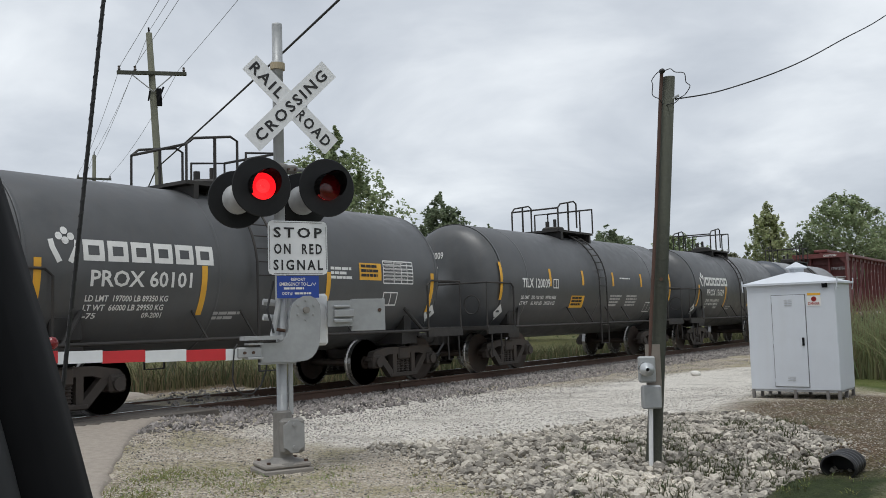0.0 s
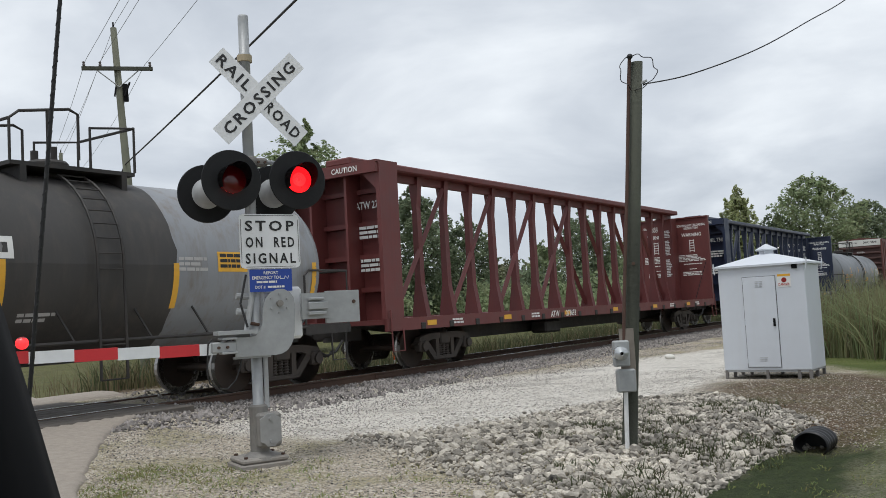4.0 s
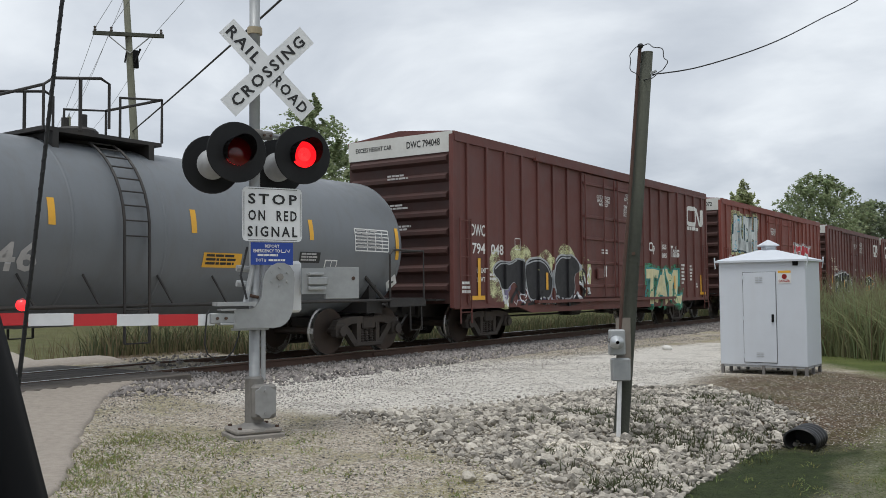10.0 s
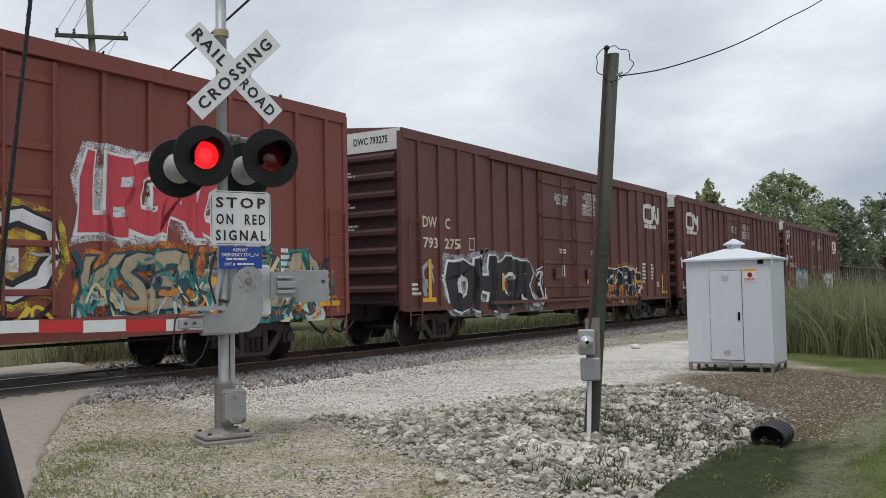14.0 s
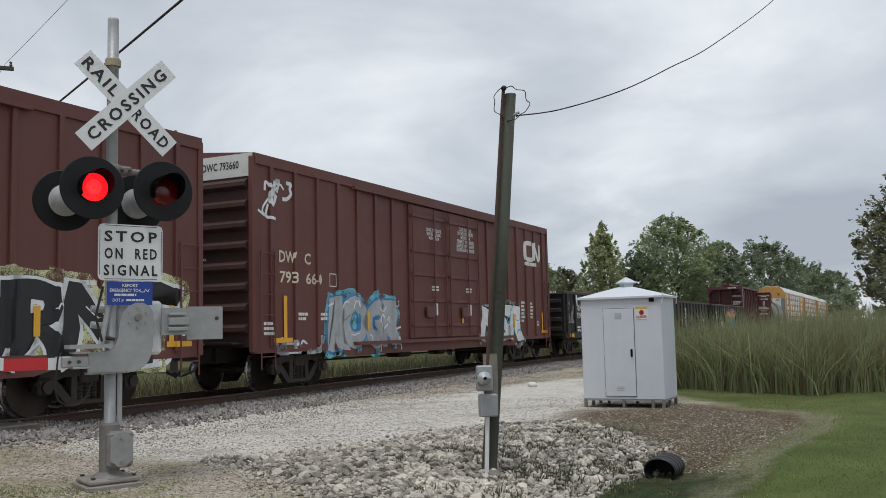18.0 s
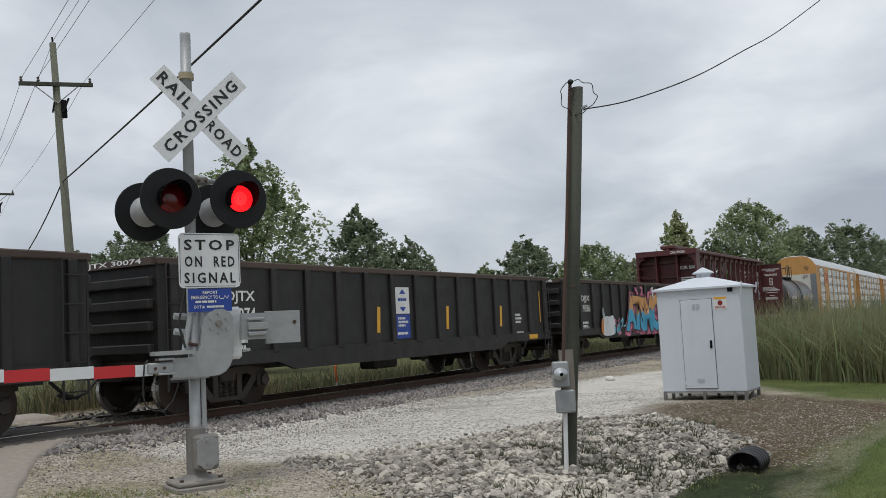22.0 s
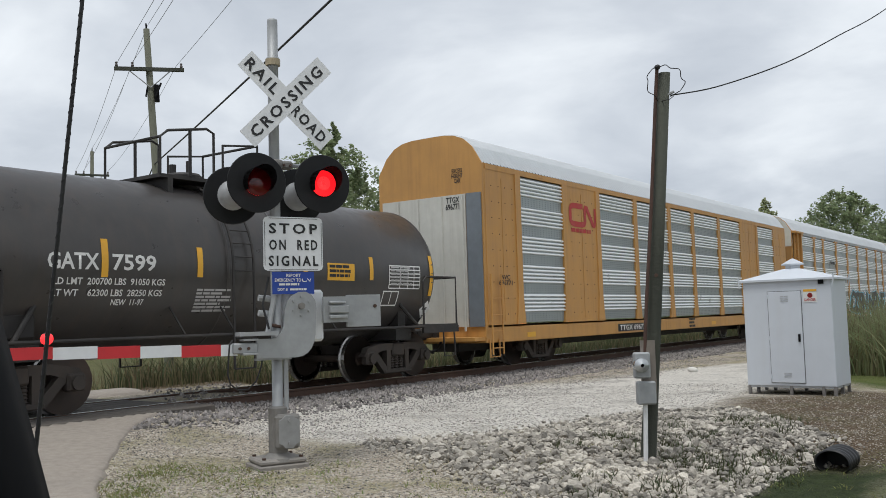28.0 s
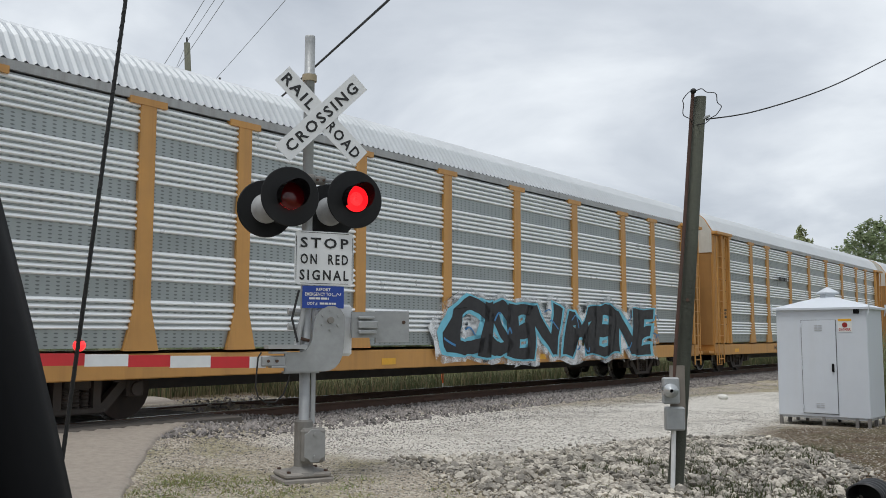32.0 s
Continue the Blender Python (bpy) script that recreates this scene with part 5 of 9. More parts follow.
# ---- plants ----
def leaf_cloud(rng, blobs, count, size):
    """Leaf quads scattered over the shells of blobs (centre, radii)."""
    V, F = [], []
    tot = sum(r[0] * r[2] for _, r in blobs)
    for c, r in blobs:
        k = int(count * r[0] * r[2] / tot)
        d = rng.normal(size=(k, 3))
        d /= np.linalg.norm(d, axis=1)[:, None]
        rad = np.minimum(1.5, np.abs(rng.normal(0.25, 0.5, k)))
        rad *= 1 + 0.16 * np.sin(d[:, 0] * 7 + c[0]) * np.cos(d[:, 2] * 6 + c[2])
        p = np.array(c) + d * np.array(r) * rad[:, None]
        a = rng.normal(size=(k, 3))
        a /= np.linalg.norm(a, axis=1)[:, None]
        b = np.cross(a, rng.normal(size=(k, 3)))
        b /= np.linalg.norm(b, axis=1)[:, None] + 1e-9
        s = size * rng.uniform(0.6, 1.4, k)[:, None]
        i0 = len(V) * 4
        q = np.stack([p - a * s, p + b * s * 0.5, p + a * s, p - b * s * 0.5], axis=1)
        V.append(q.reshape(-1, 3))
    V = np.concatenate(V)
    F = np.arange(len(V)).reshape(-1, 4)
    return V, F


def waves(p, size, seed):
    """A smooth field between about -1 and 1 with lumps of the given size."""
    r = np.random.default_rng(seed)
    f = np.zeros(len(p))
    for _ in range(9):
        k = r.normal(size=3)
        k *= math.tau / (size * r.uniform(0.7, 1.5)) / np.linalg.norm(k)
        f += np.sin(p @ k + r.uniform(0, 6.28))
    return f / 3.2


def tree(x, y, h, w, material, seed, label, leaves=5000, size=0.16, open_=0.0):
    """Trunk and limbs inside a crown of leaves that fill an uneven envelope in clumps, with sprays past its edge."""
    rng = np.random.default_rng(seed)
    t = root("tree", label, "tree", "trees by the railway", m=pose(x, y, ground_z(x, y), 0, 0, seed * 37 % 360))
    bm = bmesh.new()
    rod(bm, (0, 0, -0.3), (0.01 * h, 0, h * 0.6), h * 0.02, h * 0.008, 8)
    low = 0.10
    peak = rng.uniform(0.42, 0.55)

    def reach(k):
        k = np.clip(k, 0, 1)
        return np.where(k < peak, 0.55 + 0.45 * np.sin(k / peak * math.pi / 2), np.cos((k - peak) / (1 - peak) * math.pi / 2) ** 0.48)

    for i in range(26):
        k = rng.uniform(0.1, 0.92)
        a = i * 2.4
        rr = w * 0.42 * float(reach(np.array(k)))
        c = (rr * math.cos(a), rr * math.sin(a), h * (low + (1 - low) * k))
        rod(bm, (0.005 * h, 0, c[2] * 0.62), c, h * 0.006, h * 0.0015, 4)
    part("trunk", bm, BARK, t)
    n = int(leaves * 2.6)
    k = rng.uniform(0, 1, n) ** 0.9
    a = rng.uniform(0, math.tau, n)
    d = np.stack([np.cos(a), np.sin(a), 2.2 * k], axis=1)
    edge = 1 + 0.26 * waves(d, 1.3, seed + 1) + 0.20 * waves(d, 0.5, seed + 2)
    r = w * 0.5 * reach(k) * edge * rng.uniform(0, 1, n) ** 0.38
    top = 1 + 0.09 * waves(d * np.array((1, 1, 0)), 0.8, seed + 5)
    P = np.stack([r * np.cos(a), r * np.sin(a), h * (low + (1 - low) * k * top)], axis=1)
    keep = waves(P, w * 0.20, seed + 3) + 0.5 * waves(P, w * 0.09, seed + 4) > -0.02 + open_
    P = P[keep][:leaves]
    # sprays of leaves that stick out past the envelope
    tips = []
    for _ in range(70):
        kk, aa = rng.uniform(0.05, 1.0), rng.uniform(0, math.tau)
        rr = w * 0.5 * float(reach(np.array(kk))) * rng.uniform(0.85, 1.05)
        base = np.array((rr * math.cos(aa), rr * math.sin(aa), h * (low + (1 - low) * kk)))
        way = np.array((math.cos(aa), math.sin(aa), 0.9 + 1.2 * kk))
        way = way / np.linalg.norm(way) * w * rng.uniform(0.05, 0.12)
        m = int(leaves * 0.0035) + 5
        tips.append(base + way * rng.uniform(0, 1, (m, 1)) + rng.normal(0, w * 0.012, (m, 3)))
    P = np.concatenate([P] + tips)
    m = len(P)
    ax = rng.normal(size=(m, 3))
    ax[:, 2] *= 0.5
    ax /= np.linalg.norm(ax, axis=1)[:, None]
    bx_ = np.cross(ax, rng.normal(size=(m, 3)) * np.array((0.6, 0.6, 1.4)))
    bx_ /= np.linalg.norm(bx_, axis=1)[:, None] + 1e-9
    sz = size * rng.uniform(0.6, 1.4, m)[:, None]
    V = np.stack([P - ax * sz, P + bx_ * sz * 0.55, P + ax * sz, P - bx_ * sz * 0.55], axis=1).reshape(-1, 3)
    me = bpy.data.meshes.new("crown")
    me.from_pydata(V.tolist(), [], np.arange(len(V)).reshape(-1, 4).tolist())
    me.materials.append(material)
    cr = new("crown", me)
    cr.parent = t
    return t


def at(az, d):
    return d * math.sin(radians(az)), d * math.cos(radians(az))


TREES = [
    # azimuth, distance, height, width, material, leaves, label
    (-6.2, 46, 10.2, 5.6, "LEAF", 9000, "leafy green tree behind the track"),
    (-12.5, 60, 8.6, 6.5, "LEAF_DARK", 6000, "dark green bushy tree behind the track"),
    (-3.6, 70, 7.2, 5.0, "LEAF_PALE", 4500, "pale green low tree behind the track"),
    (0.5, 62, 9.2, 5.2, "LEAF_DARK", 6500, "dark reddish-green tree behind the track"),
    (3.4, 70, 7.6, 5.4, "LEAF_DARK", 5000, "dark green rounded tree behind the track"),
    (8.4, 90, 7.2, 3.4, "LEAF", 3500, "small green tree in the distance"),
    (11.0, 95, 10.0, 6.6, "LEAF_DARK", 5000, "dark green tree in the distance"),
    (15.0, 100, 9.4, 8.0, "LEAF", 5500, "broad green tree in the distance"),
    (17.6, 110, 8.0, 8.0, "LEAF_OLIVE", 5000, "olive green tree in the distance"),
    (20.3, 100, 11.8, 5.0, "LEAF_PALE", 5000, "tall pale green tree by the railway"),
    (22.3, 108, 9.5, 6.0, "LEAF_DARK", 4500, "dark green tree by the railway"),
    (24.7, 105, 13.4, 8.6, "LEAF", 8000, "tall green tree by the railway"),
    (27.2, 120, 11.4, 8.0, "LEAF_DARK", 6000, "dark green tree by the railway"),
    (29.8, 175, 15.4, 13.0, "LEAF_DARK", 6500, "dark green tree far along the railway"),
    (31.6, 200, 14.0, 13.0, "LEAF_DARK", 5000, "dark green tree far along the railway"),
    (33.2, 260, 13.5, 15.0, "LEAF_DARK", 4500, "dark green tree far along the railway"),
    (37.6, 62, 10.0, 6.0, "LEAF_OLIVE", 8000, "tall sparse tree beside the reeds"),
    (41.0, 66, 10.5, 7.0, "LEAF_DARK", 7000, "dark green tree beside the reeds"),
    (-16.0, 78, 8.4, 8.0, "LEAF_DARK", 6000, "dark green tree beyond the road"),
    (-19.5, 85, 8.0, 8.0, "LEAF", 5500, "green tree beyond the road"),
    (-23.5, 85, 6.6, 8.0, "LEAF_DARK", 5000, "dark green tree beyond the road"),
    (-27.5, 95, 7.0, 9.0, "LEAF", 5000, "green tree beyond the road"),
    (-9.4, 82, 7.0, 7.0, "LEAF_OLIVE", 4500, "olive green tree behind the track"),
    (6.0, 105, 6.4, 8.0, "LEAF_OLIVE", 4000, "low olive green tree in the distance"),
    (13.0, 120, 7.5, 8.0, "LEAF_DARK", 4000, "low dark tree in the distance"),
]
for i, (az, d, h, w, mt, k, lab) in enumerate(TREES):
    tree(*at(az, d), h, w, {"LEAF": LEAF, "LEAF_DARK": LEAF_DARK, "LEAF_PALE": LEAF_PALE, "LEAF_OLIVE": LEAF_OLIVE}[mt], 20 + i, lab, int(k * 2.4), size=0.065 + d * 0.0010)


def blades(name, spots, material, label, category, hmin, hmax, width, lean=0.25, segs=3, seed=1, plume=None):
    rng = np.random.default_rng(seed)
    V, F = [], []
    k = 0
    for x, y in spots:
        z = ground_z(x, y) - 0.02
        h = rng.uniform(hmin, hmax)
        a = rng.uniform(0, 6.28)
        l = rng.uniform(0, lean) * h
        dx, dy = math.cos(a) * l, math.sin(a) * l
        b = rng.uniform(0, 6.28)
        wx, wy = math.cos(b) * width / 2, math.sin(b) * width / 2
        for i in range(segs + 1):
            q = i / segs
            t = (1 - 0.92 * q ** 1.5)
            cx, cy, cz = x + dx * q * q, y + dy * q * q, z + h * q * (1 - 0.1 * q * lean)
            V.append((cx - wx * t, cy - wy * t, cz))
            V.append((cx + wx * t, cy + wy * t, cz))
        for i in range(segs):
            F.append((k + 2 * i, k + 2 * i + 1, k + 2 * i + 3, k + 2 * i + 2))
        k += 2 * segs + 2
    me = bpy.data.meshes.new(name)
    me.from_pydata(V, [], F)
    me.materials.append(material)
    return tagged(new(name, me), label, category, kind="stuff")


def plants():
    rng = np.random.default_rng(8)
    # reed bed right of the shed
    bed = [(8.2, 21.4), (9.0, 20.3), (9.5, 18.6), (10.5, 16.9), (12.6, 17.2), (15.5, 18.2), (22, 21), (40, 34), (46, 52), (30, 36), (19, 27.5), (12.4, 23.8), (9.4, 22.6)]
    spots = []
    while len(spots) < 30000:
        x, y = rng.uniform(8.0, 46), rng.uniform(16.5, 52)
        if inside(bed, x, y) and rng.random() < min(1.0, 14.0 / (math.hypot(x - 9, y - 17) + 1)) ** 1.1:
            spots.append((x, y))
    blades("reeds", spots, REED, "dense tall green reeds behind the shed", "reeds", 0.8, 2.05, 0.024, 0.45, 4, 3)
    blades("reed_leaves", [(x + rng.normal(0, 0.1), y + rng.normal(0, 0.1)) for x, y in spots[:20000]], REED_LEAF, "drooping pale reed leaves", "reeds", 0.7, 1.8, 0.034, 1.3, 4, 4)
    blades("dry_reeds", [(x + rng.normal(0, 0.2), y + rng.normal(0, 0.2)) for x, y in spots[5500:13000]], DRY, "dry tan stalks among the reeds", "reeds", 0.7, 1.9, 0.022, 0.5, 3, 24)
    # weeds beyond the rails
    far = [uv(rng.uniform(-14, 75), 15.6 + abs(rng.normal(0, 1.6)) + rng.uniform(0, 1.5)) for _ in range(24000)]
    far = [(x, y) for x, y, _ in far if not inside(ROAD, x, y)]
    blades("weeds", far[:15000], WEED, "tall green weeds beyond the rails", "weeds", 0.25, 0.95, 0.032, 0.9, 3, 5)
    blades("dry_grass", far[15000:], DRY, "dry brown grass beyond the rails", "grass", 0.3, 0.85, 0.025, 0.5, 3, 6)
    brown = [uv(rng.uniform(-26, 18), 15.4 + rng.uniform(0, 1) ** 1.5 * 11) for _ in range(9000)]
    blades("dry_verge", [(x, y) for x, y, _ in brown if not inside(ROAD, x, y)], DRY, "dry brown verge grass beside the road", "grass", 0.2, 0.75, 0.022, 0.5, 3, 16)
    # sparse weeds round the mast and in the stones
    tufts = []
    for _ in range(250):
        x, y = -3.2 + abs(rng.normal(0, 1.2)), rng.uniform(5.8, 10.0)
        if inside(ROAD, x, y) or inside(LANE, x, y):
            continue
        for _ in range(int(rng.integers(8, 75))):
            tufts.append((x + rng.normal(0, 0.12), y + rng.normal(0, 0.12)))
    for _ in range(330):
        x, y = rng.uniform(-0.3, 4.8), 6.0 + 6.0 * rng.uniform(0, 1) ** 1.5
        for _ in range(int(rng.integers(4, 26))):
            tufts.append((x + rng.normal(0, 0.06), y + rng.normal(0, 0.06)))
    patches = []
    for _ in range(70):
        x, y = rng.uniform(1.2, 4.7), 6.3 + 6.2 * rng.uniform(0, 1) ** 0.8
        if inside(RIPRAP, x, y):
            patches += [(x + rng.normal(0, 0.13), y + rng.normal(0, 0.13)) for _ in range(int(rng.integers(20, 90)))]
    blades("stone_weeds", patches, WEED, "dull green weeds rooted between the riprap stones", "weeds", 0.05, 0.16, 0.016, 1.1, 2, 27)
    blades("weed_tufts", tufts[::2], TUFT, "sparse low weeds growing in the gravel", "weeds", 0.02, 0.075, 0.016, 1.5, 2, 7)
    blades("pale_weeds", tufts[1::2], WEED_PALE, "yellowing weeds growing in the gravel", "weeds", 0.015, 0.06, 0.014, 1.7, 2, 17)
    turf = []
    while len(turf) < 52000:
        x, y = rng.uniform(2, 16), rng.uniform(4.5, 20)
        if (inside(LAWN, x, y) or inside(DITCH_BED, x, y)) and rng.random() < 8.0 / math.hypot(x, y):
            turf.append((x, y))
    blades("lawn_grass", [p for p in turf if not inside(DITCH_BED, *p)], GRASS, "short mown green lawn grass", "grass", 0.02, 0.055, 0.012, 1.0, 2, 9)
    blades("ditch_grass", [p for p in turf if inside(DITCH_BED, *p)], DITCH_GRASS, "short dark green grass in the ditch", "grass", 0.012, 0.035, 0.014, 1.2, 2, 10)


plants()


def pebbles():
    """Loose small stones over the gravel near the mast and the lane."""
    rng = np.random.default_rng(15)
    octa = np.array([(1, 0, 0), (-1, 0, 0), (0, 1, 0), (0, -1, 0), (0, 0, 1), (0, 0, -1)], float)
    tri = np.array([(0, 2, 4), (2, 1, 4), (1, 3, 4), (3, 0, 4), (2, 0, 5), (1, 2, 5), (3, 1, 5), (0, 3, 5)])
    V, F, k = [], [], 0
    while k < 6 * 52000:
        x, y = rng.uniform(-4, 7.5), rng.uniform(4.6, 19)
        if inside(ROAD, x, y) or inside(LAWN, x, y) or inside(DITCH, x, y) or rng.random() > (8.0 / math.hypot(x, y)) ** 1.3:
            continue
        s = rng.uniform(0.004, 0.014) * (1.4 if rng.random() < 0.08 else 1.0)
        p = octa * s * rng.uniform(0.6, 1.3, (6, 1)) * np.array((1, 1, 0.6))
        V.append(p + np.array((x, y, ground_z(x, y) + s * 0.15)))
        F.append(tri + k)
        k += 6
    me = bpy.data.meshes.new("pebbles")
    me.from_pydata(np.concatenate(V).tolist(), [], np.concatenate(F).tolist())
    me.materials.append(mat("pebble", (0.44, 0.40, 0.345), 0.9, vary=0.38, scale=9, island=1.0))
    tagged(new("pebbles", me), "loose tan and grey pebbles strewn over the gravel", "gravel", kind="stuff")


pebbles()


def thicket(name, pts, material, label, count, size, seed):
    """A joined band of undergrowth far off: (x, y, height, radius)."""
    rng = np.random.default_rng(seed)
    blobs = []
    for x, y, h, r in pts:
        for _ in range(5):
            k = rng.uniform(0.25, 0.8)
            blobs.append(((x + rng.normal(0, r * 0.6), y + rng.normal(0, r * 0.6), h * k), (r * rng.uniform(0.5, 0.9), r * rng.uniform(0.5, 0.9), h * rng.uniform(0.2, 0.36))))
    V, F = leaf_cloud(rng, blobs, count, size)
    me = bpy.data.meshes.new(name)
    me.from_pydata(V.tolist(), [], F.tolist())
    me.materials.append(material)
    tagged(new(name, me), label, "bushes", kind="stuff")


def undergrowth():
    rng = random.Random(77)
    near, dark, right = [], [], []
    for i in range(46):
        az = -28 + i * 1.02
        d = rng.uniform(56, 74)
        near.append((*at(az, d), rng.uniform(2.2, 4.0), rng.uniform(1.6, 2.6)))
        d = rng.uniform(85, 105)
        dark.append((*at(az + 0.4, d), rng.uniform(4.0, 6.2), rng.uniform(2.5, 4.0)))
    for i in range(34):
        az = 17 + i * 0.52
        d = rng.uniform(120, 150) if az < 28 else rng.uniform(190, 260)
        right.append((*at(az, d), rng.uniform(5.0, 8.0) * (1 if az < 28 else 1.4), rng.uniform(3, 5)))
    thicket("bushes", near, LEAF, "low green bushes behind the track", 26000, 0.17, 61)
    thicket("far_bushes", dark, LEAF_DARK, "dark green undergrowth behind the track", 26000, 0.26, 62)
    thicket("far_wood", right, LEAF_DARK, "dark green wood far along the railway", 22000, 0.42, 63)


undergrowth()


def distant_things():
    # marker stake
    s = root("marker_stake", "orange and white marker stake beyond the rails", "stake", m=pose(*uv(20.6, 15.9, -0.1), 6, -8, TURN))
    part("stake", rod(bmesh.new(), (0, 0, -0.2), (0, 0, 0.75), 0.03), mat("orange_plastic", (0.75, 0.12, 0.02), 0.5), s)
    part("sleeve", rod(bmesh.new(), (0, 0, 0.15), (0, 0, 0.3), 0.033), WHITE_PAINT, s)
    # picket fence
    f = root("picket_fence", "low grey-white wooden fence far beyond the track", "fence", m=pose(*at(-17.5, 64), -0.1, 0, 0, 13))
    b = mat("fence_board", (0.5, 0.49, 0.47), 0.8)
    part("rail", bx(0, 9.0, -0.02, 0.02, 0.35, 0.45), b, f)
    part("rail", bx(0, 9.0, -0.02, 0.02, 1.0, 1.1), b, f)
    me = None
    for i in range(40):
        if me is None:
            me = part("slat", bx(-0.08, 0.08, -0.05, -0.02, 0, 1.35, bev=0.01), b, f).data
        else:
            share("slat", me, pose(i * 0.23, 0, 0), f)


distant_things()


# ---- train: x along the car, -y towards the road, z = 0 at the rail head ----
SPEED = 9.9
CARS = []
SPIN = []


def truck_parts():
    """Meshes of one freight truck, built once."""
    M = {}
    bm = box(bmesh.new(), -0.2, 0.2, -1.12, 1.12, 0.48, 0.74, bev=0.03)
    M["bolster"] = bm
    bm = bmesh.new()
    top = [(-1.07, 0.5), (-0.95, 0.67), (-0.55, 0.74), (0.55, 0.74), (0.95, 0.67), (1.07, 0.5), (0.75, 0.53), (0.5, 0.60), (-0.5, 0.60), (-0.75, 0.53)]
    extrude_poly(bm, top, 0.15)
    for s in (-1, 1):
        extrude_poly(bm, [(s * 0.83, 0.56), (s * 0.66, 0.58), (s * 0.30, 0.20), (s * 0.44, 0.15)][::s], 0.13)
        extrude_poly(bm, [(s * 0.36, 0.2), (s * 0.24, 0.2), (s * 0.24, 0.62), (s * 0.36, 0.62)][::s], 0.14)
        box(bm, s * 0.89 - 0.14, s * 0.89 + 0.14, -0.12, 0.06, 0.34, 0.60, bev=0.03)
        rod(bm, (s * 0.89, -0.17, 0.46), (s * 0.89, -0.1, 0.46), 0.10, seg=12)
    box(bm, -0.44, 0.44, -0.075, 0.075, 0.13, 0.22, bev=0.02)
    M["side_frame"] = bm
    bm = bmesh.new()
    prof = [(0.22, 0.045)]
    for k in range(6):
        prof += [(0.235 + k * 0.05, 0.05), (0.25 + k * 0.05, 0.072), (0.265 + k * 0.05, 0.05)]
    lathe(bm, prof + [(0.52, 0.045)], 10, "z")
    M["spring"] = bm
    bm = bmesh.new()
    rod(bm, (0, -0.98, 0), (0, 0.98, 0), 0.075, seg=10)
    for s in (-1, 1):
        lathe(bm, [(s * 0.66, 0.10), (s * 0.67, 0.36), (s * 0.67, 0.455)], 28, "y")
        lathe(bm, [(s * 0.67, 0.49), (s * 0.70, 0.49), (s * 0.715, 0.46), (s * 0.80, 0.455)], 28, "y", mi=1)
        lathe(bm, [(s * 0.80, 0.455), (s * 0.80, 0.37), (s * 0.765, 0.33), (s * 0.74, 0.2), (s * 0.80, 0.13), (s * 0.81, 0.075)], 28, "y")
        for k in range(3):
            a = k * math.tau / 3
            rod(bm, (0.25 * math.cos(a), s * 0.745, 0.25 * math.sin(a)), (0.25 * math.cos(a), s * 0.765, 0.25 * math.sin(a)), 0.03, seg=8)
    M["wheelset"] = bm
    out = {}
    for k, b in M.items():
        me = bpy.data.meshes.new(k)
        b.normal_update()
        b.to_mesh(me)
        b.free()
        for mm in (WHEEL, TREAD) if k == "wheelset" else (TRUCK,):
            me.materials.append(mm)
        out[k] = me
    return out


TM = truck_parts()


def add_trucks(car, xs, cw):
    for x in xs:
        t = share("truck", TM["bolster"], pose(x, 0, 0), car)
        for s in (-1, 1):
            share("side_frame", TM["side_frame"], pose(0, s * 1.02, 0, 0, 0, 0 if s < 0 else 180), t)
            for x2 in (-0.15, 0.0, 0.15):
                share("spring", TM["spring"], pose(x2, s * 1.02, 0), t)
            w = share("wheelset", TM["wheelset"], pose(s * 0.89, 0, 0.457), t)
            SPIN.append((w, s * 0.89, cw))


def coupler(car, x0, s):
    """Draft sill and coupler at one end."""
    bm = bmesh.new()
    box(bm, x0 - s * 0.7, x0 + s * 0.1, -0.2, 0.2, 0.68, 1.0)
    box(bm, x0 + s * 0.05, x0 + s * 0.45, -0.07, 0.07, 0.78, 0.92, bev=0.02)
    box(bm, x0 + s * 0.42, x0 + s * 0.72, -0.16, 0.12, 0.72, 0.98, bev=0.05)
    part("coupler", bm, UNDER, car)
    part("air_hose", pipe(bmesh.new(), [(x0 + s * 0.1, -0.35, 0.72), (x0 + s * 0.35, -0.36, 0.5), (x0 + s * 0.62, -0.3, 0.42), (x0 + s * 0.8, -0.25, 0.5)], 0.028), RUBBER, car)


def new_car(name, label, category, w):
    car = root(name, label, category, "freight train", m=pose(*uv(w, NC, RAIL_Z), 0, 0, TURN))
    CARS.append((car, w))
    return car


def mark(car, text, x0, x1, z0, z1, y, material=None, name="lettering"):
    return part(name, shift(letters(text, x1 - x0, z1 - z0), (x0 + x1) / 2, y, (z0 + z1) / 2), material or WHITE_PAINT, car)


def emblem_cn(x0, x1, z0, z1, w, y):
    """A worm-like emblem drawn as one thick band."""
    X, Z = lambda a: x0 + a * (x1 - x0), lambda a: z0 + a * (z1 - z0)
    pts = [(0.50, 1.0), (0.12, 1.0), (0.03, 0.93), (0.0, 0.8), (0.0, 0.2), (0.03, 0.07), (0.12, 0.0), (0.46, 0.0), (0.55, 0.06), (0.58, 0.2), (0.58, 0.85), (0.60, 0.97), (0.66, 0.97), (0.90, 0.05), (0.96, 0.04), (1.0, 0.15), (1.0, 1.0)]
    return stroke([(X(a), Z(b)) for a, b in pts], w, y)


def wrap(bm, R, zc, lift=0.006):
    """Bend flat writing round a tank: z becomes distance round the shell."""
    for v in bm.verts:
        a = (v.co.z - zc) / R
        a = math.asin(max(-0.99, min(0.99, a)))
        v.co = Vector((v.co.x, -(R + lift + abs(v.co.y)) * math.cos(a), zc + (R + lift) * math.sin(a)))
    return bm


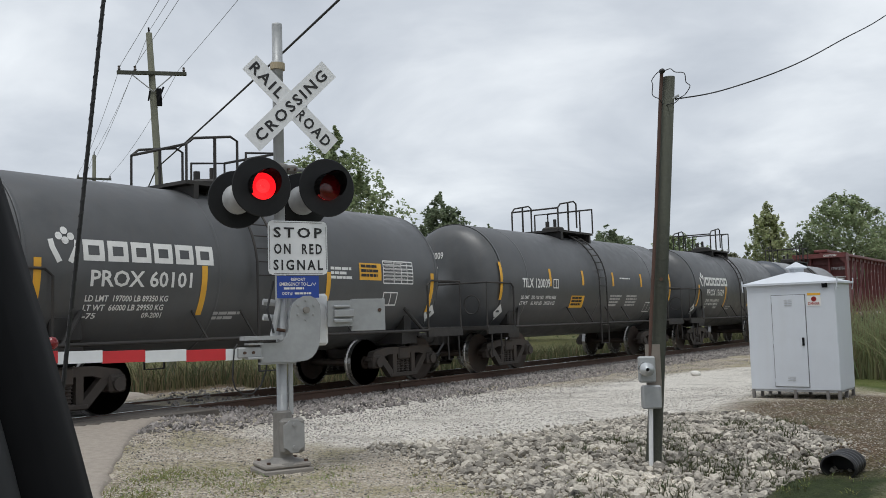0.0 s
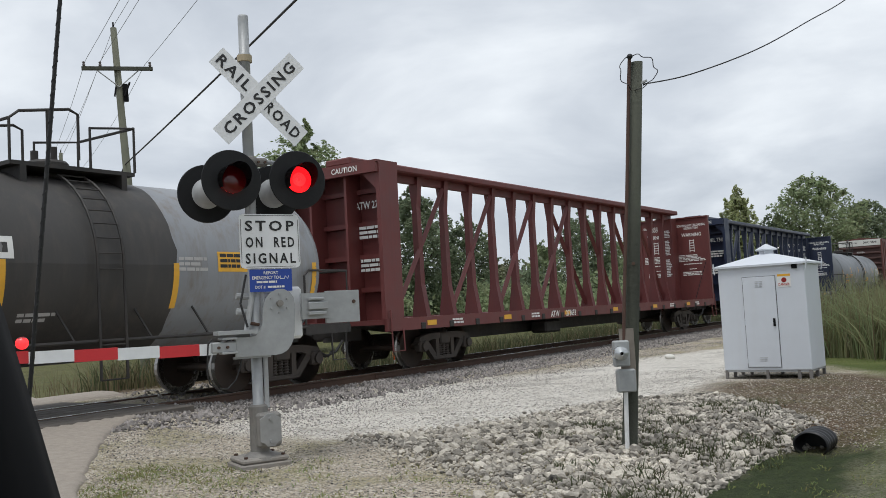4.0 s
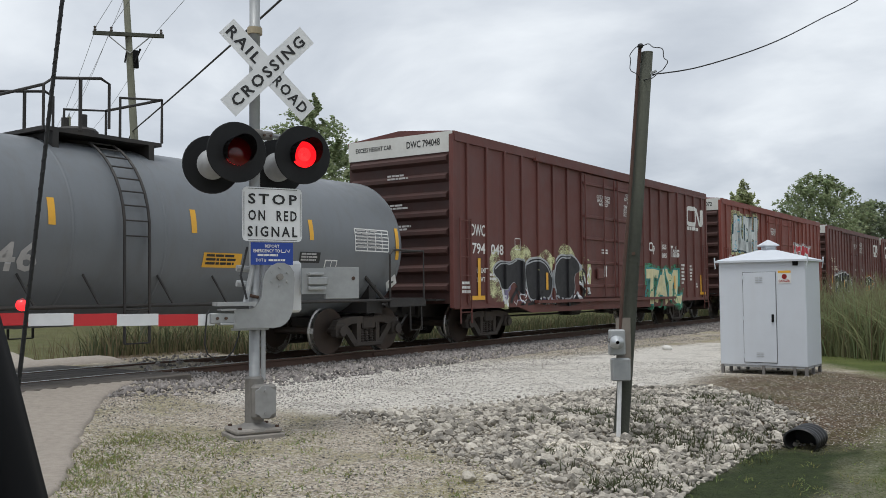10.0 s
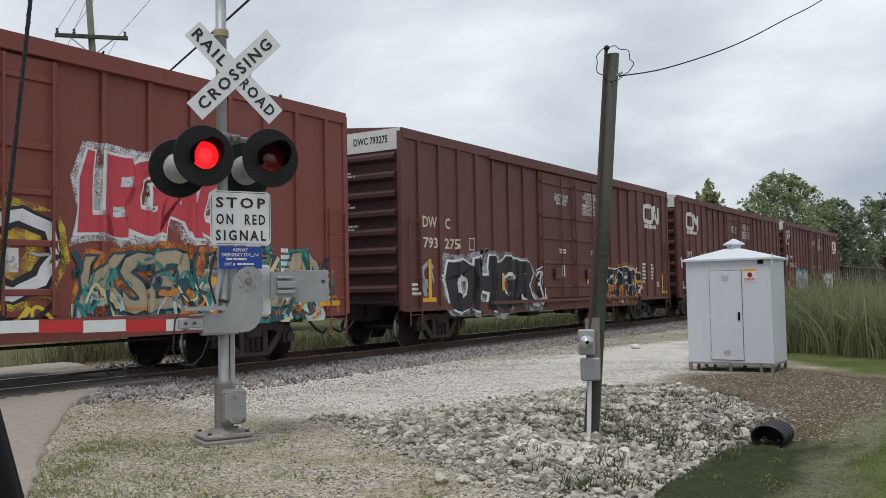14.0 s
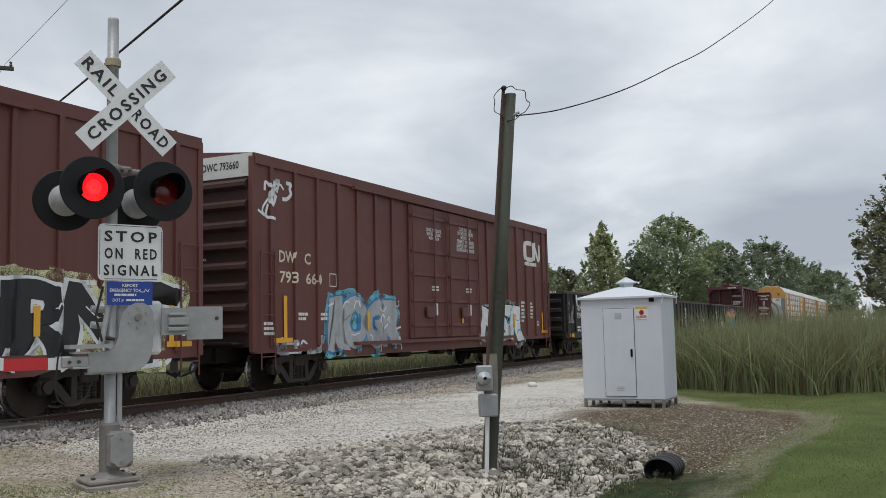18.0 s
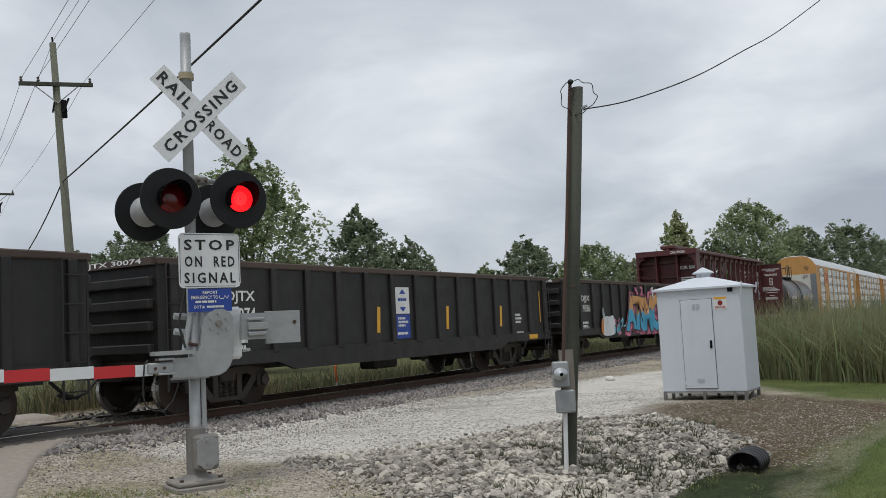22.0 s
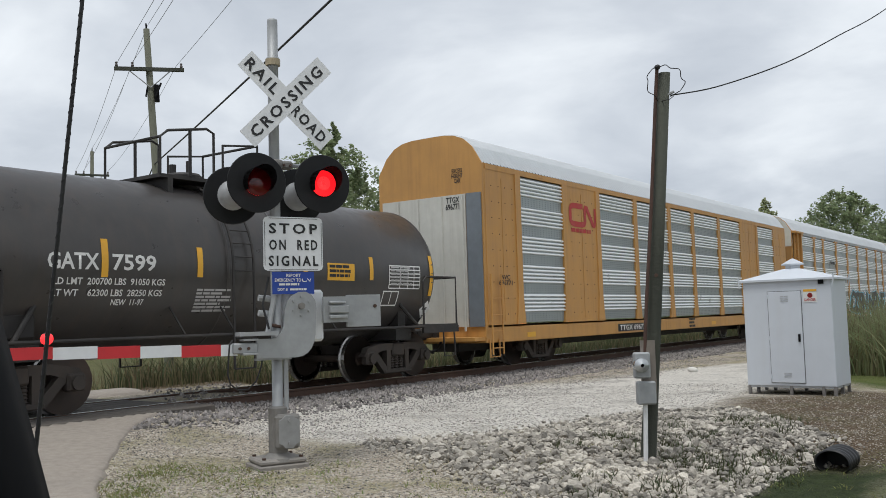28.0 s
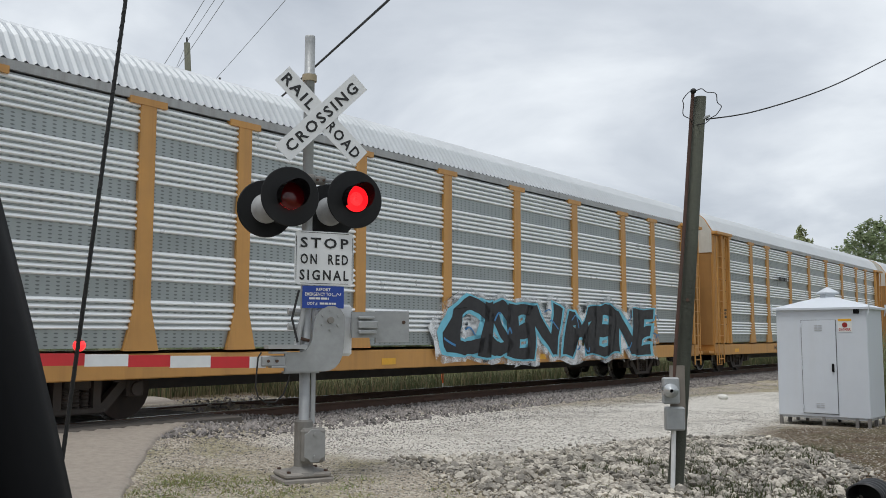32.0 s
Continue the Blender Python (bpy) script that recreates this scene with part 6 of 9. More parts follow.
def split(bm, xs=(), zs=()):
    for x in xs:
        bmesh.ops.bisect_plane(bm, geom=bm.verts[:] + bm.edges[:] + bm.faces[:], plane_co=(x, 0, 0), plane_no=(1, 0, 0))
    for z in zs:
        bmesh.ops.bisect_plane(bm, geom=bm.verts[:] + bm.edges[:] + bm.faces[:], plane_co=(0, 0, z), plane_no=(0, 0, 1))
    return bm


TR, TZ = 1.44, 2.17


def tank_mark(car, bm, material, name="lettering", lift=0.006):
    zs = [v.co.z for v in bm.verts]
    split(bm, zs=np.arange(min(zs) + 0.1, max(zs), 0.1))
    part(name, wrap(bm, TR, TZ, lift), material, car)


def tank_car(w, half, trucks, shell, label, stripes=(), marks=(), plat=0.0, band=None, rings=(), head="", head_mat=None):
    car = new_car("tank_car", label, "tank car", w)
    add_trucks(car, (-trucks, trucks), w)
    prof = [(-half, 0.0), (-half + 0.02, 0.4), (-half + 0.07, 0.8), (-half + 0.16, 1.1), (-half + 0.25, 1.26), (-half + 0.36, 1.37), (-half + 0.52, TR)]
    bm = lathe(bmesh.new(), prof + [(-half * 0.5, TR), (0, TR), (half * 0.5, TR)] + [(-a, r) for a, r in prof[::-1]], 56, "x", (0, 0, TZ))
    part("tank", bm, shell, car, smooth=True)
    for x in (-half + 0.52, half - 0.52, *rings):
        bm = lathe(bmesh.new(), [(x - 0.03, TR), (x - 0.025, TR + 0.006), (x + 0.025, TR + 0.006), (x + 0.03, TR)], 48, "x", (0, 0, TZ))
        part("weld_band", bm, shell, car, smooth=True)
    if band:
        a, b = band
        bm = bmesh.new()
        n = 40
        rows = []
        for k in range(n + 1):
            q = k * math.tau / n
            j = 0.10 * noise.noise(Vector((k * 0.7, w, 0)))
            rows.append([bm.verts.new((x, -(TR + 0.005) * math.cos(q), TZ + (TR + 0.005) * math.sin(q))) for x in (a + j, (a + b) / 2, b + j * 0.7)])
        for r0, r1 in zip(rows, rows[1:]):
            for i in range(2):
                bm.faces.new((r0[i], r0[i + 1], r1[i + 1], r1[i]))
        part("stained_band", bm, TANK_SPILL, car, "dark spill-stained band round the tank", smooth=True)
    # stub sills, saddles, platforms
    for s in (-1, 1):
        bm = bmesh.new()
        box(bm, s * (half - 2.4), s * (half + 0.35), -0.28, 0.28, 0.72, 1.02)
        box(bm, s * trucks - 0.25, s * trucks + 0.25, -1.25, 1.25, 0.80, 1.05)
        box(bm, s * trucks - 0.12, s * trucks + 0.12, -1.2, 1.2, 1.0, 1.75)
        part("bolster_saddle", bm, UNDER, car)
        x0, x1 = s * (half - 0.95), s * (half + 0.30)
        part("end_platform", bx(min(x0, x1), max(x0, x1), -1.5, 1.5, 1.02, 1.10), UNDER, car)
        part("running_board", bx(min(x0, x1), max(x0, x1), -1.52, -1.46, 0.92, 1.06), UNDER, car)
        for yy in (-1, 1):
            hoop = [(s * (half - 0.9), yy * 1.48, 1.1), (s * (half - 0.9), yy * 1.48, 2.0), (s * (half - 0.78), yy * 1.48, 2.1), (s * (half + 0.28), yy * 1.48, 2.1)]
            part("end_handrail", pipe(bmesh.new(), hoop, 0.022), UNDER, car)
            part("saddle_strut", rod(bmesh.new(), (s * (half - 1.6), yy * 1.2, 1.72), (s * (half - 1.05), yy * 1.46, 1.05), 0.04), UNDER, car)
        part("end_handrail", pipe(bmesh.new(), [(s * (half + 0.28), -1.48, 1.1), (s * (half + 0.28), -1.48, 2.1), (s * (half + 0.28), 1.48, 2.1), (s * (half + 0.28), 1.48, 1.1)], 0.022), UNDER, car)
        part("sill_step", pipe(bmesh.new(), [(s * (half + 0.15), -1.5, 1.0), (s * (half + 0.15), -1.52, 0.42), (s * (half - 0.25), -1.52, 0.42), (s * (half - 0.25), -1.5, 1.0)], 0.02), UNDER, car)
        coupler(car, s * (half + 0.35), s)
        tank_mark(car, shift(bmesh.ops.create_grid and rect(-0.13, 0.13, 0, -0.13, 0.13), s * (half - 0.55), 0, 1.42, 45), WHITE_PAINT, "hazard_diamond")
        tank_mark(car, shift(bars(0.2, 0.07, 1, 4), s * (half - 0.55), -0.006, 1.42), BLACK_PAINT, "diamond_writing")
    part("hand_brake", pipe(bmesh.new(), [(-half - 0.05, -0.9 + 0.22 * math.cos(a), 1.6 + 0.22 * math.sin(a)) for a in np.linspace(0, math.tau, 17)], 0.014), UNDER, car)
    part("brake_cylinder", rod(bmesh.new(), (half - 1.1, -0.75, 1.35), (half - 0.45, -0.75, 1.35), 0.2, seg=14), TRUCK, car, "grey brake cylinder")
    part("valve_box", bx(-half + 1.0, -half + 1.5, -1.25, -0.8, 1.1, 1.45, bev=0.03), UNDER, car)
    for yy in (-1.5, 1.5):
        part("side_handrail", rod(bmesh.new(), (-half + 0.9, yy, 1.06), (half - 0.9, yy, 1.06), 0.028), UNDER, car)
    part("brake_pipe", rod(bmesh.new(), (-half + 1.0, -0.4, 0.92), (half - 1.0, -0.4, 0.92), 0.05), UNDER, car)
    for x in (-1.6, -0.6, 0.7, 1.8):
        part("handrail_bracket", rod(bmesh.new(), (x, -1.5, 1.06), (x - 0.2, -1.18, 1.72), 0.018), UNDER, car)
    # ladder and walkway on top
    for sy in (-1, 1):
        pts = [(math.sin(a) * (TR + 0.09), TZ + math.cos(a) * (TR + 0.09)) for a in np.linspace(0.42, 1.62, 9)] + [(TR + 0.1, 1.0), (TR + 0.1, 0.5)]
        lad = part("ladder", pipe(pipe(bmesh.new(), [(plat - 0.22, sy * y, z) for y, z in pts], 0.022), [(plat + 0.22, sy * y, z) for y, z in pts], 0.022), UNDER, car)
        bm = bmesh.new()
        for i in range(11):
            q = i / 10
            k = q * (len(pts) - 1)
            i0 = min(int(k), len(pts) - 2)
            y, z = (Vector(pts[i0]).lerp(Vector(pts[i0 + 1]), k - i0))
            rod(bm, (plat - 0.22, sy * y, z), (plat + 0.22, sy * y, z), 0.013, seg=5)
        part("rung", bm, UNDER, lad)
    wk = part("walkway", bx(plat - 1.05, plat + 1.05, -0.75, 0.75, TZ + TR + 0.03, TZ + TR + 0.09), UNDER, car, "grated walkway round the valve dome")
    part("walkway_support", box(box(bmesh.new(), plat - 0.9, plat - 0.8, -0.75, 0.75, TZ + TR - 0.3, TZ + TR + 0.03), plat + 0.8, plat + 0.9, -0.75, 0.75, TZ + TR - 0.3, TZ + TR + 0.03), UNDER, wk)
    zt = TZ + TR + 0.09
    for y in (-0.75, 0.75):
        part("guard_rail", pipe(bmesh.new(), [(plat - 1.05, y, zt), (plat - 1.05, y, zt + 0.6), (plat - 0.9, y, zt + 0.72), (plat - 0.1, y, zt + 0.86), (plat + 0.05, y, zt + 0.8), (plat + 0.05, y, zt + 0.1)], 0.024), UNDER, wk)
        part("guard_rail", pipe(bmesh.new(), [(plat + 0.25, y, zt), (plat + 0.25, y, zt + 0.62), (plat + 1.05, y, zt + 0.72), (plat + 1.05, y, zt)], 0.024), UNDER, wk)
        part("guard_post", rod(bmesh.new(), (plat - 0.45, y, zt), (plat - 0.45, y, zt + 0.8), 0.028), UNDER, wk)
    part("guard_rail", pipe(bmesh.new(), [(plat - 1.05, -0.75, zt + 0.6), (plat - 1.05, 0.75, zt + 0.6)], 0.024), UNDER, wk)
    part("guard_rail", pipe(bmesh.new(), [(plat + 1.05, -0.75, zt + 0.72), (plat + 1.05, 0.75, zt + 0.72)], 0.024), UNDER, wk)
    bm = lathe(bmesh.new(), [(TZ + TR - 0.05, 0.32), (TZ + TR + 0.22, 0.32), (TZ + TR + 0.26, 0.28), (TZ + TR + 0.26, 0.0)], 20, "z", (plat, 0, 0))
    part("valve_dome", bm, UNDER, car)
    part("valve", rod(rod(bmesh.new(), (plat + 0.12, 0, zt), (plat + 0.12, 0, zt + 0.42), 0.05), (plat - 0.15, 0.1, zt), (plat - 0.15, 0.1, zt + 0.34), 0.06), UNDER, car)
    # reflective stripes and writing
    for x, z0, z1 in stripes:
        tank_mark(car, rect(x - 0.055, x + 0.055, 0, z0, z1), YELLOW_MARK, "reflective_stripe")
    for kind, a in marks:
        if kind == "text":
            s, x0, x1, z0, z1, mm = a
            tank_mark(car, shift(letters(s, x1 - x0, z1 - z0), (x0 + x1) / 2, 0, (z0 + z1) / 2), mm)
        elif kind == "bars":
            x0, x1, z0, z1, rows, mm = a
            tank_mark(car, shift(bars(x1 - x0, z1 - z0, rows, int(abs(x0) * 100)), (x0 + x1) / 2, 0, (z0 + z1) / 2), mm)
        elif kind == "plate":
            x0, x1, z0, z1, mm, ink = a
            tank_mark(car, rect(x0, x1, 0, z0, z1), mm, "notice_panel")
            tank_mark(car, shift(bars((x1 - x0) * 0.86, (z1 - z0) * 0.8, 3, 5), (x0 + x1) / 2, 0, (z0 + z1) / 2), ink, lift=0.010)
        elif kind == "table":
            x0, x1, z0, z1 = a
            bm = bmesh.new()
            for i in range(7):
                z = z0 + (z1 - z0) * i / 6
                rect(x0, x1, 0, z - 0.012, z + 0.012, bm)
            for q in (0, 0.35, 0.6, 0.8, 1):
                x = x0 + (x1 - x0) * q
                rect(x - 0.01, x + 0.01, 0, z0, z1, bm)
            tank_mark(car, bm, WHITE_PAINT, "data_table")
            tank_mark(car, shift(bars(0.9 * (x1 - x0), 0.9 * (z1 - z0), 6, 8), (x0 + x1) / 2, 0, (z0 + z1) / 2 + 0.02), DIM_PAINT, "data_table", 0.008)
        elif kind == "frame":
            x0, x1, z0, z1 = a
            bm = bmesh.new()
            for p in ((x0, x1, z0, z0 + 0.025), (x0, x1, z1 - 0.025, z1), (x0, x0 + 0.025, z0, z1), (x1 - 0.025, x1, z0, z1), ((x0 + x1) / 2, (x0 + x1) / 2 + 0.02, z0, z1)):
                rect(p[0], p[1], 0, p[2], p[3], bm)
            tank_mark(car, shift(bm, 0, 0, 0), WHITE_PAINT, "stencil_frame")
        elif kind == "blocks":
            # a maker's name as plain rounded blocks
            x0, x1, z0, z1, k, mm = a
            bm = bmesh.new()
            step = (x1 - x0) / k
            for i in range(k):
                c0, c1 = x0 + i * step, x0 + i * step + step * 0.86
                t = (z1 - z0) * 0.27
                for p in ((c0, c1, z0, z0 + t), (c0, c1, z1 - t, z1), (c0, c0 + t, z0 + t, z1 - t), (c1 - t, c1, z0 + t, z1 - t)):
                    rect(p[0], p[1], 0, p[2], p[3], bm)
            tank_mark(car, bm, mm, "name_blocks")
        elif kind == "emblem":
            x0, x1, z0, z1, mm = a
            bm = stroke([(x0, z1 - 0.15), (x0 + 0.02, z0 + 0.2), (x0 + 0.12, z0)], 0.08)
            stroke([(x1, z1 - 0.15), (x1 - 0.02, z0 + 0.2), (x1 - 0.12, z0)], 0.08, 0, bm)
            for dx, dz in ((0.13, 0.0), (0.22, 0.08), (0.22, -0.06), (0.31, 0.0)):
                lathe(bm, [(0.0, 0.0), (0.0, 0.055)], 10, "y", (x0 + dx, 0, z1 - 0.1 + dz))
            tank_mark(car, bm, mm, "emblem")
    # writing on the head that faces the crossing
    if head:
        rs, ds = [r for a, r in prof], [a for a, r in prof]
        for bm, z in ((letters(head, 0.95, 0.17), 2.82), (bars(0.7, 0.22, 3, 4), 2.52)):
            for v in bm.verts:
                y, zz = 0.42 - v.co.x, z + v.co.z
                v.co = Vector((float(np.interp(math.hypot(y, zz - TZ), rs, ds)) - 0.012, y, zz))
            part("head_lettering", bm, WHITE_PAINT, car)
    if head_mat:
        bm = lathe(bmesh.new(), [(a - 0.004, r + 0.004) for a, r in prof] + [(-half + 0.75, TR + 0.004)], 56, "x", (0, 0, TZ))
        part("tank_head", bm, head_mat, car, "dark blue-grey tank head", smooth=True)
    return car


def prox(number, mm, name_mat, limits=True):
    r = [("emblem", (-4.2, -3.8, 2.2, 2.66, name_mat)), ("blocks", (-3.72, -1.37, 2.23, 2.53, 6, name_mat)), ("text", ("PROX " + number, -3.6, -1.84, 1.87, 2.11, name_mat)),
         ("bars", (1.3, 2.0, 2.05, 2.3, 3, mm)), ("plate", (2.1, 2.75, 2.07, 2.40, YELLOW_MARK, BLACK_PAINT)), ("table", (2.82, 3.76, 2.02, 2.46)), ("frame", (2.85, 3.3, 1.58, 1.85)), ("bars", (-1.3, -0.6, 1.35, 1.5, 2, DIM_PAINT))]
    if limits:
        r += [("text", ("LD LMT  197000 LB 89350 KG", -3.65, -2.25, 1.66, 1.75, mm)), ("text", ("LT WT  66000 LB 29950 KG", -3.65, -2.3, 1.53, 1.62, mm)), ("text", ("P-75", -3.7, -3.42, 1.42, 1.50, mm)), ("text", ("09-2001", -2.65, -2.3, 1.42, 1.50, mm))]
    return r


PS = [(-4.40, 1.5, 2.25), (-1.60, 1.45, 2.22), (1.25, 1.5, 2.2), (4.42, 1.45, 2.25)]
tank_car(11.05, 5.1, 3.85, TANK_BLACK, "black tank car with white lettering and amber reflective stripes", PS, prox("60101", WHITE_PAINT, WHITE_PAINT), -0.35, rings=(-1.3, 0.9), head="PROX 60101")
tank_car(23.43, 5.65, 4.42, TANK_BLACK, "long black tank car with white lettering and amber stripes", [(-5.2, 1.7, 2.6), (-2.85, 2.05, 2.5), (-1.04, 2.1, 2.5), (0.85, 2.1, 2.5), (2.82, 2.1, 2.5), (5.1, 1.7, 2.55)],
         [("text", ("TILX 120009", -4.25, -2.87, 2.0, 2.24, WHITE_PAINT)), ("text", ("LD LMT   200 100 LBS   90750 KGS", -4.25, -2.5, 1.72, 1.81, WHITE_PAINT)), ("text", ("LT WT     62 900 LBS   28550 KGS", -4.25, -2.5, 1.58, 1.67, WHITE_PAINT)),
          ("frame", (-2.7, -2.42, 2.0, 2.24)), ("plate", (-1.66, -0.9, 1.5, 1.82, YELLOW_MARK, BLACK_PAINT)), ("table", (3.63, 4.54, 1.86, 2.26)), ("bars", (1.3, 2.2, 2.3, 2.36, 1, WHITE_PAINT)), ("bars", (0.7, 1.5, 1.5, 1.85, 4, DIM_PAINT)), ("bars", (1.8, 2.9, 1.5, 1.85, 4, DIM_PAINT)), ("frame", (3.3, 3.8, 1.35, 1.65))], 0.0, rings=(-4.0, 0.0, 3.6), head="TILX 120009")
tank_car(35.6, 5.2, 3.85, TANK_BLACK, "black tank car with white lettering and amber reflective stripes", PS, prox("13629", WHITE_PAINT, WHITE_PAINT), 0.0, rings=(-1.3, 1.0), head="PROX 13629")
tank_car(47.8, 5.0, 3.85, TANK_PALE, "pale grey tank car with a dark stained middle band", PS, prox("60108", DIM_PAINT, WHITE_PAINT), 0.0, (-1.62, 1.25), head="PROX 60108", head_mat=mat("tank_head_grey", (0.075, 0.083, 0.098), 0.45, vary=0.15, scale=2, grime=0.3, grime_col=(0.06, 0.058, 0.056), streak=True))
tank_car(107.6, 7.1, 5.97, TANK_GREY, "long grey tank car with orange lettering", [(-6.6, 1.9, 2.4), (-3.9, 2.2, 2.58), (-1.33, 2.2, 2.58), (1.15, 2.2, 2.58), (3.9, 2.2, 2.58), (6.5, 1.9, 2.55)],
         [("text", ("UTLX  665777", -5.66, -3.54, 1.87, 2.11, ORANGE_MARK)), ("bars", (-5.6, -4.0, 1.55, 1.75, 2, ORANGE_MARK)), ("plate", (1.37, 2.2, 1.66, 1.90, YELLOW_MARK, BLACK_PAINT)), ("plate", (3.6, 4.15, 1.78, 1.98, BLACK_PAINT, DIM_PAINT)), ("table", (5.15, 6.2, 2.05, 2.48)), ("frame", (4.3, 4.65, 1.6, 1.85)), ("text", ("SL 46", -2.9, -1.5, 1.55, 1.95, DIM_PAINT))], 0.0, rings=(-1.0, 0.6))
tank_car(287.9, 5.4, 4.1, mat("tank_dull_black", (0.050, 0.046, 0.044), 0.36, vary=0.25, scale=3, grime=0.35, grime_col=(0.085, 0.065, 0.052), streak=True, bump=0.08, bump_scale=8), "black tank car with white lettering and bright amber stripes", [(-5.0, 1.8, 2.6), (-2.97, 1.95, 2.5), (-1.27, 1.98, 2.45), (1.08, 1.95, 2.45), (2.9, 2.0, 2.45), (4.85, 1.7, 2.55)],
         [("text", ("GATX", -3.85, -3.06, 2.05, 2.29, WHITE_PAINT)), ("text", ("7599", -2.85, -2.1, 2.05, 2.29, WHITE_PAINT)), ("text", ("LD LMT  200700 LBS  91050 KGS", -3.75, -1.92, 1.84, 1.94, WHITE_PAINT)), ("text", ("LT WT    62300 LBS  28250 KGS", -3.75, -1.95, 1.68, 1.78, WHITE_PAINT)), ("text", ("NEW  11-97", -2.8, -2.25, 1.55, 1.64, WHITE_PAINT)),
          ("bars", (-1.30, -0.45, 1.42, 1.80, 7, DIM_PAINT)), ("plate", (1.65, 2.4, 1.98, 2.3, YELLOW_MARK, BLACK_PAINT)), ("table", (3.45, 4.45, 1.85, 2.3)), ("frame", (3.3, 3.8, 1.5, 1.8))], -0.45, rings=(-0.7, 0.5))


# ---- boxcars ----
HW = 1.53
RIBS = [-8.15, -7.3, -6.45, -5.6, -4.75, -3.9, -3.05, 3.05, 3.9, 4.75, 5.6, 6.45, 7.3, 8.15]
RD, RW = 0.055, 0.05


def drape(bm, half, extra=0.0):
    """Lay flat writing over the ribs of a boxcar's side."""
    xs = [v.co.x for v in bm.verts]
    lo, hi = min(xs), max(xs)
    cuts = []
    for r in RIBS:
        for d in (-RW - 0.004, -RW, RW, RW + 0.004):
            if lo < r + d < hi:
                cuts.append(r + d)
    split(bm, cuts)
    for v in bm.verts:
        on = any(abs(v.co.x - r) < RW + 0.002 for r in RIBS)
        door = -2.3 < v.co.x < 2.3
        v.co.y = -HW - 0.005 - extra - (RD if on else 0.06 if door else 0.0)
    return bm


GRAF = {}


def mist(name, col):
    """Thin overspray: specks of paint that let the car's side show between them."""
    key = "mist_" + name
    if key not in GRAF:
        m = mat(key, col, 0.6, vary=0.15, scale=6)
        t = m.node_tree
        L = t.links.new
        tc = t.nodes.new("ShaderNodeTexCoord")
        n1 = node(t, "ShaderNodeTexNoise", Scale=55.0, Detail=3.0, Roughness=0.7)
        n2 = node(t, "ShaderNodeTexNoise", Scale=2.6, Detail=2.0)
        L(tc.outputs["Object"], n1.inputs["Vector"])
        L(tc.outputs["Object"], n2.inputs["Vector"])
        ad = t.nodes.new("ShaderNodeMath")
        ad.operation = "ADD"
        L(n1.outputs[0], ad.inputs[0])
        L(n2.outputs[0], ad.inputs[1])
        mr = t.nodes.new("ShaderNodeMapRange")
        mr.inputs["From Min"].default_value, mr.inputs["From Max"].default_value = 0.88, 1.10
        L(ad.outputs[0], mr.inputs[0])
        L(mr.outputs[0], t.nodes["Principled BSDF"].inputs["Alpha"])
        GRAF[key] = m
    return GRAF[key]


def blob(car, name, pts, material, extra=0.003, cover=None, label=""):
    """A sprayed patch inside a rounded outline in x, z."""
    cover = cover or (lambda bm, e: drape(bm, 0, e))
    ring = list(pts)
    for _ in range(2):
        out = []
        for (a, b), (c, d) in zip(ring, ring[1:] + ring[:1]):
            out += [(a * 0.75 + c * 0.25, b * 0.75 + d * 0.25), (a * 0.25 + c * 0.75, b * 0.25 + d * 0.75)]
        ring = out
    bm = bmesh.new()
    bm.faces.new([bm.verts.new((a, 0, b)) for a, b in ring])
    bmesh.ops.triangulate(bm, faces=bm.faces)
    return part(name, cover(bm, extra), material, car, label)


def puff(cx, cz, rx, rz, seed, n=14):
    """A lumpy round outline."""
    rng = random.Random(seed)
    return [(cx + rx * math.cos(k * math.tau / n) * rng.uniform(0.7, 1.15), cz + rz * math.sin(k * math.tau / n) * rng.uniform(0.7, 1.15)) for k in range(n)]


def spray(name, col):
    if name == "fade" and name not in GRAF:
        # orange above, sky blue below, with an uneven seam
        m = mat("spray_fade", col, 0.55, vary=0.2, scale=5)
        t = m.node_tree
        tc = t.nodes.new("ShaderNodeTexCoord")
        sp = t.nodes.new("ShaderNodeSeparateXYZ")
        nz = node(t, "ShaderNodeTexNoise", Scale=2.2, Detail=2.0)
        ma = t.nodes.new("ShaderNodeMath")
        ma.operation = "MULTIPLY_ADD"
        ma.inputs[1].default_value = 0.9
        rp = t.nodes.new("ShaderNodeValToRGB")
        rp.color_ramp.elements[0].position, rp.color_ramp.elements[0].color = 0.46, (0.05, 0.36, 0.58, 1)
        rp.color_ramp.elements[1].position, rp.color_ramp.elements[1].color = 0.54, (0.60, 0.30, 0.10, 1)
        mr = t.nodes.new("ShaderNodeMapRange")
        mr.inputs["From Min"].default_value, mr.inputs["From Max"].default_value = 1.1, 2.9
        L = t.links.new
        L(tc.outputs["Object"], sp.inputs[0])
        L(tc.outputs["Object"], nz.inputs["Vector"])
        L(nz.outputs[0], ma.inputs[0])
        L(sp.outputs["Z"], ma.inputs[2])
        L(ma.outputs[0], mr.inputs[0])
        L(mr.outputs[0], rp.inputs[0])
        L(rp.outputs[0], t.nodes["Principled BSDF"].inputs["Base Color"])
        GRAF[name] = m
    if name not in GRAF:
        GRAF[name] = mat("spray_" + name, col, 0.55, vary=0.25, scale=5, grime=0.2, grime_col=tuple(c * 0.55 for c in col))
    return GRAF[name]


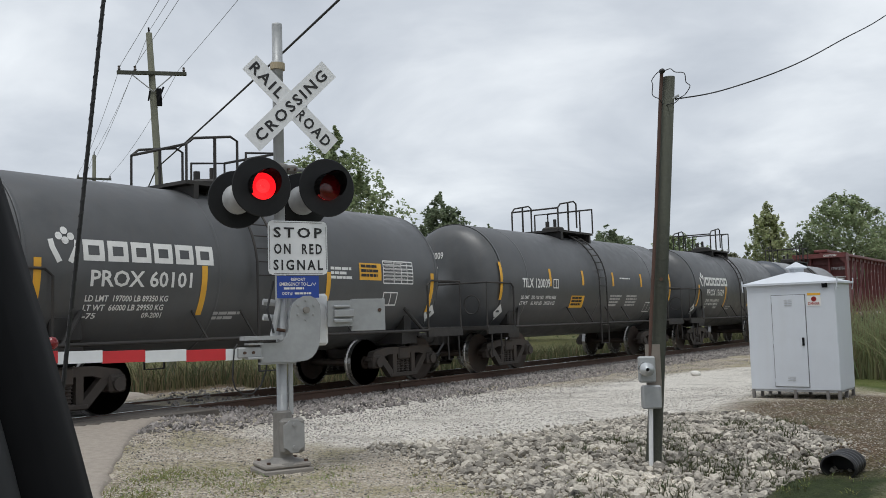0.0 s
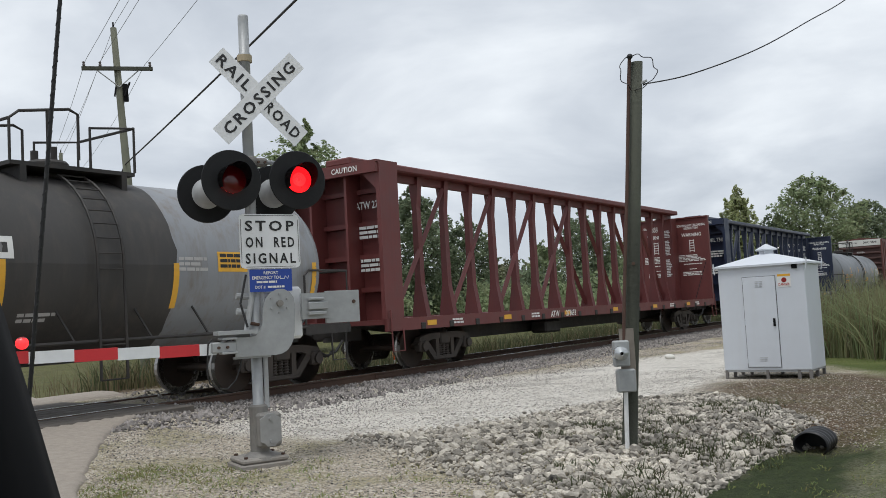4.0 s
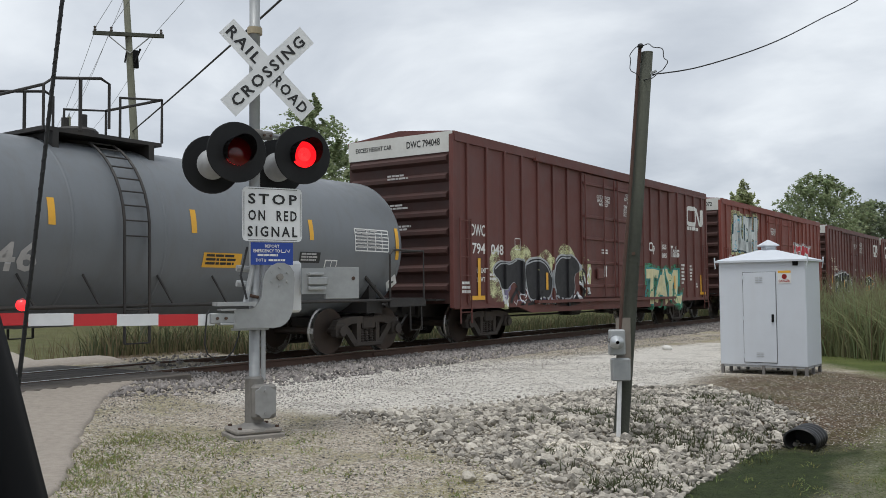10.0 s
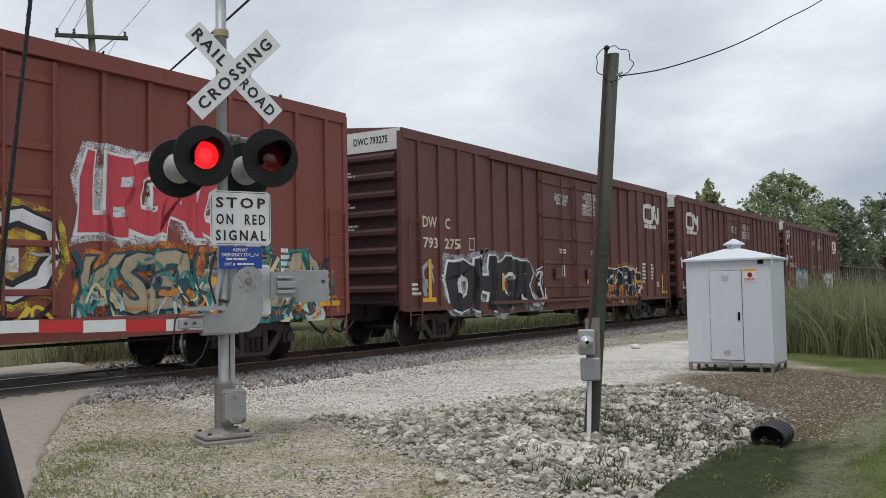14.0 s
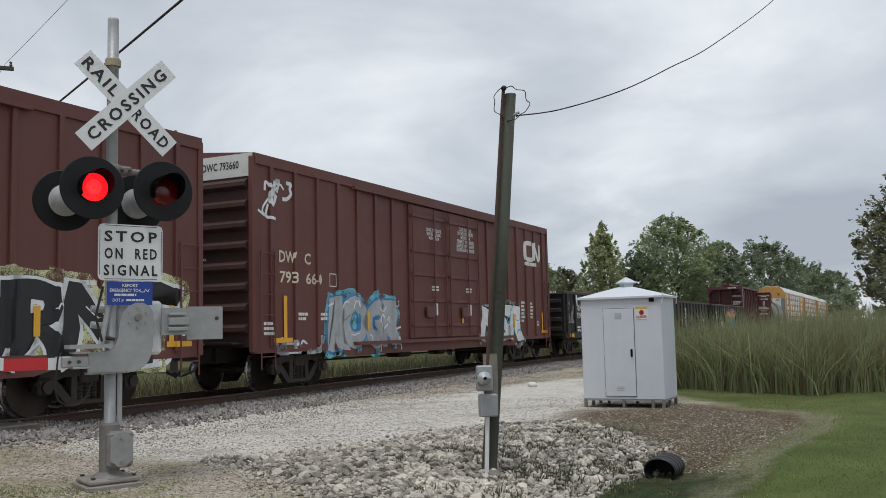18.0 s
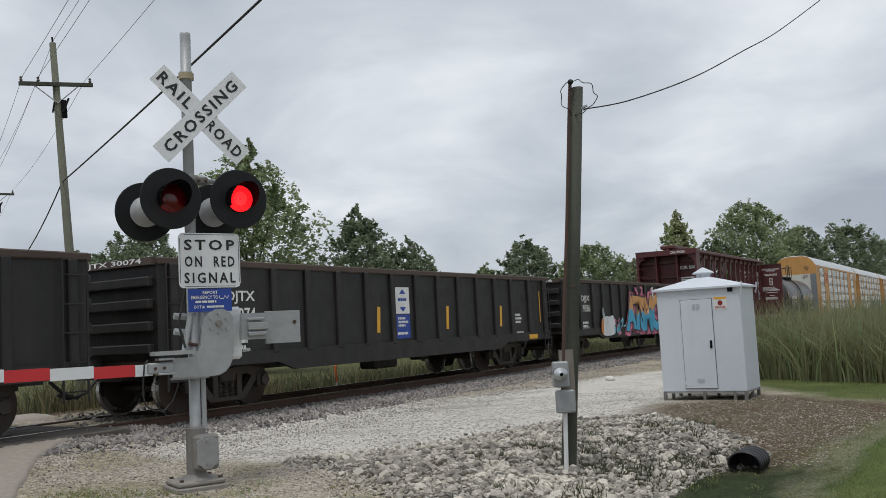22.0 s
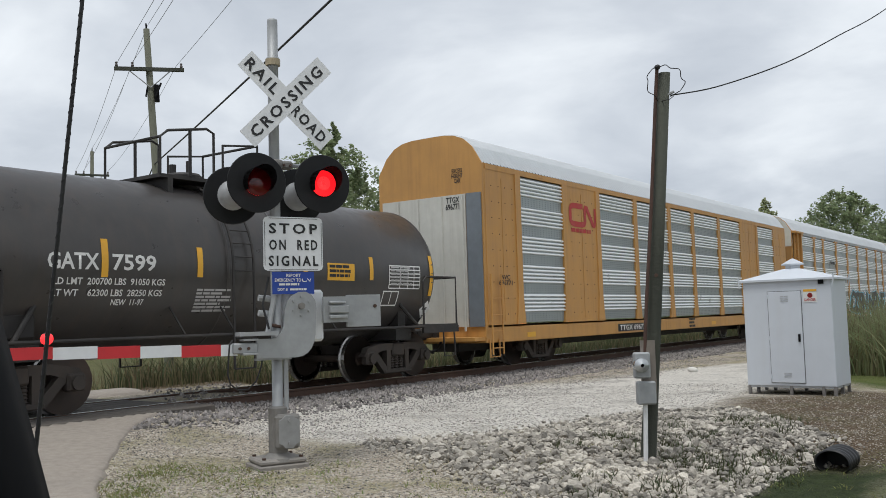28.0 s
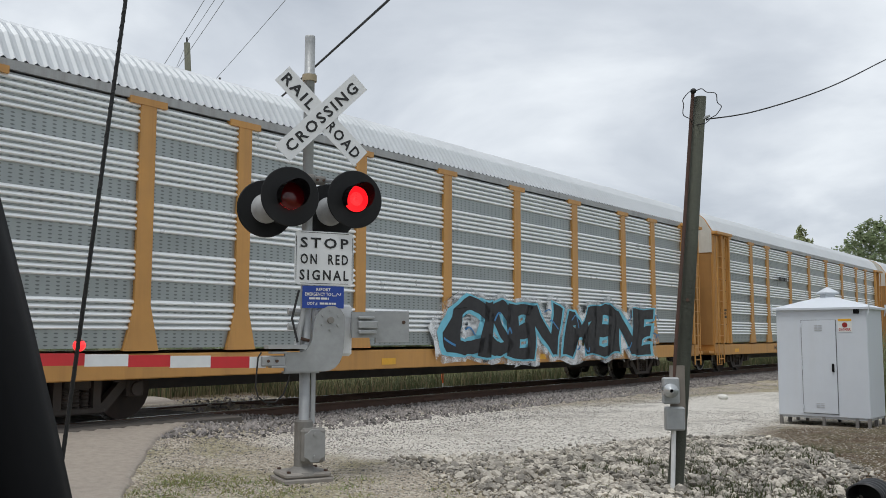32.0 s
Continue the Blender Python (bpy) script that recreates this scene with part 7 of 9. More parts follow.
SPR = {"silver": (0.60, 0.64, 0.65), "seafoam": (0.45, 0.60, 0.58), "deep": (0.02, 0.07, 0.09), "white": (0.70, 0.72, 0.74), "black": (0.015, 0.015, 0.018), "blue": (0.05, 0.20, 0.42), "sky": (0.16, 0.48, 0.62), "red": (0.55, 0.05, 0.07), "yellow": (0.66, 0.50, 0.05), "cream": (0.66, 0.62, 0.38), "tan": (0.40, 0.33, 0.22), "green": (0.07, 0.30, 0.17), "teal": (0.05, 0.27, 0.27), "orange": (0.62, 0.22, 0.04), "pink": (0.62, 0.18, 0.30), "grey": (0.38, 0.40, 0.42), "violet": (0.20, 0.18, 0.30)}


def wild(bm, amp, seed, lean=0.0):
    """Give letters a hand-sprayed, uneven outline."""
    bmesh.ops.subdivide_edges(bm, edges=[e for e in bm.edges if e.calc_length() > 0.12], cuts=2)
    for v in bm.verts:
        p = Vector((v.co.x * 1.1, v.co.z * 1.1, seed))
        v.co.x += amp * noise.noise(p * 1.7) + 0.5 * amp * noise.noise(p) + lean * v.co.z + 0.25 * amp * noise.noise(p * 3.5)
        v.co.z += amp * noise.noise(p + Vector((5, 3, 2))) + 0.25 * amp * noise.noise(p * 3.5 + Vector((1, 7, 0)))
    return bm


def piece(car, text, x0, x1, z0, z1, fill, line, halo=None, seed=1, accent=None, cover=None, fat=0.0):
    """A sprayed piece: halo cloud, thick outline and filled letters, each laid over the ribs."""
    cover = cover or (lambda bm, e: drape(bm, 0, e))
    w, h = x1 - x0, z1 - z0
    cx, cz = (x0 + x1) / 2, (z0 + z1) / 2
    g = part("graffiti", cover(shift(wild(letters(text, w * 1.0, h * 0.98, 0.085 + fat, 0.1, 0.80), 0.17, seed), cx, 0, cz), 0.004), spray(line, SPR[line]), car, "sprayed graffiti lettering")
    if halo:
        bm = wild(letters(text, w * 1.06, h * 1.14, 0.19 + fat, 0.1, 0.80), 0.26, seed)
        part("halo", cover(shift(bm, cx, 0, cz), 0.001), mist(halo, SPR[halo]), g)
    part("fill", cover(shift(wild(letters(text, w * 0.965, h * 0.91, 0.045 + fat, 0.1, 0.80), 0.17, seed), cx, 0, cz), 0.007), spray(fill, SPR[fill]), g)
    if accent:
        rng = random.Random(seed)
        bm = bmesh.new()
        for _ in range(14):
            a, b = x0 + rng.random() * w, z0 + rng.random() * h * 0.85
            stroke(curl([(a, b), (a + rng.uniform(0.05, 0.25), b + rng.uniform(-0.15, 0.25)), (a + rng.uniform(0.1, 0.4), b + rng.uniform(-0.2, 0.2))]), rng.uniform(0.02, 0.05), 0, bm)
        part("accent", cover(bm, 0.010), spray(accent, SPR[accent]), g)
    return g


def tangle(car, x0, x1, z0, z1, cols, seed, k=26, cover=None):
    """A band of overlapping sprayed strokes that cannot be read."""
    cover = cover or (lambda bm, e: drape(bm, 0, e))
    rng = random.Random(seed)
    g = None
    for i, c in enumerate(cols):
        bm = bmesh.new()
        for _ in range(k):
            a, b = rng.uniform(x0, x1 - 0.3), rng.uniform(z0, z1 - 0.2)
            pts = [(a, b)]
            for _ in range(rng.randint(2, 5)):
                a = min(x1, max(x0, a + rng.uniform(-0.25, 0.35)))
                b = min(z1, max(z0, b + rng.uniform(-0.4, 0.4)))
                pts.append((a, b))
            stroke(curl(pts), rng.uniform(0.03, 0.11), 0, bm)
        o = part("graffiti" if g is None else "colour", cover(bm, 0.002 + 0.003 * i), spray(c, SPR[c]), car if g is None else g, "sprayed unreadable graffiti" if g is None else "")
        g = g or o


def boxcar(w0, w1, paint, label, number, white_end=True, tall_num=None, cn_x=None, cn_mat=None, door_x=None):
    w, half = (w0 + w1) / 2, (w1 - w0) / 2
    car = new_car("boxcar", label, "boxcar", w)
    add_trucks(car, (-half + 2.15, half - 2.15), w)
    z0, z1 = 0.95, 4.86
    part("body", bx(-half, half, -HW, HW, z0, z1), paint, car)
    # ends take a darker brown than the sides
    end_mat = mat("boxcar_end_dark", (0.055, 0.022, 0.018), 0.7, vary=0.25, scale=2.5, grime=0.5, grime_col=(0.028, 0.016, 0.014))
    # roof with seams
    bm = bmesh.new()
    sec = [(-HW - 0.04, z1 - 0.06), (-HW - 0.04, z1 + 0.02), (0, z1 + 0.17), (HW + 0.04, z1 + 0.02), (HW + 0.04, z1 - 0.06)]
    a = [bm.verts.new((-half - 0.02, y, z)) for y, z in sec]
    b = [bm.verts.new((half + 0.02, y, z)) for y, z in sec]
    bm.faces.new(a)
    bm.faces.new(b[::-1])
    for i in range(5):
        j = (i + 1) % 5
        bm.faces.new((a[i], b[i], b[j], a[j]))
    roof = part("roof", bm, paint, car)
    # side sill, fish-belly
    for s in (-1, 1):
        bm = bmesh.new()
        pts = [(-half, z0 + 0.02), (half, z0 + 0.02), (half, 0.82), (half - 2.9, 0.82), (half - 3.6, 0.66), (-half + 3.6, 0.66), (-half + 2.9, 0.82), (-half, 0.82)]
        extrude_poly(bm, pts, 0.06, Matrix.Translation((0, s * (HW - 0.02), 0)))
        part("side_sill", bm, paint, car)
        part("top_chord", bx(-half, half, s * HW - 0.045, s * HW + 0.045, z1 - 0.20, z1 - 0.05), paint, car)
    for r in RIBS:
        part("side_rib", bx(r - RW, r + RW, -HW - RD, -HW + 0.01, z0 - 0.02, z1 - 0.18, bev=0.012), paint, car)
        part("side_rib", bx(r - RW, r + RW, HW - 0.01, HW + RD, z0 - 0.02, z1 - 0.18), paint, car)
    for x in (-half, half):
        part("corner_post", bx(x - 0.07, x + 0.07, -HW - 0.03, -HW + 0.08, z0 - 0.1, z1 - 0.05, bev=0.01), paint, car)
    # double plug doors
    for k, (a, b) in enumerate(((-2.2, 0.02), (0.06, 2.28))):
        d = part("door", bx(a, b, -HW - 0.06, -HW, z0 + 0.06, z1 - 0.28, bev=0.012), paint, car, "sliding plug door with lock bars")
        for z in (1.35, 2.02, 2.72, 3.35, 4.3):
            part("door_rail", bx(a + 0.03, b - 0.03, -HW - 0.10, -HW - 0.06, z - 0.045, z + 0.045, bev=0.012), paint, d)
        for x in (a + 0.09, b - 0.12, (a + b) / 2 + 0.25):
            part("lock_bar", rod(bmesh.new(), (x, -HW - 0.12, z0 + 0.1), (x, -HW - 0.12, z1 - 0.3), 0.022, seg=6), paint, d)
        part("door_latch", bx((a + b) / 2 - 0.3, (a + b) / 2 + 0.1, -HW - 0.16, -HW - 0.09, 1.55, 1.85, bev=0.02), paint, d)
        part("notice_card", rect((a + b) / 2 + 0.3, (a + b) / 2 + 0.5, -HW - 0.066, 1.62, 1.95), WHITE_PAINT, d)
        part("lettering", shift(bars(0.6, 0.16, 2, 7 + k), (a + b) / 2 + 0.45, -HW - 0.064, 2.35), WHITE_PAINT, d)
    part("door_track", bx(-5.0, 5.0, -HW - 0.14, -HW - 0.02, z0 - 0.05, z0 + 0.03), paint, car)
    part("door_track", bx(-5.0, 5.0, -HW - 0.12, -HW - 0.02, z1 - 0.25, z1 - 0.17), paint, car)
    for x, t in ((-0.75 if door_x is None else door_x, "CLOSE THIS DOOR\nBEFORE CLOSING\nMAIN DOOR"), (1.35, "CLOSE AND LOCK\nBOTH DOORS BEFORE\nMOVING CAR\nFERMER ET VERROUILLER\nLES DEUX PORTES AVANT\nDE DEPLACER LE WAGON")):
        long = t.count("\n") > 3
        if long and door_x is not None:
            continue
        part("lettering", shift(letters(t, 1.25 if long else 0.95, 0.72 if long else 0.32), x, -HW - 0.066, 3.87), WHITE_PAINT, car)
    # corrugated ends
    for s in (-1, 1):
        e = part("end_wall", bx(min(s * half, s * (half + 0.03)), max(s * half, s * (half + 0.03)), -HW + 0.03, HW - 0.03, z0, z1 - 0.03), end_mat, car)
        for i in range(8):
            z = z0 + 0.25 + i * 0.42
            if s < 0 and white_end and z > z1 - 0.62:
                continue
            bm = extrude_poly(bmesh.new(), [(0, z), (s * 0.11, z + 0.07), (s * 0.11, z + 0.15), (0, z + 0.22)][::s], 2 * HW - 0.24, Matrix.Translation((s * (half + 0.03), 0, 0)))
            part("end_corrugation", bm, end_mat, e)
        if white_end:
            part("white_panel", bx(min(s * (half + 0.03), s * (half + 0.045)), max(s * (half + 0.03), s * (half + 0.045)), -HW, HW, z1 - 0.45, z1 + 0.02), mat("white_end_paint", (0.60, 0.60, 0.57), 0.6, vary=0.1, grime=0.3, grime_col=(0.4, 0.38, 0.34)), e, "white excess-height panel")
        bm = bmesh.new()
        for i in range(6):
            z = 0.75 + i * 0.42
            rod(bm, (s * (half - 0.12), -HW - 0.09, z), (s * (half - 0.58), -HW - 0.09, z), 0.012, seg=5)
        for x in (half - 0.12, half - 0.58):
            rod(bm, (s * x, -HW - 0.09, 0.5), (s * x, -HW - 0.09, 2.9), 0.018, seg=5)
        part("side_ladder", bm, paint, car)
        part("end_platform", bx(min(s * half, s * (half + 0.4)), max(s * half, s * (half + 0.4)), -1.3, 1.3, 1.02, 1.06), UNDER, car)
        coupler(car, s * (half + 0.1), s)
    if white_end:
        t = letters("EXCESS HEIGHT CAR", 1.1, 0.11)
        bmesh.ops.transform(t, matrix=Matrix.Translation((-half - 0.05, 0.75, z1 - 0.2)) @ Matrix.Rotation(radians(-90), 4, "Z"), verts=t.verts)
        part("lettering", t, BLACK_PAINT, car)
        t = letters(number, 0.95, 0.17)
        bmesh.ops.transform(t, matrix=Matrix.Translation((-half - 0.05, -0.72, z1 - 0.2)) @ Matrix.Rotation(radians(-90), 4, "Z"), verts=t.verts)
        part("lettering", t, BLACK_PAINT, car)
    for z, wd in ((3.9, 0.7), (3.2, 0.8), (2.7, 0.9)):
        t = bars(wd, 0.14, 2, int(z * 10))
        bmesh.ops.transform(t, matrix=Matrix.Translation((-half - 0.15, -0.1, z)) @ Matrix.Rotation(radians(-90), 4, "Z"), verts=t.verts)
        part("lettering", t, DIM_PAINT, car)
    # underframe
    part("centre_sill", bx(-half + 0.3, half - 0.3, -0.3, 0.3, 0.62, 0.95), UNDER, car)
    part("brake_cylinder", box(bmesh.new(), -1.6, -0.9, -0.9, -0.45, 0.5, 0.85, bev=0.05), UNDER, car)
    part("air_reservoir", box(bmesh.new(), 1.0, 1.5, -0.8, -0.4, 0.5, 0.8, bev=0.05), UNDER, car)
    part("brake_rod", rod(bmesh.new(), (-half + 2.5, -0.6, 0.56), (half - 2.5, -0.6, 0.56), 0.025), UNDER, car)
    # amber reflectors and small stencils
    for x, zl, zh in ((-half + 1.02, 1.1, 2.0), (-4.3, 1.25, 1.7), (1.0, 1.3, 1.65), (5.2, 1.25, 1.7), (half - 0.75, 1.1, 1.75)):
        part("reflector", drape(rect(x - 0.06, x + 0.06, 0, zl, zh), half, 0.02), YELLOW_MARK, car)
    for x in (-half + 0.95, half - 0.55):
        part("stencil", drape(rect(x - 0.32, x + 0.32, 0, 1.02, 1.12), half, 0.02), YELLOW_MARK, car)
    for x, z, ww, hh, r in ((-half + 1.7, 1.55, 0.5, 0.2, 2), (-half + 2.6, 1.55, 0.5, 0.2, 2), (half - 2.6, 1.75, 0.35, 0.75, 6), (half - 1.75, 1.8, 0.3, 0.6, 5), (-half + 0.45, 1.3, 0.3, 0.3, 3), (half - 1.2, 1.35, 0.35, 0.2, 2)):
        part("stencil", drape(shift(bars(ww, hh, r, int(z * 31)), x, 0, z), half, 0.004), WHITE_PAINT, car)
    bm = bmesh.new()
    for p in ((-0.14, 0.14, 2.25, 2.27), (-0.14, 0.14, 2.53, 2.55), (-0.14, -0.12, 2.25, 2.55), (0.12, 0.14, 2.25, 2.55)):
        rect(p[0] - 5.98 + 0.15, p[1] - 5.98 + 0.15, 0, p[2], p[3], bm)
    part("stencil_frame", drape(bm, half, 0.004), WHITE_PAINT, car)
    return car, half


def side_text(car, s, x0, x1, z0, z1, mm):
    part("lettering", drape(shift(letters(s, x1 - x0, z1 - z0), (x0 + x1) / 2, 0, (z0 + z1) / 2), 0, 0.004), mm, car)


def side_cn(car, x0, mm=None):
    part("emblem", drape(emblem_cn(x0, x0 + 1.5, 3.62, 4.2, 0.16, 0), 0, 0.004), mm or WHITE_PAINT, car, "white worm-shaped emblem")
    part("web_name", drape(shift(bars(1.5, 0.2, 1, 9), x0 + 0.75, 0, 3.42), 0, 0.004), mm or WHITE_PAINT, car)


c, h = boxcar(116.1, 133.5, BOX_BROWN, "brown boxcar with white lettering and sprayed graffiti", "DWC 794048")
side_text(c, "DWC", -8.0, -7.38, 2.52, 2.80, WHITE_PAINT)
side_text(c, "794", -7.95, -7.38, 2.1, 2.36, WHITE_PAINT)
side_text(c, "048", -7.12, -6.53, 2.1, 2.36, WHITE_PAINT)
side_cn(c, 6.62)
for k, (x, z, rx, rz) in enumerate(((-6.95, 1.62, 0.42, 0.62), (-5.65, 2.05, 0.55, 0.42), (-3.2, 2.05, 0.6, 0.45), (-2.0, 1.65, 0.35, 0.6), (-6.65, 1.0, 0.45, 0.28), (-4.4, 1.95, 0.5, 0.4))):
    blob(c, "halo", puff(x, z, rx, rz, 60 + k), mist("cream", (0.62, 0.63, 0.36)), 0.001, label="pale yellow overspray round the graffiti")
for k, pts in enumerate(([(-7.02, 1.78), (-6.7, 1.96), (-6.25, 1.9), (-5.85, 2.04), (-5.5, 1.95), (-5.42, 1.5), (-5.55, 1.1), (-5.78, 1.2), (-6.0, 1.5), (-6.3, 1.3), (-6.62, 1.25), (-6.72, 1.5), (-6.98, 1.62)], [(-5.45, 1.95), (-4.9, 2.08), (-4.3, 2.0), (-3.95, 1.6), (-4.1, 1.0), (-4.6, 1.1), (-5.2, 0.95), (-5.4, 1.4)], [(-3.9, 1.9), (-3.5, 2.2), (-3.1, 2.15), (-2.85, 2.22), (-2.35, 2.0), (-2.3, 1.75), (-2.7, 1.68), (-2.6, 1.2), (-3.0, 1.0), (-3.6, 1.05), (-3.95, 1.3)])):
    mid = (sum(q[0] for q in pts) / len(pts), sum(q[1] for q in pts) / len(pts))
    g = blob(c, "graffiti", [(mid[0] + (a - mid[0]) * 1.07, mid[1] + (b - mid[1]) * 1.10) for a, b in pts], spray("grey", SPR["grey"]), 0.004, label="sprayed black beast with a pale outline")
    blob(g, "fill", pts, spray("black", SPR["black"]), 0.007)
    bm = stroke(curl([(a * 0.9 + mid[0] * 0.1, b * 0.9 + mid[1] * 0.1) for a, b in pts[:4]]), 0.035)
    part("accent", drape(bm, 0, 0.010), spray("grey", SPR["grey"]), g)
tangle(c, -6.6, -3.9, 0.88, 1.3, ("violet", "white", "black"), 6, 9)
tangle(c, -3.9, -1.8, 0.85, 1.15, ("white", "black"), 8, 9)
tangle(c, -2.3, -1.75, 1.1, 1.9, ("white", "black"), 9, 5)
side_text(c, "LD LMT", -7.76, -7.34, 1.66, 1.77, WHITE_PAINT)
side_text(c, "LT WT", -7.76, -7.40, 1.45, 1.56, WHITE_PAINT)
side_text(c, "205700", -7.05, -6.62, 1.66, 1.77, WHITE_PAINT)
side_text(c, "80300", -7.0, -6.62, 1.45, 1.56, WHITE_PAINT)
tangle(c, 2.5, 3.2, 1.0, 2.0, ("green", "teal"), 6, 5)
piece(c, "TAYL", 2.6, 5.95, 0.72, 1.98, "cream", "teal", "green", 5, "green")
side_text(c, "Jesus\nsaves", 3.9, 4.5, 2.3, 2.85, WHITE_PAINT)
side_text(c, "Tails", 4.9, 5.6, 2.35, 2.75, WHITE_PAINT)
side_text(c, "Ocp", 2.9, 3.4, 2.4, 2.8, WHITE_PAINT)

c, h = boxcar(135.4, 152.9, BOX_RED, "red-brown boxcar covered in bright sprayed graffiti", "AOK 112072", door_x=-1.15)
side_text(c, "AO", -7.95, -7.42, 2.38, 2.62, WHITE_PAINT)
side_text(c, "K", -7.15, -6.95, 2.38, 2.62, WHITE_PAINT)
side_text(c, "11", -7.8, -7.5, 1.98, 2.2, WHITE_PAINT)
side_text(c, "20", -7.1, -6.8, 1.98, 2.2, WHITE_PAINT)
side_text(c, "72", -6.25, -5.85, 1.98, 2.2, WHITE_PAINT)
piece(c, "BLEH", -7.45, -3.6, 2.75, 4.36, "silver", "deep", "cream", 8, "sky", fat=0.03)
piece(c, "ANES", -7.35, -3.6, 0.85, 2.0, "seafoam", "black", "sky", 9, "white", fat=0.02)
g = blob(c, "graffiti", puff(-7.72, 1.5, 0.46, 0.5, 70, 20), spray("white", SPR["white"]), 0.004, label="sprayed white ring with a black disc and star")
blob(g, "fill", [(-7.62 + 0.36 * math.cos(k * math.tau / 16), 1.5 + 0.38 * math.sin(k * math.tau / 16)) for k in range(16)], spray("black", SPR["black"]), 0.008)
bm = bmesh.new()
bm.faces.new([bm.verts.new((-7.62 + (0.24 if k % 2 == 0 else 0.10) * math.sin(k * math.tau / 10), 0, 1.5 + (0.24 if k % 2 == 0 else 0.10) * math.cos(k * math.tau / 10))) for k in range(10)])
part("star", drape(bm, 0, 0.012), spray("white", SPR["white"]), g)
tangle(c, -8.2, -3.2, 0.9, 1.2, ("sky", "teal", "white"), 12, 20)
piece(c, "ENZO", -1.72, 2.4, 1.2, 2.55, "white", "black", "yellow", 10, "grey", fat=-0.035)
tangle(c, -1.4, 2.2, 0.95, 1.2, ("yellow", "black"), 71, 9)
piece(c, "LEGACY", 2.55, 6.4, 2.15, 3.42, "red", "white", "white", 11, fat=0.01)
tangle(c, 2.55, 8.3, 0.8, 1.35, ("teal", "deep", "seafoam"), 13, 22)
piece(c, "KSEN", 2.6, 5.4, 0.95, 2.02, "tan", "deep", "orange", 76, "teal", fat=-0.02)
piece(c, "ROLAR", 5.0, 8.2, 0.95, 2.05, "tan", "deep", "teal", 77, "orange", fat=-0.02)
tangle(c, 2.55, 8.3, 0.8, 1.95, ("deep", "orange", "teal", "cream", "deep"), 78, 15, lambda bm, e: drape(bm, 0, e + 0.012))
part("stencil", drape(rect(-2.86, -2.75, 0, 1.13, 1.58), 0, 0.03), YELLOW_MARK, c)
side_text(c, "60 K", -2.95, -2.67, 1.0, 1.08, WHITE_PAINT)
tangle(c, -3.3, -2.3, 1.2, 2.2, ("pink", "white"), 14, 6)
bm = bmesh.new()
for pts in (((-1.50, 3.20), (-1.62, 3.24), (-1.55, 3.13), (-1.66, 3.06), (-1.50, 3.04)), ((-1.45, 3.02), (-1.42, 3.20), (-1.37, 3.08), (-1.31, 3.20), (-1.29, 3.02)), ((-1.24, 3.02), (-1.26, 3.12), (-1.18, 3.14), (-1.17, 3.03), (-1.24, 3.01)), ((-1.12, 2.92), (-1.11, 3.22), (-1.02, 3.16), (-1.11, 3.08), (-0.98, 2.95)), ((-0.95, 2.88), (-0.94, 3.24)), ((-0.84, 3.18), (-0.93, 3.06), (-0.80, 2.86)), ((-1.48, 2.90), (-1.20, 2.87)), ((-1.40, 2.84), (-1.25, 2.82))):
    stroke(curl(list(pts)), 0.022, 0, bm)
part("graffiti", drape(bm, 0, 0.066), WHITE_PAINT, c, "thin white sprayed tag")

c, h = boxcar(154.9, 172.45, BOX_BROWN, "brown boxcar with large black and white graffiti", "DWC 793275")
side_text(c, "DW", -8.0, -7.4, 2.72, 2.98, CREAM_PAINT)
side_text(c, "C", -7.05, -6.82, 2.72, 2.98, CREAM_PAINT)
side_text(c, "793", -7.98, -7.38, 2.25, 2.5, CREAM_PAINT)
side_text(c, "275", -7.08, -6.45, 2.25, 2.5, CREAM_PAINT)
side_cn(c, 6.3)
piece(c, "OHGR", -7.2, -2.35, 0.72, 2.15, "black", "white", "grey", 15, fat=0.03)
tangle(c, -2.4, -1.8, 0.8, 1.9, ("black", "white"), 73, 4)
tangle(c, -8.1, -7.2, 1.2, 1.9, ("grey",), 74, 4)
tangle(c, 2.6, 5.9, 0.8, 1.7, ("white", "black", "orange"), 16, 14)
piece(c, "550", 2.4, 5.8, 0.85, 1.95, "black", "white", "orange", 17, "white", fat=0.04)

c, h = boxcar(173.75, 191.3, BOX_BROWN, "brown boxcar with pale outlined graffiti", "DWC 795284")
side_text(c, "DWC", -7.65, -7.05, 2.45, 2.68, WHITE_PAINT)
side_text(c, "795", -7.65, -7.05, 2.05, 2.28, WHITE_PAINT)
side_text(c, "284", -6.75, -6.2, 2.05, 2.28, WHITE_PAINT)
side_cn(c, -7.65)
piece(c, "SYA", -6.3, -2.6, 0.75, 2.55, "black", "white", "cream", 19)
piece(c, "BURNT", 2.45, 8.3, 0.75, 2.15, "black", "white", "cream", 20, "white")
tangle(c, 2.5, 8.2, 0.72, 0.95, ("white",), 21, 12)

c, h = boxcar(192.9, 210.3, BOX_BROWN, "brown boxcar with blue and silver graffiti", "DWC 793660")
side_text(c, "DW", -7.87, -7.3, 2.7, 2.95, CREAM_PAINT)
side_text(c, "C", -6.95, -6.72, 2.7, 2.95, CREAM_PAINT)
side_text(c, "793", -7.85, -7.25, 2.27, 2.52, CREAM_PAINT)
side_text(c, "660", -6.9, -6.28, 2.27, 2.52, CREAM_PAINT)
side_cn(c, 6.37)
piece(c, "ROGR", -6.15, -2.65, 0.72, 2.1, "grey", "blue", "sky", 22, "white", fat=0.04)
piece(c, "NSR", 2.3, 6.2, 0.76, 2.0, "white", "black", "grey", 23, "sky", fat=0.02)
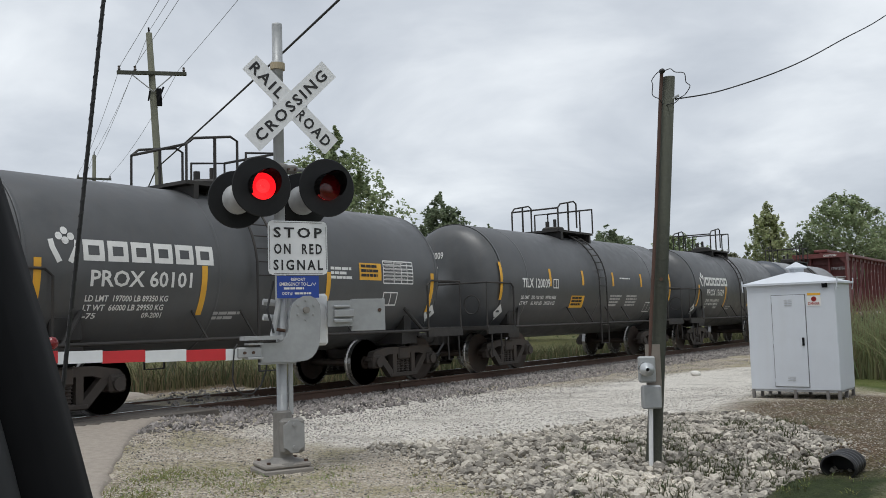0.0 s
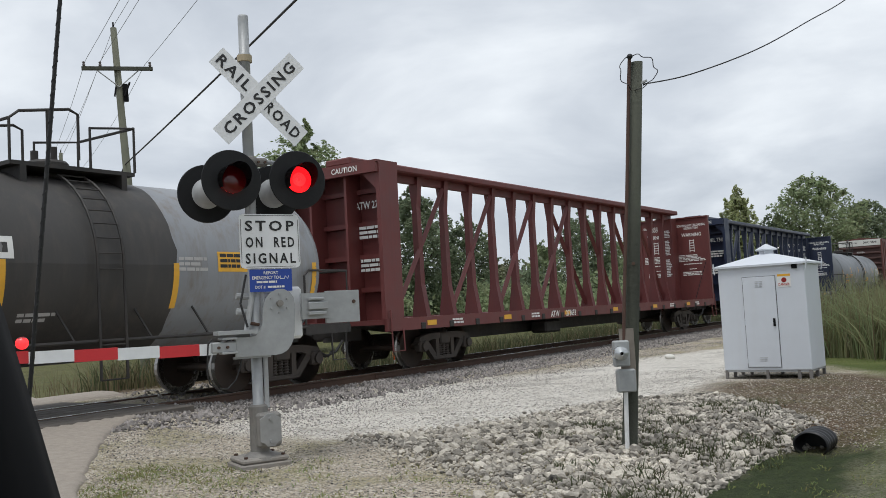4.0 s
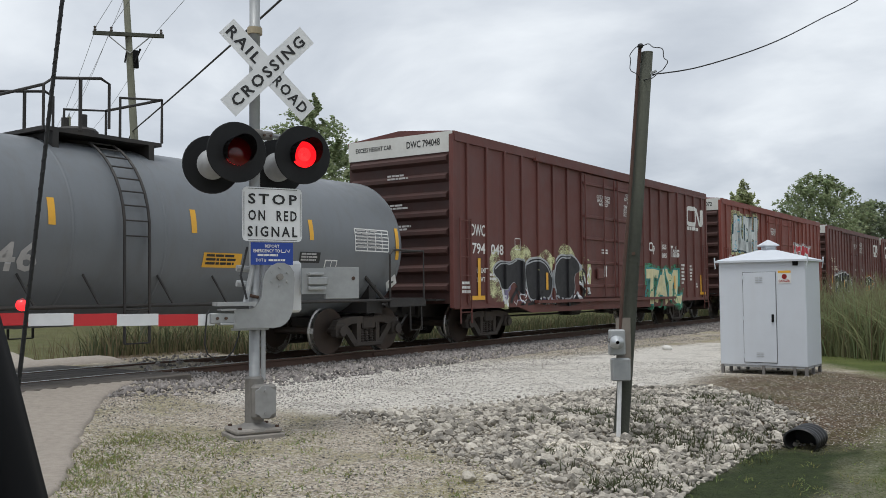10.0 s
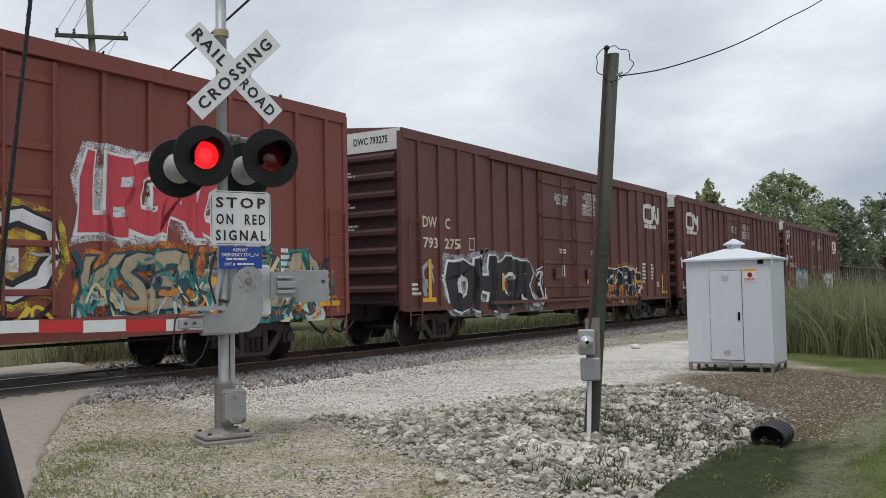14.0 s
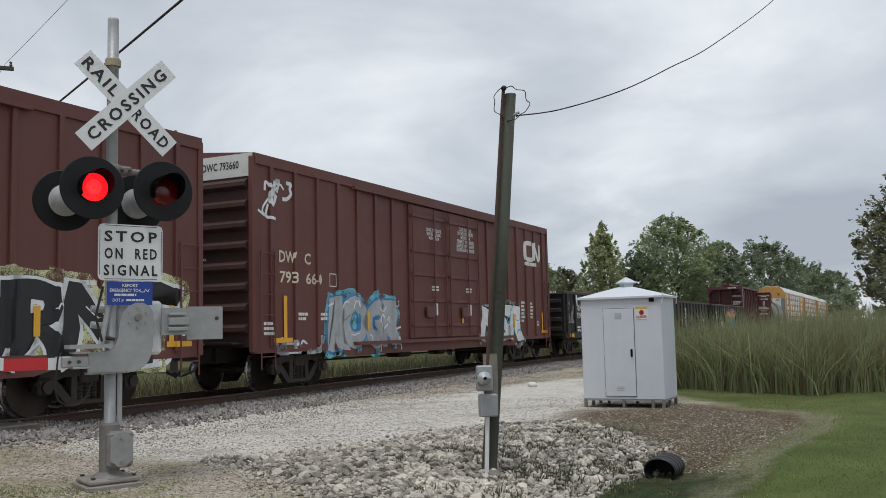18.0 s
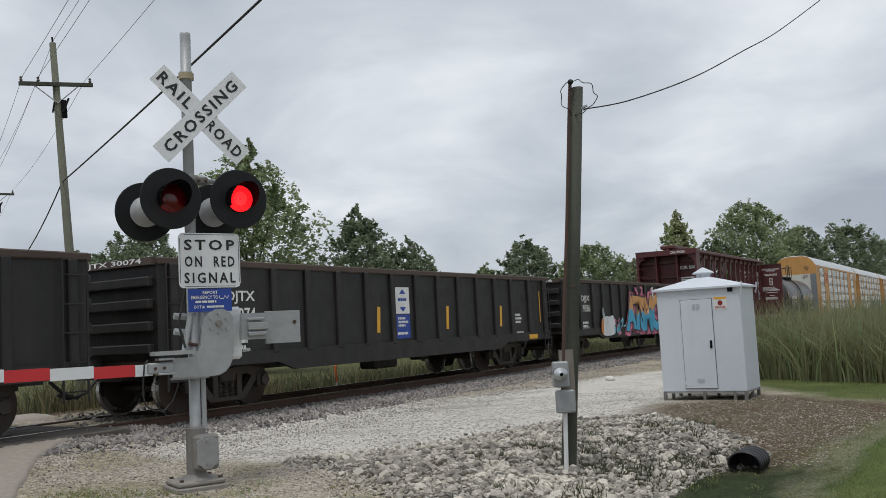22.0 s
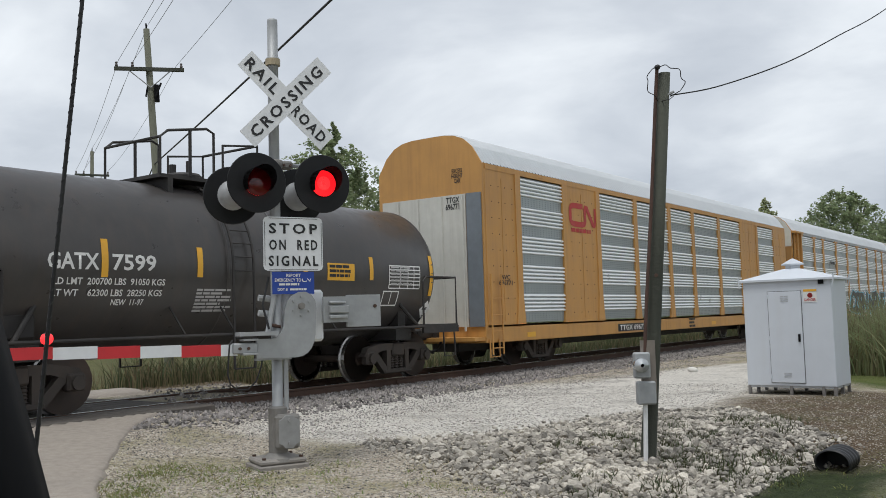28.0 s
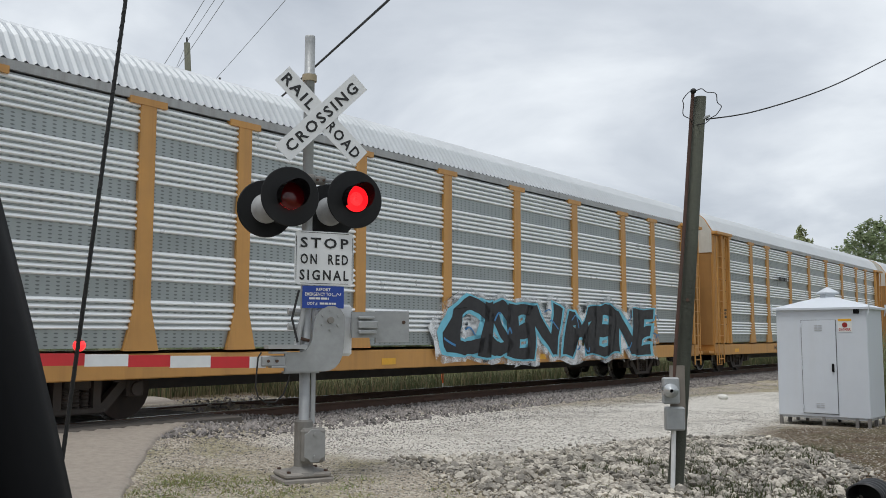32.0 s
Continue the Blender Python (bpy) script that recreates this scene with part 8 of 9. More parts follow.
tangle(c, -8.6, -7.4, 3.6, 4.4, ("white",), 24, 7)
tangle(c, -8.0, -6.2, 0.8, 1.1, ("white", "grey"), 25, 8)


# ---- gondolas ----
def gon_cover(bm, e):
    for v in bm.verts:
        v.co.y = -HW - 0.105 - e
    return bm


def gondola(w0, w1, label, name, number, top=2.62, first=None, step=0.93):
    w, half = (w0 + w1) / 2, (w1 - w0) / 2
    car = new_car("gondola", label, "gondola car", w)
    add_trucks(car, (-half + 2.0, half - 2.0), w)
    z0 = 0.95
    for s in (-1, 1):
        part("side_wall", bx(-half, half, s * HW - 0.03, s * HW + 0.03, z0, top - 0.05), GON_BLACK, car)
        part("top_rail", bx(-half, half, s * HW - 0.08, s * HW + 0.1, top - 0.12, top, bev=0.02), GON_RIM, car)
        pts = [(-half, z0 + 0.06), (half, z0 + 0.06), (half, 0.78), (half - 2.8, 0.78), (half - 3.3, 0.62), (-half + 3.3, 0.62), (-half + 2.8, 0.78), (-half, 0.78)]
        part("side_sill", extrude_poly(bmesh.new(), pts, 0.1, Matrix.Translation((0, s * (HW + 0.03), 0))), GON_BLACK, car)
        part("end_wall", bx(min(s * half, s * (half - 0.06)), max(s * half, s * (half - 0.06)), -HW, HW, z0, top - 0.05), GON_BLACK, car)
        part("end_rail", bx(s * half - 0.08, s * half + 0.08, -HW, HW, top - 0.12, top), GON_RIM, car)
        for i in range(4):
            z = z0 + 0.12 + i * 0.36
            part("end_beam", bx(min(s * half, s * (half + 0.12)), max(s * half, s * (half + 0.12)), -HW + 0.05, HW - 0.05, z, z + 0.16, bev=0.02), GON_BLACK, car)
        coupler(car, s * (half + 0.1), s)
        bm = bmesh.new()
        for i in range(5):
            z = 0.6 + i * 0.42
            rod(bm, (s * (half - 0.1), -HW - 0.13, z), (s * (half - 0.52), -HW - 0.13, z), 0.013, seg=5)
        for x in (half - 0.1, half - 0.52):
            rod(bm, (s * x, -HW - 0.13, 0.45), (s * x, -HW - 0.13, top - 0.1), 0.018, seg=5)
        part("side_ladder", bm, GON_BLACK, car)
    near = [-half + 0.3, -half + 1.35, -half + 2.47]
    inner = half - 2.47
    m = round(2 * inner / step)
    posts = near + [-q for q in near] + [-inner + 2 * inner * i / m for i in range(1, m)]
    if first is not None:
        posts = near[:2] + [-q for q in near[:2]] + [first + step * i for i in range(11)]
    for x in posts:
        for s in (-1, 1):
            part("side_post", bx(x - 0.08, x + 0.08, min(s * HW, s * (HW + 0.1)), max(s * HW, s * (HW + 0.1)), z0, top - 0.1, bev=0.02), GON_BLACK, car)
    part("floor", bx(-half, half, -HW, HW, z0 - 0.05, z0 + 0.05), GON_RIM, car)
    part("scrap_load", bx(-half + 0.1, half - 0.1, -HW + 0.05, HW - 0.05, z0 + 0.05, z0 + 0.5, bev=0.1), TRUCK, car)
    part("centre_sill", bx(-half + 0.3, half - 0.3, -0.3, 0.3, 0.62, 0.95), UNDER, car)
    part("brake_cylinder", box(bmesh.new(), -0.6, 0.3, -0.9, -0.4, 0.4, 0.75, bev=0.05), UNDER, car)
    part("air_reservoir", box(bmesh.new(), 1.5, 1.9, -0.8, -0.4, 0.5, 0.8, bev=0.05), UNDER, car)
    y = -HW - 0.036
    x = -half + 1.90
    mark(car, name, x - 0.36, x + 0.36, 1.85, 2.09, y)
    mark(car, number, x - 0.37, x + 0.37, 1.55, 1.79, y)
    mark(car, "LD LMT 220000", x - 0.36, x + 0.2, 1.00, 1.07, y)
    part("stencil", shift(bars(0.7, 0.22, 2, 3), x, y, 1.12), WHITE_PAINT, car)
    for xx in (-half + 0.75, half - 1.2):
        part("stencil", shift(rect(-0.28, 0.28, 0, 0, 0.13), xx, -HW - 0.085, 0.82), YELLOW_MARK, car)
    bm = letters(name + " " + number, 1.5, 0.11)
    bmesh.ops.transform(bm, matrix=Matrix.Translation((-half - 0.084, -0.55, top - 0.06)) @ Matrix.Rotation(radians(-90), 4, "Z"), verts=bm.verts)
    part("lettering", bm, WHITE_PAINT, car)
    return car


c = gondola(212.0, 226.7, "black scrap gondola car with faded white markings", "DJJX", "19290")
part("graffiti", shift(wild(letters("5NL", 0.9, 0.4), 0.02, 3), -2.7, -HW - 0.036, 1.38), WHITE_PAINT, c)
part("blue_placard", rect(0.75, 1.2, -HW - 0.037, 1.85, 2.3), WHITE_PAINT, c)
part("placard_fill", rect(0.8, 1.15, -HW - 0.04, 1.9, 2.25), spray("blue", SPR["blue"]), c)
part("blue_placard", rect(0.75, 1.2, -HW - 0.037, 1.4, 1.7), spray("sky", SPR["sky"]), c)
tangle(c, -6.9, -5.9, 1.4, 2.2, ("grey",), 31, 8, lambda bm, e: gon_cover(bm, e - 0.07))
tangle(c, -1.9, -1.0, 0.9, 1.4, ("orange", "grey"), 32, 5, lambda bm, e: gon_cover(bm, e - 0.07))
tangle(c, 3.5, 6.0, 0.9, 1.9, ("orange",), 33, 5, lambda bm, e: gon_cover(bm, e - 0.07))
part("stencil", shift(bars(0.45, 0.4, 3, 8), 5.2, -HW - 0.037, 1.5), WHITE_PAINT, c)

c = gondola(228.0, 243.05, "black scrap gondola car with a white placard", "DJTX", "30074", first=-4.78, step=0.983)
part("placard", rect(-0.69, -0.13, -HW - 0.037, 1.62, 2.22), WHITE_PAINT, c)
for z in (2.07, 1.77):
    bm = bmesh.new()
    d = 0.11 if z > 1.9 else -0.11
    bm.faces.new([bm.verts.new((-0.41 + a, -HW - 0.041, z + b)) for a, b in ((-0.13, 0), (0.13, 0), (0, d))])
    part("placard_mark", bm, SIGN_BLUE, c)
part("placard_mark", shift(bars(0.38, 0.1, 1, 6), -0.41, -HW - 0.041, 1.92), SIGN_BLUE, c)
part("blue_placard", rect(-0.69, -0.13, -HW - 0.037, 1.06, 1.60), SIGN_BLUE, c)
part("placard_writing", shift(bars(0.42, 0.24, 3, 4), -0.41, -HW - 0.041, 1.42), WHITE_PAINT, c)
part("placard_writing", shift(bars(0.5, 0.09, 1, 5), -0.41, -HW - 0.041, 1.16), WHITE_PAINT, c)
for x in (-6.35, -1.38, 1.57, 4.42):
    part("stencil", shift(rect(-0.06, 0.06, 0, -0.28, 0.28), x, -HW - 0.037, 1.5, 4), YELLOW_MARK, c)
part("stencil", shift(rect(-0.03, 0.03, 0, -0.45, 0.45), 6.95, -HW - 0.037, 1.75), YELLOW_MARK, c)
part("stencil", shift(bars(0.4, 0.3, 3, 9), 5.5, -HW - 0.037, 1.4), WHITE_PAINT, c)
part("stencil", shift(bars(0.5, 0.06, 1, 10), 5.6, -HW - 0.037, 1.02), WHITE_PAINT, c)

c = gondola(244.2, 259.2, "black scrap gondola car with blue and orange graffiti", "DJJX", "19386")
SPR["fade"] = (0.16, 0.48, 0.62)
g = piece(c, "ATSMOK", -2.15, 3.1, 0.70, 2.16, "fade", "black", "pink", 41, None, gon_cover, 0.02)
tangle(c, -1.6, 2.6, 2.0, 2.42, ("pink",), 45, 9, gon_cover)
g = blob(c, "graffiti", [(-4.5, 0.9), (-4.45, 1.25), (-4.1, 1.4), (-3.6, 1.35), (-3.3, 1.45), (-3.05, 1.0), (-3.2, 0.72), (-3.9, 0.7), (-4.3, 0.72)], spray("white", SPR["white"]), 0.004, gon_cover, "sprayed pale horned face")
blob(g, "fill", [(-4.52, 0.85), (-4.47, 1.2), (-4.2, 1.34), (-4.28, 1.0), (-4.3, 0.72)], spray("orange", SPR["orange"]), 0.008, gon_cover)
blob(g, "accent", [(-4.3, 1.3), (-4.32, 1.6), (-4.22, 1.75), (-4.2, 1.55), (-4.05, 1.4)], spray("grey", SPR["grey"]), 0.006, gon_cover)
tangle(c, -3.2, -2.0, 0.72, 1.3, ("pink", "sky", "black"), 43, 6, gon_cover)
tangle(c, 3.3, 4.7, 1.2, 1.95, ("grey",), 44, 10, lambda bm, e: gon_cover(bm, e - 0.07))
part("stencil", shift(bars(0.45, 0.35, 3, 9), 5.4, -HW - 0.037, 1.3), WHITE_PAINT, c)
for x in (-4.0, 6.4):
    part("stencil", shift(rect(-0.3, 0.3, 0, -0.09, 0.09), x, -HW - 0.09, 0.95), YELLOW_MARK, c)


# ---- centre beam flat cars ----
def centerbeam(w0, w1, paint, label, name, number, bays=18):
    w, half = (w0 + w1) / 2, (w1 - w0) / 2
    car = new_car("centerbeam_car", label, "lumber car", w)
    add_trucks(car, (-half + 2.6, half - 2.6), w)
    zd, zt, zb = 1.10, 4.66, 4.36
    bm = bmesh.new()
    box(bm, -half, half, -1.42, 1.42, zd - 0.10, zd)
    part("deck", bm, paint, car)
    for s in (-1, 1):
        part("side_sill", bx(-half, half, s * 1.44 - 0.04, s * 1.44 + 0.04, 0.86, zd + 0.02), paint, car)
    part("centre_sill", extrude_poly(bmesh.new(), [(-half + 0.4, 1.0), (half - 0.4, 1.0), (half - 3.6, 0.62), (half - 5, 0.5), (-half + 5, 0.5), (-half + 3.6, 0.62)], 0.5), UNDER, car)
    part("top_chord", bx(-half + 0.4, half - 0.4, -0.36, 0.36, zt - 0.16, zt, bev=0.03), paint, car)
    part("chord_web", bx(-half + 0.4, half - 0.4, -0.06, 0.06, zt - 0.34, zt - 0.16), paint, car)
    # bulkheads
    for s in (-1, 1):
        back = 0.0 if s > 0 else 0.48
        b = part("bulkhead", bx(min(s * (half - 0.10 - back), s * (half - 0.02 - back)), max(s * (half - 0.10 - back), s * (half - 0.02 - back)), -1.43, 1.43, zd, zb), paint, car, "end bulkhead with white instructions")
        for y in (-1.40, -0.5, 0.5, 1.40):
            dp = 0.14 if s > 0 else 0.62
            part("bulkhead_post", bx(min(s * half - s * dp, s * half), max(s * half - s * dp, s * half) if abs(y) > 1 else s * half + 0.02, y - 0.05, y + 0.05, zd, zb) if abs(y) > 1 else bx(s * half - 0.02, s * half + 0.1, y - 0.05, y + 0.05, zd, zb) if s > 0 else bx(-half + 0.02, -half + 0.5, y - 0.03, y + 0.03, zd, zb), paint, b)
        for z in (1.7, 2.4, 3.1, 3.8):
            part("bulkhead_beam", bx(s * half - 0.02, s * half + 0.09, -1.38, 1.38, z, z + 0.14) if s > 0 else bx(-half + 0.38, -half + 0.5, -1.38, 1.38, z, z + 0.10), paint, b)
        part("bulkhead_cap", bx(s * half - 0.16, s * half + 0.08, -1.45, 1.45, zb, zb + 0.05) if s > 0 else bx(s * half - 0.08, s * half + 0.64, -1.45, 1.45, zb, zb + 0.05), paint, b)
        # instructions on the inside face
        if s > 0:
            for yc, k in ((-0.74, 1.0), (0.74, 0.9)):
                for bm, zc, kind in ((letters("LOADING AND UNLOADING\nINSTRUCTION", 1.15 * k, 0.21), 4.02, "lettering"), (letters("WARNING", 0.80 * k, 0.14), 3.70, "lettering"), (bars(1.15 * k, 0.28, 5, 21), 2.76, "instructions"), (bars(0.75 * k, 0.06, 1, 22), 2.52, "instructions"), (bars(0.3 * k, 0.05, 1, 23), 2.32, "instructions"), (bars(0.85 * k, 0.17, 3, 24), 2.14, "instructions")):
                    bmesh.ops.transform(bm, matrix=Matrix.Translation((half - 0.105, yc, zc)) @ Matrix.Rotation(radians(-90), 4, "Z"), verts=bm.verts)
                    part(kind, bm, WHITE_PAINT, b)
                bm = bmesh.new()
                for z in (3.05, 3.15, 3.25, 3.35, 3.45):
                    rect(-0.08, 0.08, 0, z, z + 0.03, bm)
                rect(-0.1, -0.075, 0, 3.0, 3.5, bm)
                rect(0.075, 0.1, 0, 3.0, 3.5, bm)
                bmesh.ops.transform(bm, matrix=Matrix.Translation((half - 0.105, yc, 0)) @ Matrix.Rotation(radians(-90), 4, "Z"), verts=bm.verts)
                part("ladder_pictogram", bm, WHITE_PAINT, b)
            col = part("instruction_post", bx(half - 0.75, half - 0.10, -0.17, 0.17, zd, zt - 0.3), paint, car)
            for zc, hh, r in ((3.75, 0.3, 5), (3.2, 0.6, 10), (2.4, 0.7, 11)):
                bm = bars(0.24, hh, r, int(zc * 9))
                bmesh.ops.transform(bm, matrix=Matrix.Translation((half - 0.755, 0, zc)) @ Matrix.Rotation(radians(-90), 4, "Z"), verts=bm.verts)
                part("instructions", bm, WHITE_PAINT, col)
        else:
            t = letters(name + " " + number, 0.95, 0.17)
            bmesh.ops.transform(t, matrix=Matrix.Translation((-half + 0.372, -0.95, 3.55)) @ Matrix.Rotation(radians(-90), 4, "Z"), verts=t.verts)
            part("lettering", t, WHITE_PAINT, b)
            for zc in (2.95, 2.25):
                t = bars(0.8, 0.3, 3, int(zc * 7))
                bmesh.ops.transform(t, matrix=Matrix.Translation((-half + 0.372, -0.95, zc)) @ Matrix.Rotation(radians(-90), 4, "Z"), verts=t.verts)
                part("stencil", t, WHITE_PAINT, b)
            t = letters("CAUTION", 0.7, 0.12)
            bmesh.ops.transform(t, matrix=Matrix.Translation((-half - 0.105, -0.6, 4.28)) @ Matrix.Rotation(radians(-90), 4, "Z"), verts=t.verts)
            part("lettering", t, WHITE_PAINT, b)
            bm = bmesh.new()
            for i in range(9):
                rod(bm, (-half - 0.12, 0.95, 1.2 + i * 0.4), (-half - 0.12, 1.35, 1.2 + i * 0.4), 0.013, seg=5)
            part("ladder", bm, paint, b)
            part("bulkhead_header", bx(-half - 0.09, -half + 0.02, -1.43, 1.43, zb - 0.2, zb), paint, b)
            for y in (-1.0, 1.0):
                part("gusset", extrude_poly(bmesh.new(), [(0, 0), (0.35 * (1 if y > 0 else -1), 0), (0.35 * (1 if y > 0 else -1), -0.35)], 0.03, Matrix.Translation((-half + 0.02, y, zb - 0.2)) @ Matrix.Rotation(radians(90), 4, "Z")), paint, b)
        coupler(car, s * half, s)
        part("grab_iron", pipe(bmesh.new(), [(s * (half - 0.1), -1.5, 1.3), (s * (half - 0.1), -1.52, 0.45), (s * (half - 0.5), -1.52, 0.45), (s * (half - 0.5), -1.5, 0.9)], 0.018), paint, car)
    # posts in even bays either side of a crossed bay, long diagonals leaning to it
    step, mid = 1.165, 0.33
    for x in [mid + step * (k + 0.5) for k in range(-9, 8)]:
        bm = bmesh.new()
        vs = []
        for z, hw in ((zd, 0.22), (1.9, 0.09), (zt - 0.9, 0.07), (zt - 0.16, 0.15)):
            vs.append([bm.verts.new((x + a, y, z)) for a, y in ((-0.085, -hw), (0.085, -hw), (0.085, hw), (-0.085, hw))])
        for r0, r1 in zip(vs, vs[1:]):
            for k in range(4):
                bm.faces.new((r0[k], r0[(k + 1) % 4], r1[(k + 1) % 4], r1[k]))
        part("post", bm, paint, car)
    for k in range(4):
        a = mid - step / 2 + 2 * k * step
        part("diagonal", rod(bmesh.new(), (a + 0.05, 0.06, zt - 0.35), (a + 2 * step - 0.05, 0.06, zd + 0.1), 0.078, seg=4), paint, car)
        a = mid + step / 2 - 2 * k * step
        part("diagonal", rod(bmesh.new(), (a - 0.05, -0.05, zt - 0.35), (a - 2 * step + 0.05, -0.05, zd + 0.1), 0.078, seg=4), paint, car)
    for i in range(bays):
        x = -half + 0.7 + (i + 0.5) * (2 * half - 1.4) / bays
        part("winch", bx(x - 0.08, x + 0.08, -1.5, -1.44, 0.86, 1.0, bev=0.01), UNDER, car)
        if i % 3 == 0:
            part("reflector", rect(x + 0.15, x + 0.5, -1.485, 0.93, 1.04), YELLOW_MARK, car)
    for x in (-half * 0.75, half * 0.55, -0.4 * half, half * 0.8):
        part("stencil", shift(bars(0.5, 0.14, 2, 5), x, -1.485, 0.97), WHITE_PAINT, car)
    k = -half * 0.27
    mark(car, name, k - 0.55, k - 0.05, 0.89, 1.06, -1.486)
    mark(car, number, k + 0.35, k + 0.95, 0.89, 1.06, -1.486)
    part("tie_strap", rod(bmesh.new(), (half - 2.2, -1.45, zd), (half - 0.2, -1.3, 2.6), 0.012), PLASTIC, car)
    part("brake_gear", box(bmesh.new(), -2.6, -1.7, -0.9, -0.4, 0.45, 0.8, bev=0.05), UNDER, car)
    return car


centerbeam(54.3, 75.3, BEAM_RED, "weathered red centerbeam lumber car, empty", "ATW", "273693")
centerbeam(77.3, 98.2, BEAM_BLUE, "dark blue centerbeam lumber car, empty", "NOKL", "736881")
centerbeam(260.4, 281.05, BEAM_WINE, "wine red centerbeam lumber car, empty", "UCIR", "80021")


# ---- autoracks ----
def rack_panel(a, b, z0, z1):
    """Corrugated galvanised screen: groups of ribs with flat bands between, in profile along z."""
    bm = bmesh.new()
    zs = []
    z = z0
    n = 5
    band = (z1 - z0) / n
    for g in range(n):
        base = z0 + g * band
        zs += [(base, 0.0), (base + band * 0.32, 0.0)]
        for k in range(5):
            q = base + band * (0.36 + 0.13 * k)
            zs += [(q, 0.0), (q + band * 0.008, -0.036), (q + band * 0.030, -0.046), (q + band * 0.068, -0.030), (q + band * 0.088, 0.0)]
    zs.append((z1, 0.0))
    A = [bm.verts.new((a, y, z)) for z, y in zs]
    B = [bm.verts.new((b, y, z)) for z, y in zs]
    for i in range(len(zs) - 1):
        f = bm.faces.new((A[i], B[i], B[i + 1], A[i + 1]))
        # ribs take the highlit colour, flat bands the perforated sheet
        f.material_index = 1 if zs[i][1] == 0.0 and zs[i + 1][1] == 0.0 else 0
    return bm


def autorack(w0, w1, label, posts, solids, lower, name="", number="", cn=False, end_paint=None, graf=False):
    w, half = (w0 + w1) / 2, (w1 - w0) / 2
    car = new_car("autorack", label, "autorack", w)
    add_trucks(car, (-half + 3.2, half - 3.2), w)
    H = 1.53
    z0, z1 = 1.02, 4.78
    # low flat car
    part("flat_car_sill", bx(-half, half, -H, H, 0.62, 0.98, bev=0.015), AUTO_YELLOW, car)
    part("centre_sill", bx(-half + 0.5, half - 0.5, -0.4, 0.4, 0.40, 0.62), UNDER, car)
    # core that carries the decks and stops the view through
    part("deck", bx(-half + 0.3, half - 0.3, -H + 0.1, H - 0.1, 2.6, 2.7), GALV, car)
    edges = [-half + 0.25] + list(posts) + [half - 0.25]
    for s in (-1, 1):
        for a, b in zip(edges, edges[1:]):
            if b - a < 0.2 or any(p <= (a + b) / 2 <= q for p, q in solids):
                continue
            bm = rack_panel(a + 0.03, b - 0.03, z0 + 0.04, z1 - 0.16)
            for v in bm.verts:
                v.co.y = s * (H - 0.01) + (v.co.y if s < 0 else -v.co.y)
            part("screen_panel", bm, (GALV_RIB_LIT, GALV), car, "corrugated galvanised screen panel")
        for p in posts:
            bm = bmesh.new()
            pw, pb = (0.12, 0.20) if cn else (0.13, 0.285)
            pts = [(-pw, z1 - 0.12), (pw, z1 - 0.12), (pw, 1.68), (pb, 1.02), (-pb, 1.02), (-pw, 1.68)]
            extrude_poly(bm, [(p + x, z) for x, z in pts][::-1], 0.08, Matrix.Translation((0, s * (H + 0.01), 0)))
            if not cn:
                box(bm, p - 0.31, p + 0.31, s * (H + 0.01) - 0.05, s * (H + 0.01) + 0.06, z1 - 0.20, z1 - 0.10)
            part("side_post", bm, AUTO_YELLOW, car)
        for a, b in solids:
            d = part("solid_panel", bx(a, b, min(s * (H - 0.03), s * (H + 0.02)), max(s * (H - 0.03), s * (H + 0.02)), z0, z1 - 0.12, bev=0.006), AUTO_YELLOW, car)
            if s < 0:
                bm = bmesh.new()
                for q in (0.18, 0.4, 0.6, 0.82):
                    for z in np.linspace(z0 + 0.25, z1 - 0.5, 9):
                        lathe(bm, [(-H - 0.022, 0.016), (-H - 0.034, 0.008), (-H - 0.034, 0.0)], 6, "y", (a + (b - a) * q, 0, float(z)))
                tagged(part("rivets", bm, RAIL_RUST, d), kind="stuff")
                for x in (a + (b - a) * 0.5,):
                    part("panel_seam", bx(x - 0.012, x + 0.012, -H - 0.03, -H - 0.018, z0 + 0.1, z1 - 0.3), AUTO_YELLOW, d)
        part("top_rail", bx(-half + 0.1, half - 0.1, min(s * (H - 0.05), s * (H + 0.03)), max(s * (H - 0.05), s * (H + 0.03)), z1 - 0.13, z1), AUTO_YELLOW if cn else GREY_PAINT, car)
    # arched corrugated roof
    bm = bmesh.new()
    arc = []
    for k in range(13):
        q = k / 12
        y = -H - 0.01 + q * 2 * (H + 0.01)
        e = abs(2 * q - 1)
        arc.append((y, z1 + 0.78 * (1 - e ** 4.2)))
    xs = np.arange(-half + 0.02, half, 0.05)
    rows = []
    for i, x in enumerate(xs):
        up = 0.035 if i % 3 == 1 else 0.0
        rows.append([bm.verts.new((x, y, z + up)) for y, z in arc])
    for r0, r1 in zip(rows, rows[1:]):
        for k in range(12):
            bm.faces.new((r0[k], r1[k], r1[k + 1], r0[k + 1]))
    part("roof", bm, ROOF_GALV, car, "arched corrugated white metal roof")
    # end doors
    for s in (-1, 1):
        ring = [(y, z) for y, z in arc]
        bm = bmesh.new()
        bottom = 0.75
        poly = [(-H, bottom)] + ring + [(H, bottom)]
        vs = [bm.verts.new((s * (half + 0.02), y, z)) for y, z in poly]
        vt = [bm.verts.new((s * (half - 0.08), y, z)) for y, z in poly]
        bm.faces.new(vs if s > 0 else vs[::-1])
        bm.faces.new(vt if s < 0 else vt[::-1])
        for i in range(len(poly)):
            j = (i + 1) % len(poly)
            bm.faces.new((vs[i], vs[j], vt[j], vt[i]))
        e = part("end_wall", bm, AUTO_YELLOW, car, "yellow end wall with radial doors")
